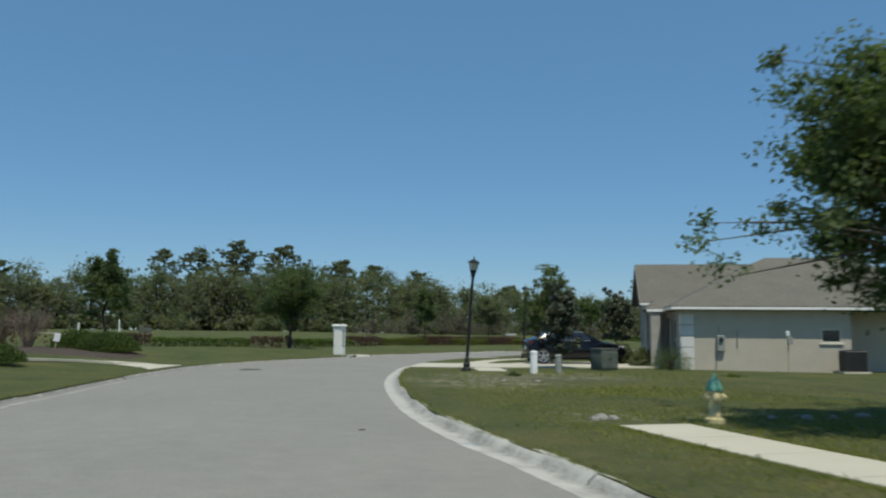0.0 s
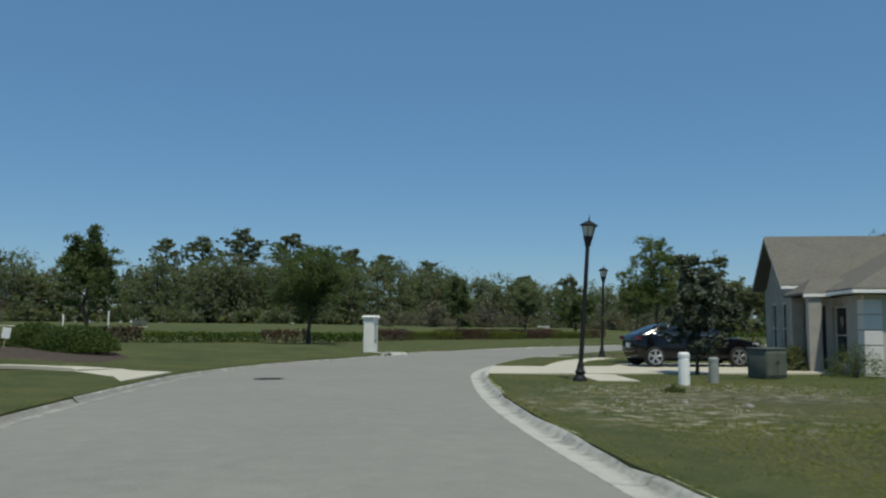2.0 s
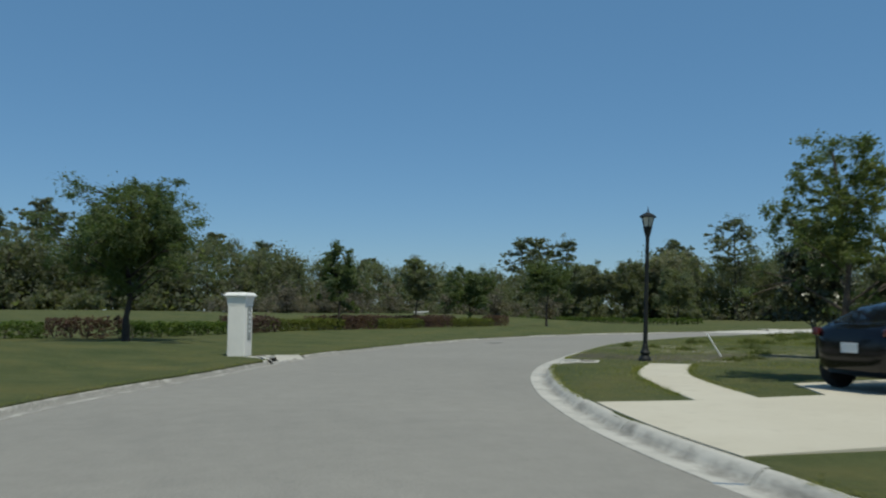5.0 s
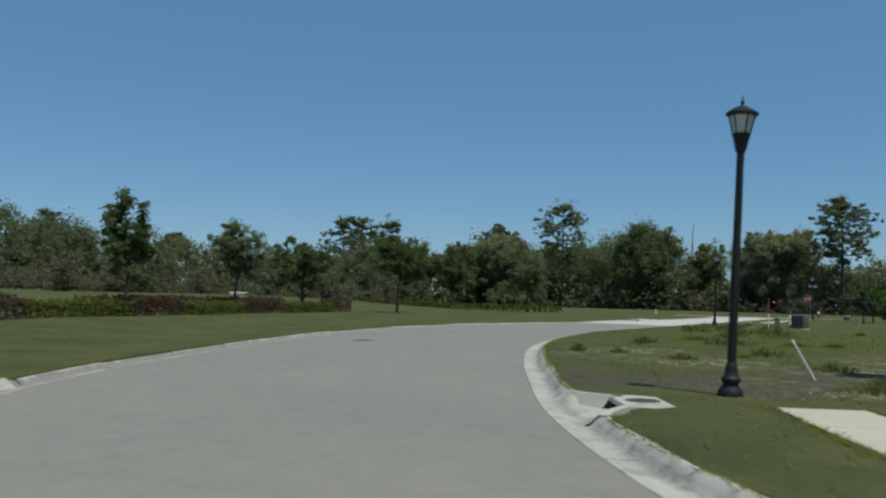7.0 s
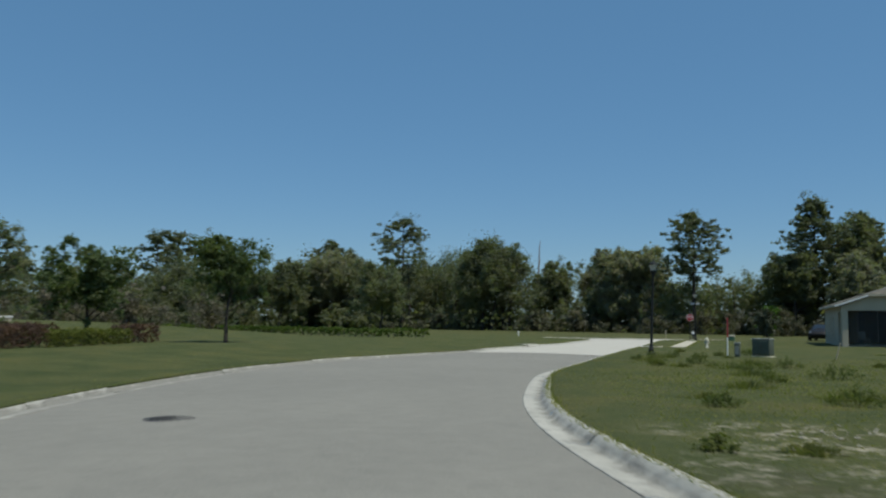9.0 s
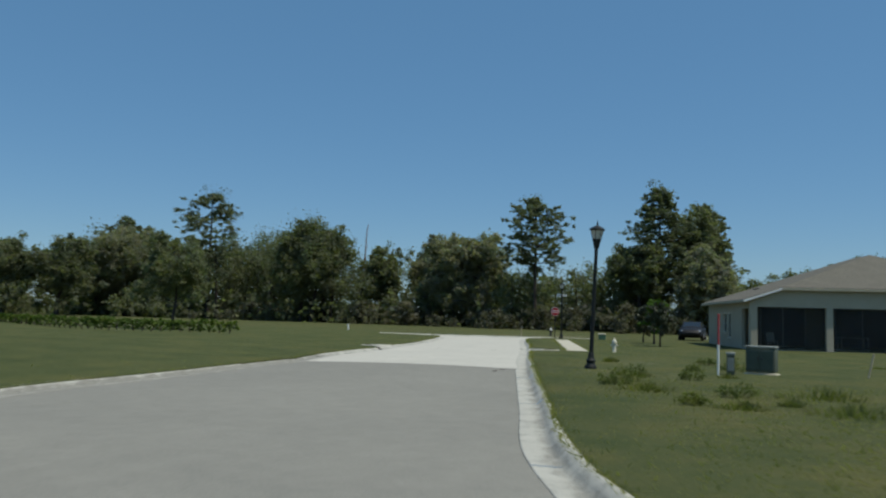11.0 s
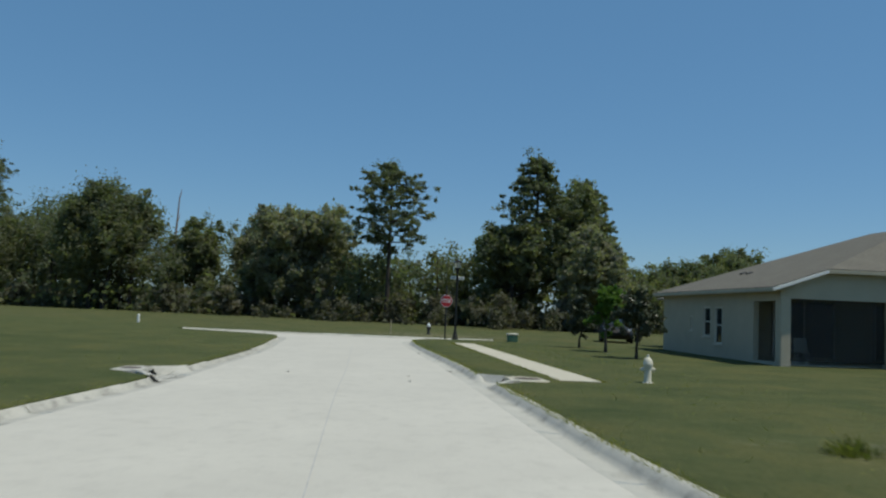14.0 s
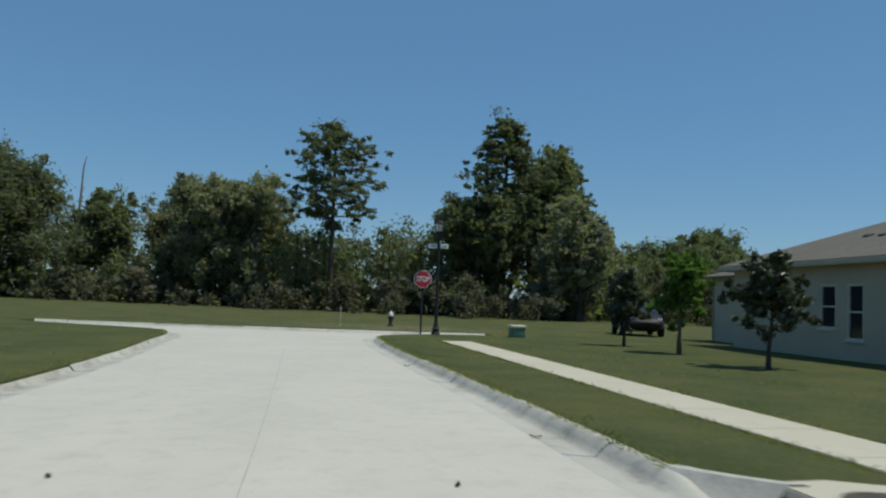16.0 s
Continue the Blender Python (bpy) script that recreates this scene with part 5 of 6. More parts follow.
    sheet("soffit", [[(x0, y1, zt - 0.09), (x0, -0.2, zt - 0.09), (x1, -0.2, zt - 0.09), (x1, y1, zt - 0.09)]], M_WALL2, h, 0.012, "grey-beige soffit")
    # a low wing set back beyond the end of the side wall
    q = part("wall", cells_wall(5.4, E - 0.1, 0.2, [], -0.5), M_WALL2, h, "set-back wing wall", False)
    q.matrix_local = pose(L + 0.002, -2.2, 0)
    q2 = part("wall", cells_wall(6.0, E - 0.1, 0.2, [], -0.5), M_WALL2, h, "", False)
    q2.matrix_local = pose(L + 5.4, -8.0, 0, 0, 0, 90)
    wx, wa, wb, wz = L + 5.75, -8.3, -1.65, zt - 0.12
    wm, wr = (wa + wb) / 2, zt - 0.12 + 0.34 * (wb - wa) / 2
    sheet("wing_roof", [[(L - 0.5, wb, wz), (wx, wb, wz), (wx - 3.3, wm, wr), (L - 0.5, wm, wr)], [(wx, wa, wz), (L - 0.5, wa, wz), (L - 0.5, wm, wr), (wx - 3.3, wm, wr)], [(wx, wb, wz), (wx, wa, wz), (wx - 3.3, wm, wr)]], M_ROOF, h, 0.07, "low grey-brown shingle wing roof")
    for x, y in ((x0 + r - k + 0.3, ym - 0.7), (6.6, -2.0), (7.4, -2.1)):
        zz = zr - pitch * abs(y - ym)
        v = part("roof_vent", box_bm((0.26, 0.26, 0.10), (0, 0, 0), 0.03), M_IRON, h, "low dark roof vent", False)
        v.matrix_local = pose(x, y, zz - 0.04, -19 if y > ym else 19)
    return h


house_one()
house_two()

# ---- street things ----
def street_lamp(at, label, lean=(0, 0, 0)):
    t = hold("street_lamp", pose(*at, *lean) @ Matrix.Scale(1.035, 4), label, "street lamp", "street lamps")
    part("base", lathe_bm([(0.165, -0.06), (0.165, 0.05), (0.15, 0.09), (0.105, 0.14), (0.10, 0.17), (0.122, 0.19), (0.125, 0.235), (0.105, 0.26), (0.09, 0.28), (0.08, 0.36), (0.072, 0.42), (0.060, 0.44)], 16), M_BLACK, t, "flared cast base")
    part("pole", lathe_bm([(0.058, 0.40), (0.054, 1.8), (0.047, 3.1), (0.052, 3.16), (0.046, 3.2), (0.05, 3.25)], 12), M_BLACK, t)
    part("cup", lathe_bm([(0.05, 3.22), (0.07, 3.26), (0.078, 3.30), (0.098, 3.40), (0.118, 3.46), (0.124, 3.485), (0.11, 3.49)], 12), M_BLACK, t, "tapered lantern holder")
    part("lantern", lathe_bm([(0.102, 3.485), (0.165, 3.735)], 6), M_LANTERN, t, "frosted six-sided lantern glass", False)
    for k in range(6):
        a = 2 * math.pi * k / 6
        ob = bar("lantern_rib", (0.108 * math.cos(a), 0.108 * math.sin(a), 3.48), (0.172 * math.cos(a), 0.172 * math.sin(a), 3.74), 0.018, 0.018, M_BLACK, t)
    part("lantern_roof", lathe_bm([(0.17, 3.728), (0.212, 3.735), (0.212, 3.765), (0.14, 3.815), (0.06, 3.855), (0.03, 3.87)], 12), M_BLACK, t, "spreading lantern roof")
    part("finial", lathe_bm([(0.03, 3.865), (0.014, 3.88), (0.026, 3.90), (0.026, 3.92), (0.010, 3.945), (0.006, 4.0), (0.0, 4.02)], 10), M_BLACK, t, "pointed finial")
    return t


LAMP = "black cast street lamp with a frosted lantern on the grass"
for x, y, lean in ((4.80, 18.2, (1.7, 3.4, 0)), (11.77, 33.93, (2.1, 1.0, 0)), (41.26, 55.6, (2.1, 0.3, 0))):
    street_lamp((x, y, lay(x, y)), LAMP, lean)
l4 = street_lamp((75.5, 69.68, 0.08), "black cast street lamp carrying a street name plate")
plate = part("name_plate", box_bm((0.66, 0.02, 0.15), (0, 0, 0), 0.006), M_SIGNW, l4, "white street name plate", False)
plate.matrix_local = pose(0.0, 0.0, 2.92, 0, 0, -66)
for k, (x, w) in enumerate(((-0.19, 0.16), (0.02, 0.18), (0.2, 0.12))):
    part("name_bar", box_bm((w, 0.006, 0.06), (x, -0.013, 0.045)), M_UTILG, plate, "", False)
part("bracket", box_bm((0.08, 0.1, 0.2), (0, 0, 2.9), 0.01), M_BLACK, l4, "", False)


def stop_sign(at, turn):
    t = hold("stop_sign", pose(*at, 0, 0, turn), "red octagonal stop sign on a dark round post", "stop sign")
    part("post", lathe_bm([(0.045, -0.1), (0.035, 0.05), (0.032, 2.72), (0.02, 2.74)], 10), M_BLACK, t, "dark round post")
    R = 0.325

    def octa(r, y0, y1):
        bm = prism_bm([(r * math.cos(math.pi / 8 + k * math.pi / 4), r * math.sin(math.pi / 8 + k * math.pi / 4)) for k in range(8)], y0, y1)
        bmesh.ops.transform(bm, matrix=Matrix.Rotation(math.pi / 2, 4, "X"), verts=bm.verts)
        return bm

    rim = part("plate", octa(R, 0.036, 0.048), M_SIGNW, t, "white-edged metal plate", False)
    face = part("face", octa(R - 0.022, 0.048, 0.051), M_STOP, t, "faded red face", False)
    for o in (rim, face):
        o.matrix_local = pose(0, 0, 1.94)
    cu = bpy.data.curves.new("lettering", "FONT")
    cu.body = "STOP"
    cu.size = 0.255
    cu.align_x = cu.align_y = "CENTER"
    cu.extrude = 0.002
    cu.offset = 0.006
    tmp = new("lettering_curve", cu)
    me = bpy.data.meshes.new_from_object(tmp)
    bpy.data.objects.remove(tmp)
    me.name = "lettering"
    me.materials.clear()
    me.materials.append(M_SIGNW)
    ob = part_raw("lettering", me, t, "white capital letters")
    ob.matrix_local = pose(0, -0.054, 1.94, 90) @ Matrix.Diagonal((0.78, 1, 1, 1))
    return t


stop_sign((75.75, 70.28, 0.08), -66)


def hydrant(at, turn, body, top, label, h=0.72):
    t = hold("fire_hydrant", pose(*at, 0, 0, turn), label, "fire hydrant", "fire hydrants")
    s = h / 0.72
    P = lambda l: [(r * s, z * s) for r, z in l]
    part("flange", lathe_bm(P([(0.15, -0.05), (0.15, 0.035), (0.125, 0.045), (0.10, 0.05)]), 18), body, t, "bolted base flange")
    part("barrel", lathe_bm(P([(0.098, 0.045), (0.086, 0.07), (0.086, 0.40), (0.10, 0.415), (0.10, 0.445), (0.09, 0.455)]), 18), body, t)
    part("bonnet", lathe_bm(P([(0.09, 0.45), (0.118, 0.46), (0.122, 0.50), (0.112, 0.525), (0.105, 0.56), (0.085, 0.605), (0.05, 0.64), (0.03, 0.65)]), 18), top, t, "domed bonnet")
    part("operating_nut", lathe_bm(P([(0.03, 0.645), (0.028, 0.70), (0.018, 0.72)]), 5), top, t)
    for a, r, ln in ((180, 0.055, 0.075), (0, 0.055, 0.075), (-90, 0.07, 0.085)):
        bm = lathe_bm(P([(r * 0.8, 0.0), (r * 0.8, ln * 0.55), (r, ln * 0.6), (r, ln), (r * 0.6, ln + 0.012), (0.022, ln + 0.014), (0.02, ln + 0.045)]), 12)
        c = part("nozzle_cap", bm, body, t, "side outlet with its cap")
        c.matrix_local = pose(0, 0, 0.36 * s, 0, 0, a) @ pose(0.07 * s, 0, 0, 0, 90, 0)
    for k in range(8):
        a = k * math.pi / 4
        part("bolt", lathe_bm(P([(0.014, 0.035), (0.014, 0.058)]), 6, (0.125 * s * math.cos(a), 0.125 * s * math.sin(a), 0)), body, t)
    return t


hydrant((4.6, 0.78, lay(4.6, 0.8) + 0.02), -10, M_HYD, M_TEAL, "yellow fire hydrant with a green bonnet beside the footpath")
hydrant((54.45, 59.1, 0.06), 110, M_HYDW, M_HYDW, "cream-white fire hydrant on the lawn", 0.66)
hydrant((83.4, 73.65, LAWN), 60, M_IRON, M_SIGNW, "dark fire hydrant with a white top across the junction", 0.7)


def gate_pillar():
    t = hold("pillar", pose(1.98, 39.5, 0.08, 0, 0, -33), "white stucco pillar with a wide moulded cap by the kerb", "pillar")
    part("shaft", box_bm((0.52, 0.52, 1.55), (0, 0, -0.08), 0.012), M_STUCCO, t, "square white stucco shaft", False)

    def frustum(w0, z0, w1, z1, bm):
        lo = [bm.verts.new((sx * w0 / 2, sy * w0 / 2, z0)) for sx, sy in ((-1, -1), (1, -1), (1, 1), (-1, 1))]
        hi = [bm.verts.new((sx * w1 / 2, sy * w1 / 2, z1)) for sx, sy in ((-1, -1), (1, -1), (1, 1), (-1, 1))]
        bm.faces.new(lo[::-1]), bm.faces.new(hi)
        for k in range(4):
            bm.faces.new((lo[k], lo[(k + 1) % 4], hi[(k + 1) % 4], hi[k]))
        return bm

    part("collar", frustum(0.528, 1.47, 0.58, 1.69, bmesh.new()), M_STUCCO, t, "shaded moulding under the cap", False)
    part("cap", frustum(0.70, 1.76, 0.62, 1.83, frustum(0.60, 1.69, 0.70, 1.76, bmesh.new())), M_CAP, t, "bright white overhanging cap", False)
    part("cap_top", frustum(0.60, 1.83, 0.50, 1.845, bmesh.new()), M_CAP, t, "", False)
    pl = part("plaque", box_bm((0.02, 0.24, 0.98), (0.262, 0.03, 0.49), 0.004), M_UTILG, t, "narrow grey-blue inset plaque", False)
    for k in range(5):
        part("plaque_bar", box_bm((0.006, 0.11, 0.07), (0.274, 0.03, 0.72 + 0.13 * k)), M_SIGNW, pl, "", False)
    return t


gate_pillar()


def transformer(at, turn, size, label, mat=None, lid=None):
    t = hold("utility_box", pose(*at, 0, 0, turn), label, "utility box", "utility boxes")
    w, d, h = size
    m = mat or M_UTIL
    part("pad", box_bm((w + 0.10, d + 0.10, 0.14), (0, 0, -0.12), 0.02), M_WALK, t, "concrete pad", False)
    part("cabinet", box_bm((w, d, h - 0.08), (0, 0, 0.05), 0.025, 0, None, 2), m, t)
    part("lid", box_bm((w + 0.04, d + 0.04, 0.05), (0, 0, h - 0.05), 0.018, 0, None, 2), lid or m, t, "overlapping lid")
    for sx in (-1, 1):
        dr = part("door", box_bm((w / 2 - 0.05, 0.02, h - 0.25), (sx * w / 4, -d / 2 - 0.008, 0.12), 0.008), m, t, "", False)
        part("hasp", box_bm((0.03, 0.03, 0.08), (sx * 0.05, -d / 2 - 0.03, h * 0.5), 0.006), M_IRON, dr, "", False)
    return t


def cable_pedestal(at, turn):
    """A square telephone pedestal with an overhanging cap."""
    t = hold("cable_pedestal", pose(*at, 0, 0, turn), "short dark green cable pedestal with a paler cap", "utility box", "utility boxes")
    part("shaft", box_bm((0.20, 0.20, 0.60), (0, 0, -0.08), 0.015, 0, None, 2), M_UTIL, t)
    part("cap", box_bm((0.23, 0.23, 0.08), (0, 0, 0.50), 0.02, 0, None, 2), M_UTILG, t, "paler overhanging cap")
    part("cover", box_bm((0.15, 0.012, 0.34), (0, -0.106, 0.1), 0.004), M_UTILG, t, "paler front cover", False)
    return t


def marker_post(at, w, h, mat, label):
    t = hold("marker_post", pose(*at), label, "marker post", "marker posts")
    part("shaft", lathe_bm([(w * 0.52, -0.08), (w * 0.5, h - 0.06), (w * 0.47, h - 0.02)], 10), mat, t)
    part("cap", lathe_bm([(w * 0.53, h - 0.09), (w * 0.53, h - 0.02), (w * 0.42, h + 0.012), (0.0, h + 0.02)], 10), mat, t, "rounded top")
    return t


transformer((10.2, 18.6, lay(10.2, 18.6) - 0.02), 18, (0.80, 0.62, 0.84), "grey-green electric transformer box with twin doors by the driveway", M_BOX)
marker_post((6.85, 16.75, 0.1), 0.26, 0.74, M_PVC, "white plastic cable marker post in the sandy grass")
marker_post((7.95, 17.35, 0.1), 0.24, 0.60, M_UTILG, "grey-green plastic cable marker post in the grass")
# the paler lid colour paints in the sun glancing off the top
transformer((42.55, 51.3, 0.14), -94, (0.74, 0.42, 0.74), "dark green transformer box in the lot, sun glare painted into its lid", None, M_UTILG)
cable_pedestal((41.45, 51.9, 0.14), -80)
marker_post((77.9, 90.1, LAWN), 0.16, 0.46, M_PVC, "short white post across the lawn")
marker_post((-18.0, 64.5, lay(-18, 64.5)), 0.12, 0.8, M_PVC, "white post at the edge of the park")
marker_post((-14.0, 60.0, lay(-14.0, 60)), 0.10, 1.15, M_PVC, "tall white post at the edge of the park")
transformer((-12.5, 63.8, lay(-12.5, 63.8)), 10, (1.0, 0.8, 0.5), "dark grey-green utility box at the edge of the park", M_BOX)
g = hold("utility_box", pose(76.55, 67.0, 0.08, 0, 0, 20), "squat green utility box with a pale lid on the lawn", "utility box", "utility boxes")
part("cabinet", box_bm((0.62, 0.5, 0.44), (0, 0, -0.04), 0.06, 0, None, 3), M_BOXG, g)
part("lid", box_bm((0.66, 0.54, 0.09), (0, 0, 0.37), 0.03, 0, None, 2), M_HYDW, g, "pale lid", False)


def stake(at, h, r, lean, mats, label, name="stake"):
    t = hold(name, pose(*at, *lean), label, "stake")
    n = len(mats)
    for k, m in enumerate(mats):
        part("shaft", lathe_bm([(r, -0.08 if k == 0 else h * k / n), (r, h * (k + 1) / n)], 8), m, t)
    part("tip", lathe_bm([(r * 1.15, h - 0.01), (r * 1.1, h + 0.02), (0, h + 0.035)], 8), mats[-1], t)
    return t


stake((41.03, 52.13, 0.16), 1.5, 0.03, (0, 1.5, 0), (M_PVC, M_REDP), "white marker stake with a red top")
stake((14.9, 34.5, 0.1), 0.76, 0.022, (0, -30, -33), (M_PVC,), "white pipe leaning out of the grass")
stake((80.5, 75.0, LAWN), 0.75, 0.03, (0, 2, 0), (M_WOODST,), "pale wooden survey stake")
stake((43.6, 48.8, 0.18), 0.56, 0.026, (0, 14, -60), (M_WOODST,), "pale wooden survey stake leaning in the lot")


def storm_drain(label, at, side, depth, deep=0.76, stone=None):
    """A kerb inlet: flared wings lead back to a dark throat under a slab with an iron lid. x along the kerb, y away from the road."""
    x, y, turn = at
    t = hold("storm_drain", pose(x, y, 0, 0, 0, turn) @ Matrix.Diagonal((1, -side, 1, 1)), label, "storm drain", "storm drains")
    k, hw = depth, 0.46
    yb = k + 0.42

    def tri_fix(bm):
        bmesh.ops.recalc_face_normals(bm, faces=bm.faces)
        return bm

    for sx in (-1, 1):
        bm = bmesh.new()
        rows = []
        for i in range(9):
            u = i / 8
            px = sx * (hw + 0.80 * (1 - u))
            py = k - 0.06 + (yb - k + 0.06) * u ** 1.5
            top = 0.116 + 0.03 * u
            foot = -0.008 - 0.05 * u
            rows.append([bm.verts.new(c) for c in ((px, py - 0.17, foot), (px, py - 0.11, foot + 0.25 * (top - foot)), (px, py - 0.04, foot + 0.75 * (top - foot)), (px, py, top), (px, py + 0.13, top), (px, py + 0.14, -0.1))])
        for p, q in zip(rows, rows[1:]):
            for j in range(5):
                bm.faces.new((p[j], p[j + 1], q[j + 1], q[j]))
        part("wing_wall", tri_fix(bm), M_KERB, t, "smooth flared concrete wing")
    bm = bmesh.new()
    rows = []
    for i in range(7):
        u = i / 6
        w = hw + 0.84 * (1 - u) ** 0.7
        rows.append([bm.verts.new((sx * w, k - 0.16 + (yb + 0.36 - k + 0.16) * u, -0.004 - 0.055 * u)) for sx in (-1, -0.5, 0, 0.5, 1)])
    for p, q in zip(rows, rows[1:]):
        for j in range(4):
            bm.faces.new((p[j], p[j + 1], q[j + 1], q[j]))
    part("apron", tri_fix(bm), M_KERB, t, "sunken gutter apron")
    bm = bmesh.new()
    for size, pos in (((2 * hw + 0.2, 0.06, 0.5), (0, yb + 0.38, -0.42)), ((0.08, 0.36, 0.5), (-hw - 0.05, yb + 0.18, -0.42)), ((0.08, 0.36, 0.5), (hw + 0.05, yb + 0.18, -0.42))):
        box_bm(size, pos, 0, 0, bm)
    # near-black walls put the shade inside the throat into the colour
    part("throat", bm, M_DARK, t, "dark drain throat", False)
    bm = prism_bm([(-hw - 0.16, yb - 0.03), (hw + 0.16, yb - 0.03), (hw + 0.22, yb + 0.52 * deep), (hw + 0.02, yb + deep), (-hw - 0.02, yb + deep), (-hw - 0.22, yb + 0.52 * deep)], 0.06, 0.132)
    bmesh.ops.bevel(bm, geom=list(bm.edges), offset=0.012, segments=2, affect="EDGES")
    part("top_slab", tri_fix(bm), stone or M_WALK, t, "pale concrete top slab", False)
    part("lid_frame", lathe_bm([(0.40 * deep, 0.12), (0.40 * deep, 0.137), (0.375 * deep, 0.139)], 28, (0, yb + deep / 2, 0)), M_KERB, t, "concrete ring round the lid")
    part("lid", lathe_bm([(0.37 * deep, 0.12), (0.37 * deep, 0.142), (0.345 * deep, 0.145), (0.325 * deep, 0.141), (0.0, 0.142)], 28, (0, yb + deep / 2, 0)), M_RUST, t, "brown iron lid")
    return t


M_RUST = simple("brown_iron", (0.085, 0.066, 0.052), 0.85, 0.2, 0.3, 9, 0.3, 0.5)
storm_drain("concrete storm drain in the kerb beside a lamp", DRAINS[0], 1, KERB_R, 0.58, M_KERB)
storm_drain("concrete storm drain with a brown iron lid beside the footpath", DRAINS[1], 1, KERB_R)
storm_drain("concrete storm drain in the kerb beside the pillar", DRAINS[2], -1, KERB_W - 0.08, 0.52, M_KERB)
storm_drain("concrete storm drain in the kerb opposite the hydrant", DRAINS[3], -1, KERB_W - 0.08, 0.52, M_KERB)


def manhole(x, y, z):
    t = hold("manhole_cover", pose(x, y, z), "dark iron manhole cover set in the asphalt", "manhole cover", "manhole covers")
    part("ring", lathe_bm([(0.40, -0.05), (0.40, 0.006), (0.36, 0.009), (0.345, 0.004), (0.345, -0.05)], 28), M_IRON, t)
    part("cover", lathe_bm([(0.34, -0.04), (0.34, 0.006), (0.0, 0.008)], 28), M_IRON, t)
    for k in range(-3, 4):
        ln = 2 * math.sqrt(0.30 ** 2 - (k * 0.08) ** 2)
        part("rib", box_bm((ln, 0.03, 0.005), (0, k * 0.08, 0.007)), M_IRON, t, "", False)
    return t


manhole(-2.75, 20.6, 0.045)
manhole(14.75, 48.7, 0.035)


def sedan(at, turn, paint, label, group="parked cars"):
    """A four-door saloon; x is forward, the origin on the ground under its middle."""
    t = hold("car", pose(*at, 0, 0, turn), label, "car", group)
    st = [(-2.06, 0.84, 0.54, 0.50), (-2.02, 0.98, 0.68, 0.36), (-1.92, 1.05, 0.80, 0.27), (-1.68, 1.08, 0.89, 0.22), (-1.0, 1.05, 0.915, 0.19), (0.0, 1.02, 0.92, 0.18), (0.85, 1.01, 0.915, 0.19), (1.2, 0.99, 0.905, 0.2), (1.7, 0.93, 0.885, 0.23), (2.1, 0.84, 0.83, 0.26), (2.34, 0.73, 0.72, 0.32), (2.44, 0.60, 0.56, 0.42)]
    bm = bmesh.new()
    rings = []
    for x, zt, w, zb in st:
        half = [(0.70 * w, zb), (0.96 * w, zb + 0.10), (w, zb + 0.45 * (zt - zb)), (0.985 * w, zb + 0.72 * (zt - zb)), (0.93 * w, zt - 0.06), (0.80 * w, zt - 0.005), (0.4 * w, zt + 0.02)]
        rings.append([bm.verts.new((x, y, z)) for y, z in half] + [bm.verts.new((x, -y, z)) for y, z in half[::-1]])
    for a, b in zip(rings, rings[1:]):
        n = len(a)
        for k in range(n):
            bm.faces.new((a[k], a[(k + 1) % n], b[(k + 1) % n], b[k]))
    bm.faces.new(rings[0])
    bm.faces.new(rings[-1][::-1])
    bmesh.ops.recalc_face_normals(bm, faces=bm.faces)
    body = part("body", bm, paint, t, "glossy painted body")
    # cabin: pillars and roof, with the glass set a little proud
    bm = bmesh.new()
    cab = [(-1.82, 1.03, 0.72, 1.06), (-1.15, 1.03, 0.80, 1.36), (-0.75, 1.03, 0.82, 1.43), (0.0, 1.02, 0.83, 1.455), (0.35, 1.01, 0.82, 1.42), (1.25, 0.98, 0.74, 1.0)]
    rings = []
    for x, zb, w, zt in cab:
        top = w - 0.34 * (zt - zb) - 0.02
        half = [(w, zb - 0.02), (0.5 * (w + top) + 0.02, (zb + zt) / 2), (top, zt - 0.015), (0.6 * top, zt + 0.012)]
        rings.append([bm.verts.new((x, y, z)) for y, z in half] + [bm.verts.new((x, -y, z)) for y, z in half[::-1]])
    for a, b in zip(rings, rings[1:]):
        n = len(a)
        for k in range(n - 1):
            bm.faces.new((a[k], a[k + 1], b[k + 1], b[k]))
    bmesh.ops.recalc_face_normals(bm, faces=bm.faces)
    part("cabin", bm, paint, t, "roof and pillars")

    def pane(name, pts, mat, lab, parent=t):
        bm = bmesh.new()
        f = bm.faces.new([bm.verts.new(p) for p in pts])
        r = bmesh.ops.extrude_face_region(bm, geom=[f])
        bmesh.ops.recalc_face_normals(bm, faces=bm.faces)
        nrm = f.normal.copy()
        bmesh.ops.translate(bm, vec=nrm * -0.012, verts=[v for v in r["geom"] if isinstance(v, bmesh.types.BMVert)])
        bmesh.ops.recalc_face_normals(bm, faces=bm.faces)
        return part(name, bm, mat, parent, lab, False)

    for s in (1, -1):
        pane("side_window", [(-0.05, s * 0.835, 1.05), (0.80, s * 0.80, 1.05), (0.42, s * 0.70, 1.36), (-0.05, s * 0.705, 1.40)], M_GLASS, "dark side window")
        pane("side_window", [(-1.25, s * 0.80, 1.07), (-0.12, s * 0.835, 1.05), (-0.12, s * 0.705, 1.40), (-0.85, s * 0.705, 1.36)], M_GLASS, "dark side window")
        tr = [(-1.45, s * 0.80, 1.07), (-1.2, s * 0.765, 1.22), (-0.85, s * 0.72, 1.385), (-0.4, s * 0.705, 1.42), (0.1, s * 0.70, 1.425), (0.42, s * 0.705, 1.385)]
        part_raw("window_trim", raw_mesh("window_trim", *tube_arrays(tr, [0.013] * 6, 6), M_CHROME, True), t, "bright window trim")
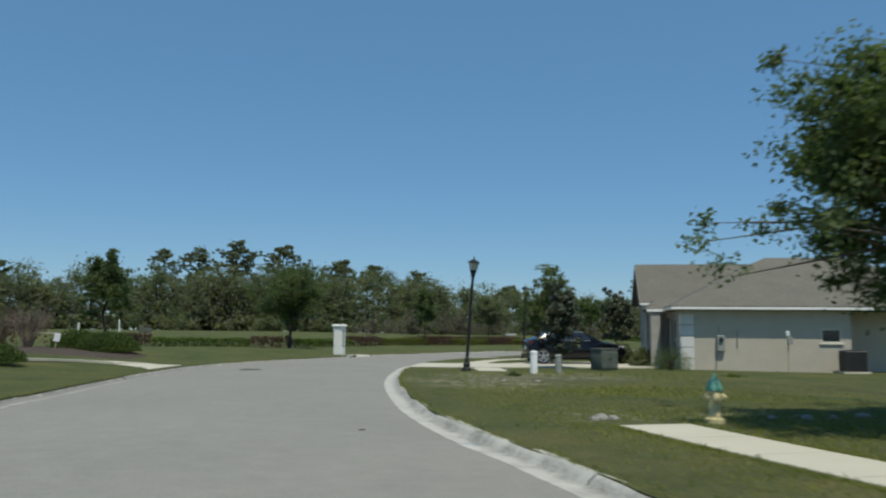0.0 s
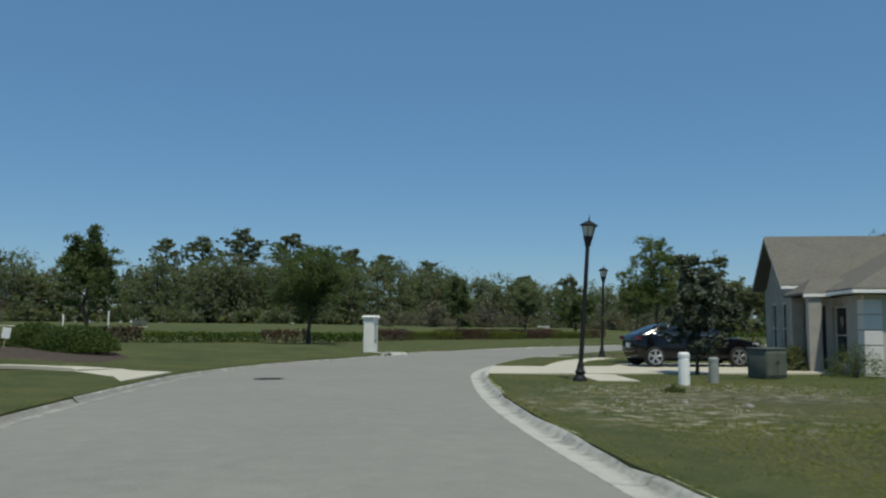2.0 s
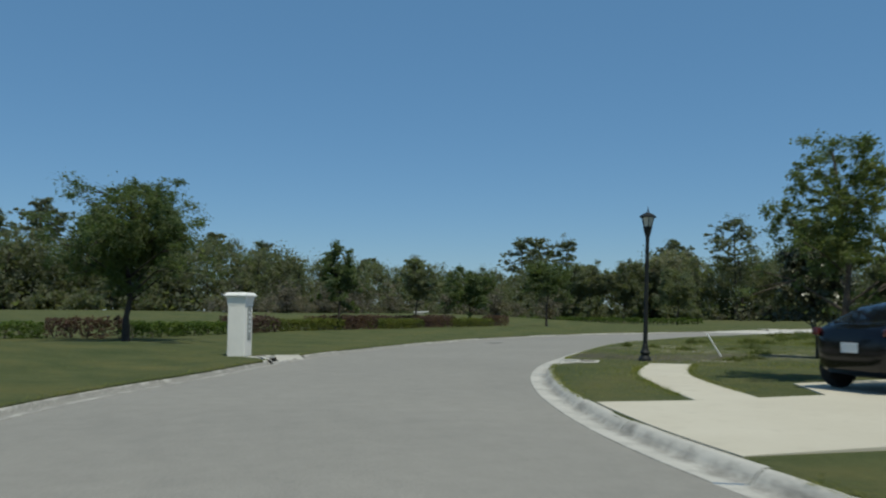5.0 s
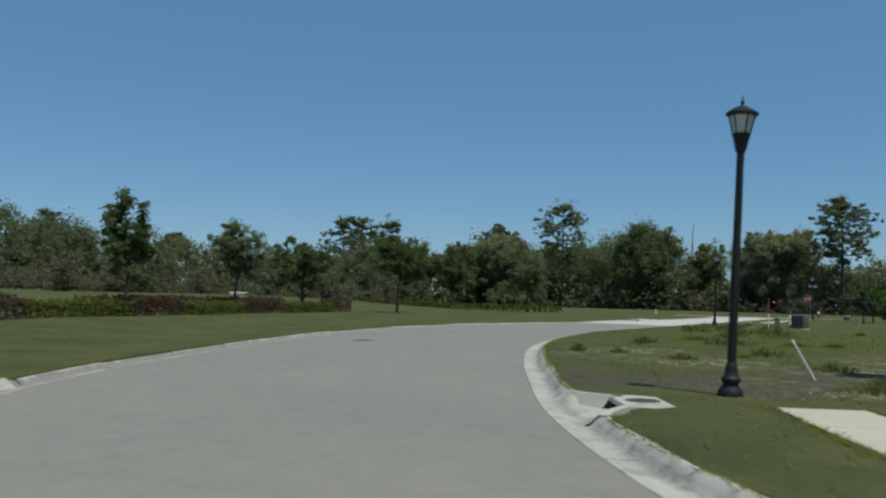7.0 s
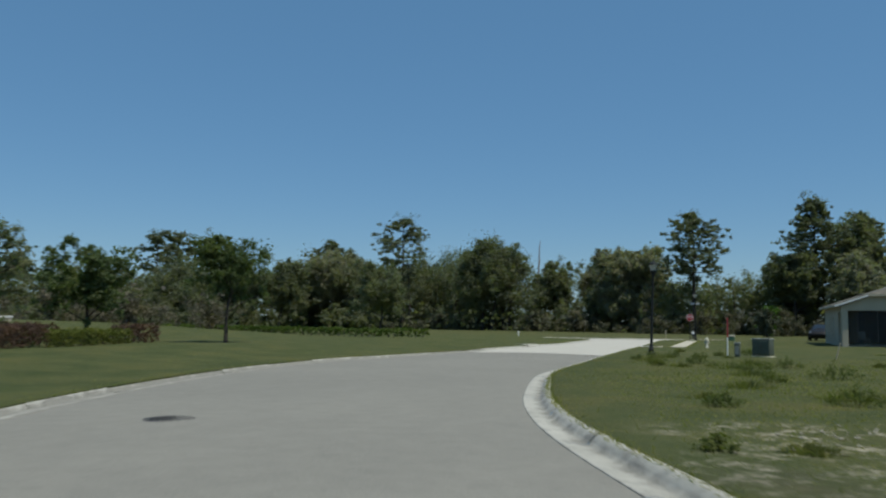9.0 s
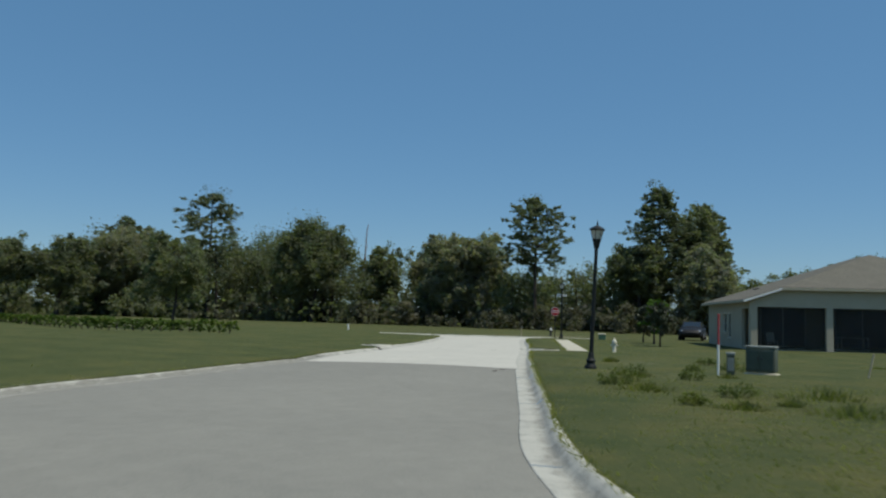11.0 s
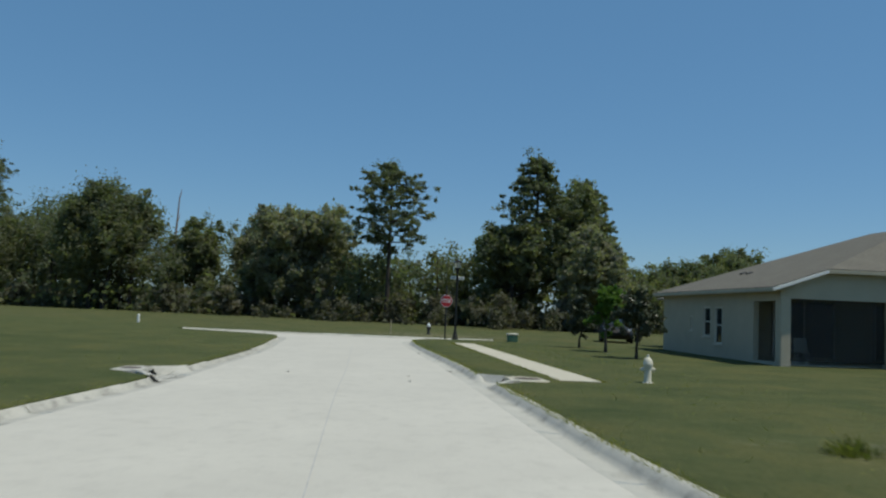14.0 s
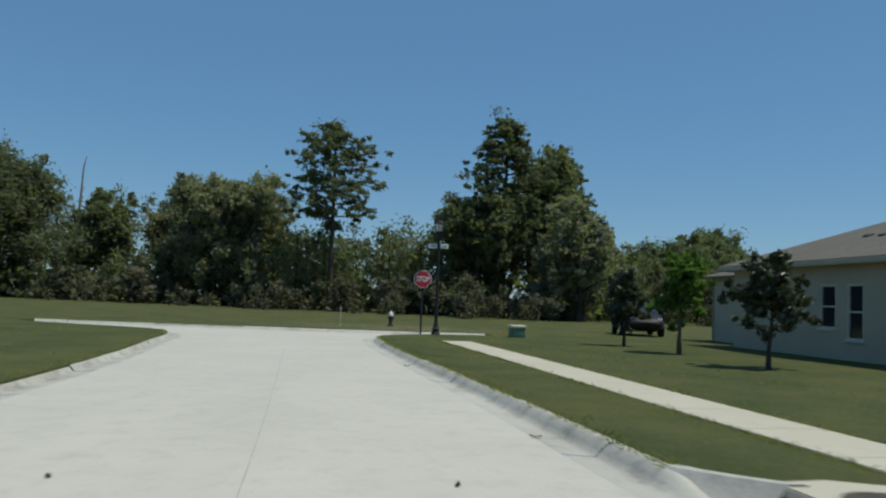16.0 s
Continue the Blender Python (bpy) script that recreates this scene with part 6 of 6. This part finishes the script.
        tr2 = [(-1.45, s * 0.812, 1.055), (-0.6, s * 0.845, 1.04), (0.2, s * 0.85, 1.035), (0.85, s * 0.825, 1.03)]
        part_raw("window_trim", raw_mesh("window_trim", *tube_arrays(tr2, [0.010] * 4, 6), M_CHROME, True), t, "bright window trim")
        for x in (-0.95, 0.1):
            hd = part("door_handle", box_bm((0.2, 0.035, 0.035), (x, s * 0.925, 0.86), 0.012), M_CHROME, t, "chrome door handle")
        part("mirror", box_bm((0.12, 0.2, 0.13), (0.72, s * 0.97, 1.02), 0.035, 0, None, 2), paint, t, "door mirror")
        part("headlight", box_bm((0.34, 0.16, 0.12), (2.12, s * 0.68, 0.68), 0.04, -s * 22, None, 2), M_LENS, t, "clear headlight")
        part("tail_light", box_bm((0.22, 0.12, 0.13), (-1.98, s * 0.73, 0.88), 0.03, s * 18, None, 2), M_REDLENS, t, "red tail light")
    pane("windscreen", [(1.2, -0.66, 1.03), (1.2, 0.66, 1.03), (0.42, 0.55, 1.42), (0.42, -0.55, 1.42)], M_GLASS, "dark windscreen")
    pane("rear_window", [(-1.76, 0.62, 1.10), (-1.76, -0.62, 1.10), (-1.08, -0.56, 1.385), (-1.08, 0.56, 1.385)], M_GLASS, "dark rear window")
    for x in (-1.46, 1.46):
        for s in (1, -1):
            wh = part("wheel", lathe_bm([(0.0, -0.10), (0.23, -0.10), (0.235, 0.10), (0.0, 0.08)], 28), M_RUBBER, t, "alloy wheel")
            wh.matrix_local = pose(x, s * 0.83, 0.335, -90 * s, 0, 0)
            part("tyre", lathe_bm([(0.245, -0.11), (0.315, -0.11), (0.335, -0.08), (0.335, 0.08), (0.315, 0.112), (0.25, 0.115), (0.245, 0.10)], 32, close=False), M_RUBBER, wh, "black tyre")
            part("rim", lathe_bm([(0.25, 0.105), (0.25, 0.118), (0.225, 0.116), (0.218, 0.095)], 32, close=False), M_ALLOY, wh, "bright rim")
            for k in range(5):
                for off in (-9, 9):
                    sp = part("spoke", box_bm((0.036, 0.175, 0.02), (0, 0.13, 0.098), 0.005), M_ALLOY, wh, "", False)
                    sp.matrix_local = pose(0, 0, 0, 0, 0, 72 * k + off)
            part("hub", lathe_bm([(0.06, 0.095), (0.055, 0.122), (0.0, 0.125)], 14), M_ALLOY, wh)
    # one dark strip: the grille, with the bumper's shadow in its colour
    part("bumper_shadow_grille", box_bm((0.03, 0.8, 0.12), (2.40, 0, 0.44), 0.02), M_RUBBER, t, "dark strip for the grille and the bumper's shadow")
    part("rear_plate", box_bm((0.02, 0.34, 0.16), (-2.06, 0, 0.62), 0.004), M_SIGNW, t, "plain pale plate", False)
    return t


sedan((11.18, 24.95, LAWN + 0.035), -3.6, M_PAINT, "glossy black four-door saloon parked on the driveway")
M_NAVY = simple("dark_blue_paint", (0.010, 0.010, 0.012), 0.55, 0, 0.1, 2, 0.3)
sedan((86.6, 62.9, LAWN), 188, M_NAVY, "dark car parked on grass behind young trees")


def shrub(name, label, at, r, hgt, leafmat, seed, leaf=0.05, n=1400, twig=False, flat=0.75, category="shrub"):
    rng = np.random.default_rng(seed)
    t = hold(name, pose(*at), label, category)
    stems = []
    for _ in range(16 if not twig else 60):
        w, q = rng.uniform(0, 6.28), rng.uniform(0.2, 0.95) * r
        e = (q * math.cos(w), q * math.sin(w), hgt * rng.uniform(0.55, 1.0))
        m = (e[0] * 0.35, e[1] * 0.35, e[2] * 0.5)
        stems.append(tube_arrays([(e[0] * 0.1, e[1] * 0.1, -0.06), m, e], [0.016, 0.011, 0.004], 4))
        if twig:
            for _ in range(3):
                e2 = np.array(e) + rng.normal(0, 0.2 * r, 3)
                stems.append(tube_arrays([m, e2], [0.007, 0.003], 3))
    part_raw("branchwork", raw_mesh("branchwork", *join_arrays(stems), M_TWIG if twig else M_BARKD), t, "bare grey twigs" if twig else "", "stuff")
    if n:
        d = rng.normal(0, 1, (n, 3))
        d /= np.linalg.norm(d, axis=1)[:, None]
        d[:, 2] = np.abs(d[:, 2])
        rr = rng.uniform(0.55, 1.05, (n, 1))
        p = d * rr * np.array([r, r, hgt])
        p[:, 2] = np.maximum(p[:, 2], 0.04)
        part_raw("foliage", raw_mesh("foliage", *leaf_cloud(rng, p, 0.05, 4, leaf, 0, flat), leafmat), t)
    return t


shrub("shrub", "dense clipped dark green shrub in a mulched bed", (-8.9, 27.2, lay(-8.9, 27.2) + 0.04), 1.3, 0.85, F_SHRUB, 91, 0.032, 5200)
shrub("shrub", "dense clipped dark green shrub in a mulched bed", (-10.3, 28.0, lay(-10.3, 28) + 0.04), 1.1, 0.8, F_SHRUB, 92, 0.032, 4200)
shrub("shrub", "low clipped green shrub beside the path", (-10.7, 16.7, lay(-10.7, 16.7)), 1.3, 0.62, F_SHRUB, 93, 0.032, 4600)
shrub("dry_shrub", "leafless grey-brown shrub in the mulch", (-12.2, 27.6, lay(-12.2, 27.6)), 1.2, 1.9, F_RED, 94, 0.05, 120, True)
shrub("dry_shrub", "leafless grey-brown shrub in the mulch", (-13.6, 28.6, lay(-13.6, 28.6)), 1.1, 1.6, F_RED, 95, 0.05, 160, True)
shrub("shrub", "pale straggly shrub at the house corner", (13.0, 18.8, lay(13, 18.8) - 0.02), 0.85, 0.95, F_FEATHER, 97, 0.022, 900)
shrub("shrub", "dark shrub beside the house entry", (13.3, 22.0, lay(13.3, 22) - 0.02), 0.5, 0.8, F_OAK, 98, 0.05, 700)
shrub("shrub", "dark shrub beside the house front", (13.7, 25.0, lay(13.7, 25) - 0.02), 0.6, 1.0, F_OAK, 99, 0.05, 800)
def tall_tuft(x, y, r, h, seed):
    """A clump of long arching grass blades."""
    rng = np.random.default_rng(seed)
    n = 170
    a, q = rng.uniform(0, 6.28, n), rng.random(n) ** 0.7 * r
    base = np.stack([q * np.cos(a), q * np.sin(a)], 1)
    hh = 0.7 * h * rng.uniform(0.35, 1.1, n) * (1.1 - 0.5 * q / r)
    out = base * 0.35 + rng.normal(0, 0.25 * h, (n, 2))
    w = np.stack([np.cos(a + 1.6), np.sin(a + 1.6)], 1) * 0.012
    z0 = np.full(n, -0.03)
    v = np.stack([np.c_[base - w, z0], np.c_[base + w, z0], np.c_[base + out * 0.45 + w * 0.8, hh * 0.7], np.c_[base + out * 0.45 - w * 0.8, hh * 0.7], np.c_[base + out + w * 0.2, hh], np.c_[base + out - w * 0.2, hh]], 1).reshape(-1, 3)
    k = np.arange(n)[:, None] * 6
    f = np.concatenate([k + [0, 1, 2, 3], k + [3, 2, 4, 5]])
    ob = new("grass_tuft", raw_mesh("grass_tuft", v, f, F_WEED))
    ob.matrix_world = pose(x, y, lay(x, y))
    return tagged(ob, "tall tuft of uncut grass in the empty lot", "grass tuft", "grass tufts")


TUFTS = [(45.6, 56.4, 0.3, 0.30), (35.3, 52.4, 0.6, 0.26), (36.7, 53.2, 0.6, 0.24), (36.0, 49.3, 0.8, 0.36), (24.8, 42.9, 0.7, 0.30), (20.2, 38.9, 0.7, 0.34), (39.2, 53.7, 0.5, 0.24), (33.2, 48.6, 0.7, 0.32), (30.5, 47.0, 0.7, 0.30), (26.2, 45.4, 0.6, 0.26), (17.3, 35.6, 0.5, 0.32)]
lot = random.Random(41)
for _ in range(46):
    u = lot.random()
    k = int(u * (len(CENTRE) - 30)) + 12
    d = CENTRE[k + 1] - CENTRE[k - 1]
    d /= np.linalg.norm(d)
    off = lot.uniform(5.2, 16.0)
    x, y = CENTRE[k] + np.array([d[1], -d[0]]) * off
    if 26.5 < y < 54.5 and x > 12.5 or 3.5 < y < 16.0:
        TUFTS.append((x, y, lot.uniform(0.2, 0.55), lot.uniform(0.12, 0.26)))
for k, (x, y, r, h) in enumerate(TUFTS):
    tall_tuft(x, y, r, h, 130 + k)


def weed_clump(x, y, r, seed):
    """A loose leafy weed, its stalks leaning out of one root."""
    rng = np.random.default_rng(seed)
    r = 0.62 * r
    n = int(16 + 22 * r)
    a, q = rng.uniform(0, 6.28, n), rng.random(n) ** 0.6 * r
    h = (0.08 + 0.55 * r * rng.uniform(0.35, 1.0, n)) * (1.15 - 0.75 * q / r)
    tips = np.c_[q * np.cos(a), q * np.sin(a), h]
    host = hold("weed_clump", pose(x, y, lay(x, y)), "lush green leafy weed clump in the empty lot", "weed", "weeds")
    stems = [tube_arrays([(0.4 * p[0], 0.4 * p[1], -0.06), (0.75 * p[0], 0.75 * p[1], 0.6 * p[2]), tuple(p)], [0.006, 0.005, 0.002], 3) for p in tips]
    part_raw("branchwork", raw_mesh("branchwork", *join_arrays(stems), F_WEED), host, "", "stuff")
    part_raw("foliage", raw_mesh("foliage", *leaf_cloud(rng, np.concatenate([tips, tips * (0.9, 0.9, 0.55)]), 0.09, 11, 0.024, 0.0, 0.7), F_LUSH), host)


for k, (x, y, r) in enumerate(((40.1, 54.0, 0.6), (37.8, 53.7, 0.75), (42.4, 53.1, 0.45), (36.0, 53.2, 0.6), (43.9, 52.2, 0.8), (31.9, 47.4, 0.9), (30.5, 44.9, 1.0), (23.3, 42.4, 0.8), (34.6, 47.5, 0.8), (21.6, 43.9, 0.5), (38.9, 52.3, 0.6), (35.0, 50.6, 0.7), (33.0, 51.0, 0.45), (46.6, 53.6, 0.6), (28.2, 45.6, 0.6), (16.9, 41.9, 0.35))):
    weed_clump(x, y, r, 260 + k)


def low_wall(x0, y0, x1, y1, top, label):
    """A low plastered wall with a pale coping."""
    ln, turn = math.hypot(x1 - x0, y1 - y0), math.degrees(math.atan2(y1 - y0, x1 - x0))
    mx, my = (x0 + x1) / 2, (y0 + y1) / 2
    z = lay(mx, my)
    t = hold("low_wall", pose(mx, my, z, 0, 0, turn), label, "wall", "low walls")
    part("panel", box_bm((ln, 0.22, top - z - 0.1 + 0.15), (0, 0, -0.15), 0.01), M_WALL2, t, "grey plastered panel", False)
    part("coping", box_bm((ln + 0.12, 0.34, 0.14), (0, 0, top - z - 0.14), 0.02), M_TRIM, t, "pale coping", False)
    for sx in (-1, 1):
        part("pier", box_bm((0.3, 0.3, top - z - 0.1), (sx * (ln / 2 - 0.15), 0, -0.1), 0.012), M_WALL2, t, "", False)
    return t


low_wall(26.4, 88.8, 27.6, 88.4, 1.5, "low white-topped wall half hidden by scrub across the park")
slab("footpath_far", [(-19.5, 55.6), (-17.2, 55.4), (-15.2, 55.8), (-13.4, 57.2)], 0.9, "pale concrete path far across the park", rise=0.03)


def sign_tag():
    t = hold("garden_sign", pose(-10.9, 26.6, lay(-10.9, 26.6), 0, 8, 20), "small white tag sign on a stake in the bed", "sign")
    part("plate", box_bm((0.24, 0.015, 0.34), (0, 0, 0.35), 0.004), M_SIGNW, t, "", False)
    part("stake", box_bm((0.03, 0.02, 0.45), (0, 0.02, -0.06)), M_WOODST, t, "", False)


sign_tag()


def boulder(at, r, seed, mat, label, squash=0.7):
    bm = bmesh.new()
    bmesh.ops.create_icosphere(bm, subdivisions=3, radius=r)
    for v in bm.verts:
        n = noise.noise(v.co * 2.2 / r + Vector((seed, 0, 0))) * 0.35 + noise.noise(v.co * 6 / r + Vector((0, seed, 0))) * 0.12
        v.co *= 1 + n
        v.co.z *= squash
    me = bpy.data.meshes.new("rock")
    for f in bm.faces:
        f.smooth = True
    bm.to_mesh(me)
    bm.free()
    me.materials.append(mat)
    ob = new("rock", me)
    ob.matrix_world = pose(*at)
    return tagged(ob, label, "rock", "loose rocks")


for k, (x, y, r) in enumerate(((3.0, 1.36, 0.12), (3.18, 1.32, 0.09), (2.86, 1.3, 0.07), (5.8, 1.15, 0.07), (6.4, 1.1, 0.09), (6.9, 1.15, 0.06), (7.5, 1.2, 0.1), (4.5, 12.2, 0.06), (5.2, 11.3, 0.08), (6.0, 15.9, 0.07))):
    boulder((x, y, lay(x, y) + 0.01), r, k * 3.1, M_ROCK, "pale lump of broken limestone in the grass")


def patio_chair(at, turn):
    t = hold("patio_chair", pose(*at, 0, 0, turn), "white moulded chair on the shaded patio", "chair")
    part("seat", box_bm((0.46, 0.46, 0.04), (0, 0, 0.4), 0.015), M_PVC, t)
    b = part("backrest", box_bm((0.46, 0.035, 0.5), (0, 0, 0), 0.015), M_PVC, t)
    b.matrix_local = pose(0, 0.22, 0.42, -10)
    for sx in (-1, 1):
        for sy in (-1, 1):
            part("leg", lathe_bm([(0.022, 0), (0.018, 0.41)], 8, (sx * 0.19, sy * 0.19, 0)), M_PVC, t)


def patio_table(at, turn):
    t = hold("patio_table", pose(*at, 0, 0, turn), "pale table on the shaded patio", "table")
    part("tabletop", box_bm((1.5, 0.8, 0.05), (0, 0, 0.7), 0.015), M_PVC, t)
    for sx in (-1, 1):
        for sy in (-1, 1):
            part("leg", box_bm((0.05, 0.05, 0.71), (sx * 0.68, sy * 0.33, 0), 0.006), M_PVC, t)


PF = 0.19 - 0.05
patio_chair((68.4, 54.5, PF), 70)
patio_table((70.2, 50.6, PF), 110)


def ac_unit():
    t = hold("air_conditioner", pose(19.2, 16.55, LAWN - 0.02, 0, 0, -19), "dark grey air-conditioning unit beside the house wall", "air conditioner")
    part("pad", box_bm((0.95, 0.95, 0.12), (0, 0, -0.06), 0.01), M_WALK, t, "", False)
    part("case", box_bm((0.78, 0.78, 0.78), (0, 0, 0.06), 0.03), M_IRON, t, "dark louvred case", False)
    for k in range(9):
        part("louvre", box_bm((0.7, 0.015, 0.04), (0, -0.395, 0.13 + 0.075 * k), 0.004), M_RUBBER, t, "", False)
    part("fan_grille", lathe_bm([(0.3, 0.84), (0.3, 0.86), (0.0, 0.87)], 20), M_RUBBER, t)


ac_unit()


def wall_post():
    t = hold("service_post", pose(17.1, 17.4, LAWN - 0.02, 0, 0, -19), "thin white service post with small grey boxes by the house", "post")
    part("post", box_bm((0.05, 0.05, 1.45), (0, 0, -0.05), 0.006), M_WOODST, t, "", False)
    part("box", box_bm((0.2, 0.1, 0.28), (0.04, -0.07, 1.05), 0.015), M_UTILG, t, "grey cable box", False)
    part("box", box_bm((0.14, 0.09, 0.18), (-0.03, -0.07, 1.36), 0.012), M_SIGNW, t, "white cable box", False)


wall_post()

# a long joint down the concrete street
JOINT = curve_through([(40.3, 60.4), (48.3, 63.75), (53, 65.65), (57.7, 67.6), (66, 71.1)], 1.0)
jv = [(*p, 0.0145) for a, b in zip(beside(JOINT, -0.007), beside(JOINT, 0.007)) for p in (a, b)]
tagged(new("trim_joint", raw_mesh("trim_joint", jv, [(2 * i, 2 * i + 1, 2 * i + 3, 2 * i + 2) for i in range(len(JOINT) - 1)], M_JOINT)), "dark joint down the concrete street", "joint", kind="structure")


# ---- grass ----
def grass_blades():
    rng = np.random.default_rng(77)
    P = []
    for line, side, n, reach in ((np.concatenate([RIGHT_A, RIGHT_B[1:]]), 1, 48000, 6.0), (np.concatenate([LEFT_A, LEFT_B[1:]]), -1, 15000, 4.0)):
        s = np.r_[0, np.cumsum(np.linalg.norm(np.diff(line, axis=0), axis=1))]
        u = rng.uniform(25, s[-1] - 1, n)
        edge = rng.random(n) < 0.85
        off = np.where(edge, rng.exponential(0.07, n), rng.uniform(0, 1, n) ** 1.5 * reach) + (KERB_R - 0.04 if side > 0 else KERB_W - 0.08)
        at = lambda w: np.stack([np.interp(w, s, line[:, 0]), np.interp(w, s, line[:, 1])], 1)
        c, d = at(u), at(u + 0.05) - at(u - 0.05)
        d /= np.linalg.norm(d, axis=1)[:, None]
        P.append(c + np.stack([d[:, 1], -d[:, 0]], 1) * (off * side)[:, None])
    line = RIGHT_A
    s = np.r_[0, np.cumsum(np.linalg.norm(np.diff(line, axis=0), axis=1))]
    n = 52000
    u = rng.uniform(30, s[-1] - 1, n)
    off = 0.6 + 10.5 * rng.random(n) ** 1.4
    c = np.stack([np.interp(u, s, line[:, 0]), np.interp(u, s, line[:, 1])], 1)
    d = np.stack([np.interp(u + 0.05, s, line[:, 0]), np.interp(u + 0.05, s, line[:, 1])], 1) - c
    d /= np.linalg.norm(d, axis=1)[:, None]
    P.append(c + np.stack([d[:, 1], -d[:, 0]], 1) * off[:, None])
    n = 26000
    P.append(np.stack([rng.uniform(1.26, 9.5, n), rng.uniform(-7.0, 9.0, n)], 1))
    for path, half in ((FOOT_J, 0.47), (curve_through([(3.45, 0.45), (3.65, -3), (4.1, -8)]), 0.63), (curve_through([(6.6, 24.95), (7.05, 25.9), (7.7, 27.25), (8.85, 29.35), (10.05, 30.9), (11.6, 32.6)]), 0.53)):
        q = even(path, 5000)
        P.append(q + (beside(q, 1.0) - q) * ((half + rng.exponential(0.04, 5000)) * rng.choice([-1, 1], 5000))[:, None])
    P = np.concatenate(P)

    def near(line, w):
        q = even(line, 160)
        d = np.full(len(P), 1e9)
        for x, y in q:
            d = np.minimum(d, (P[:, 0] - x) ** 2 + (P[:, 1] - y) ** 2)
        return d > w * w

    keep = near(curve_through([(3.45, 0.45), (3.65, -3), (4.1, -8), (5.0, -20)]), 0.62) & near(curve_through([(5.75, 18.0), (5.95, 19.3), (6.2, 20.9)]), 0.7) & near(curve_through([(6.6, 24.95), (7.05, 25.9), (7.7, 27.25), (8.85, 29.35), (10.05, 30.9), (11.6, 32.6)]), 0.52) & near(FOOT_J, 0.46)
    keep &= ~((P[:, 1] > 20.2) & (P[:, 1] < 25.9) & (P[:, 0] > 2.5) & (P[:, 0] < 16))
    keep &= near(np.array([(-5.7, 20.3), (-7.4, 22.2), (-9.0, 21.5), (-10.2, 19.8)]), 1.1)
    for x, y, _ in DRAINS:
        keep &= np.hypot(P[:, 0] - x, P[:, 1] - y) > 1.3
    P = P[keep]
    z = land(P) + 0.0
    n = len(P)
    h = rng.uniform(0.010, 0.034, n) * (1 + 1.2 * (rng.random(n) < 0.06))
    a = rng.uniform(0, 2 * math.pi, n)
    wv = np.stack([np.cos(a), np.sin(a)], 1) * (0.008 + 0.010 * rng.random(n))[:, None]
    ln = rng.normal(0, 0.05, (n, 2))
    v = np.stack([np.c_[P - wv, z - 0.02], np.c_[P + wv, z - 0.02], np.c_[P + wv * 0.3 + ln, z + h], np.c_[P - wv * 0.3 + ln, z + h]], 1).reshape(-1, 3)
    me = raw_mesh("grass_blades", v, np.arange(4 * n).reshape(-1, 4), F_GRASS)
    return tagged(new("grass_blades", me), "short grass blades along the kerbs and lawns", "grass", kind="stuff")



def chips():
    """Pale limestone chips strewn over the unkept lot."""
    rng = np.random.default_rng(77)
    spots = ((19.2, 41.4, 0.9), (16.8, 38.1, 1.0), (16.7, 33.7, 1.0), (13.5, 33.1, 0.6), (18.2, 34.4, 1.2), (3.4, 12.2, 1.6), (5.2, 14.6, 2.0), (4.2, 11.0, 1.4), (6.4, 12.8, 1.8), (7.2, 15.6, 1.2))
    out = []
    for x, y, r in spots:
        for _ in range(34):
            px, py = x + rng.normal(0, r * 0.6), y + rng.normal(0, r * 0.35)
            s = rng.uniform(0.010, 0.034)
            v = rng.normal(0, 1, (6, 3))
            v = np.array([(1, 0, 0), (0, 1, 0), (-1, 0, 0), (0, -1, 0), (0, 0, 0.7), (0, 0, -0.7)]) * s * rng.uniform(0.6, 1.3, (6, 1)) + np.array([px, py, lay(px, py) + 0.012])
            out.append((v, np.array([(0, 1, 4), (1, 2, 4), (2, 3, 4), (3, 0, 4), (1, 0, 5), (2, 1, 5), (3, 2, 5), (0, 3, 5)])))
    me = raw_mesh("limestone_chips", *join_arrays(out), M_SANDCHIP)
    return tagged(new("limestone_chips", me), "scattered pale limestone chips in the dry grass", "stones", kind="stuff")



def dead_leaf(x, y, z, s, turn):
    """A curled brown leaf blown onto the road."""
    bm = bmesh.new()
    n = 7
    up = [bm.verts.new((s * (k / 3 - 1), s * 0.42 * math.sin(math.pi * (k + 0.4) / 6.8), 0.012 + s * 0.22 * abs(k / 3 - 1))) for k in range(n)]
    lo = [bm.verts.new((s * (k / 3 - 1), -s * 0.36 * math.sin(math.pi * (k + 0.4) / 6.8), 0.006 + s * 0.20 * (k / 3 - 1) ** 2)) for k in range(n)]
    for k in range(n - 1):
        bm.faces.new((up[k], lo[k], lo[k + 1], up[k + 1]))
    r = bmesh.ops.extrude_face_region(bm, geom=list(bm.faces))
    bmesh.ops.translate(bm, vec=(0, 0, -0.006), verts=[v for v in r["geom"] if isinstance(v, bmesh.types.BMVert)])
    bmesh.ops.recalc_face_normals(bm, faces=bm.faces)
    me = bpy.data.meshes.new("dead_leaf")
    bm.to_mesh(me)
    bm.free()
    me.materials.append(M_LEAF)
    ob = new("dead_leaf", me)
    ob.matrix_world = pose(x, y, z, 0, 0, turn)
    return tagged(ob, "curled brown dead leaf lying on the road", "dead leaf", "dead leaves")


LITTER = ((-0.75, 1.1, 0.022, 0.05), (51.7, 63.65, 0.014, 0.05), (55.2, 63.85, 0.014, 0.06), (62.5, 67.1, 0.014, 0.07), (52.9, 64.1, 0.014, 0.05), (52.1, 66.6, 0.014, 0.045), (40.1, 57.75, 0.006, 0.07), (39.3, 57.6, 0.012, 0.08))
for k, (x, y, z, s) in enumerate(LITTER):
    dead_leaf(x, y, z, s, 47 * k)
chips()
grass_blades()
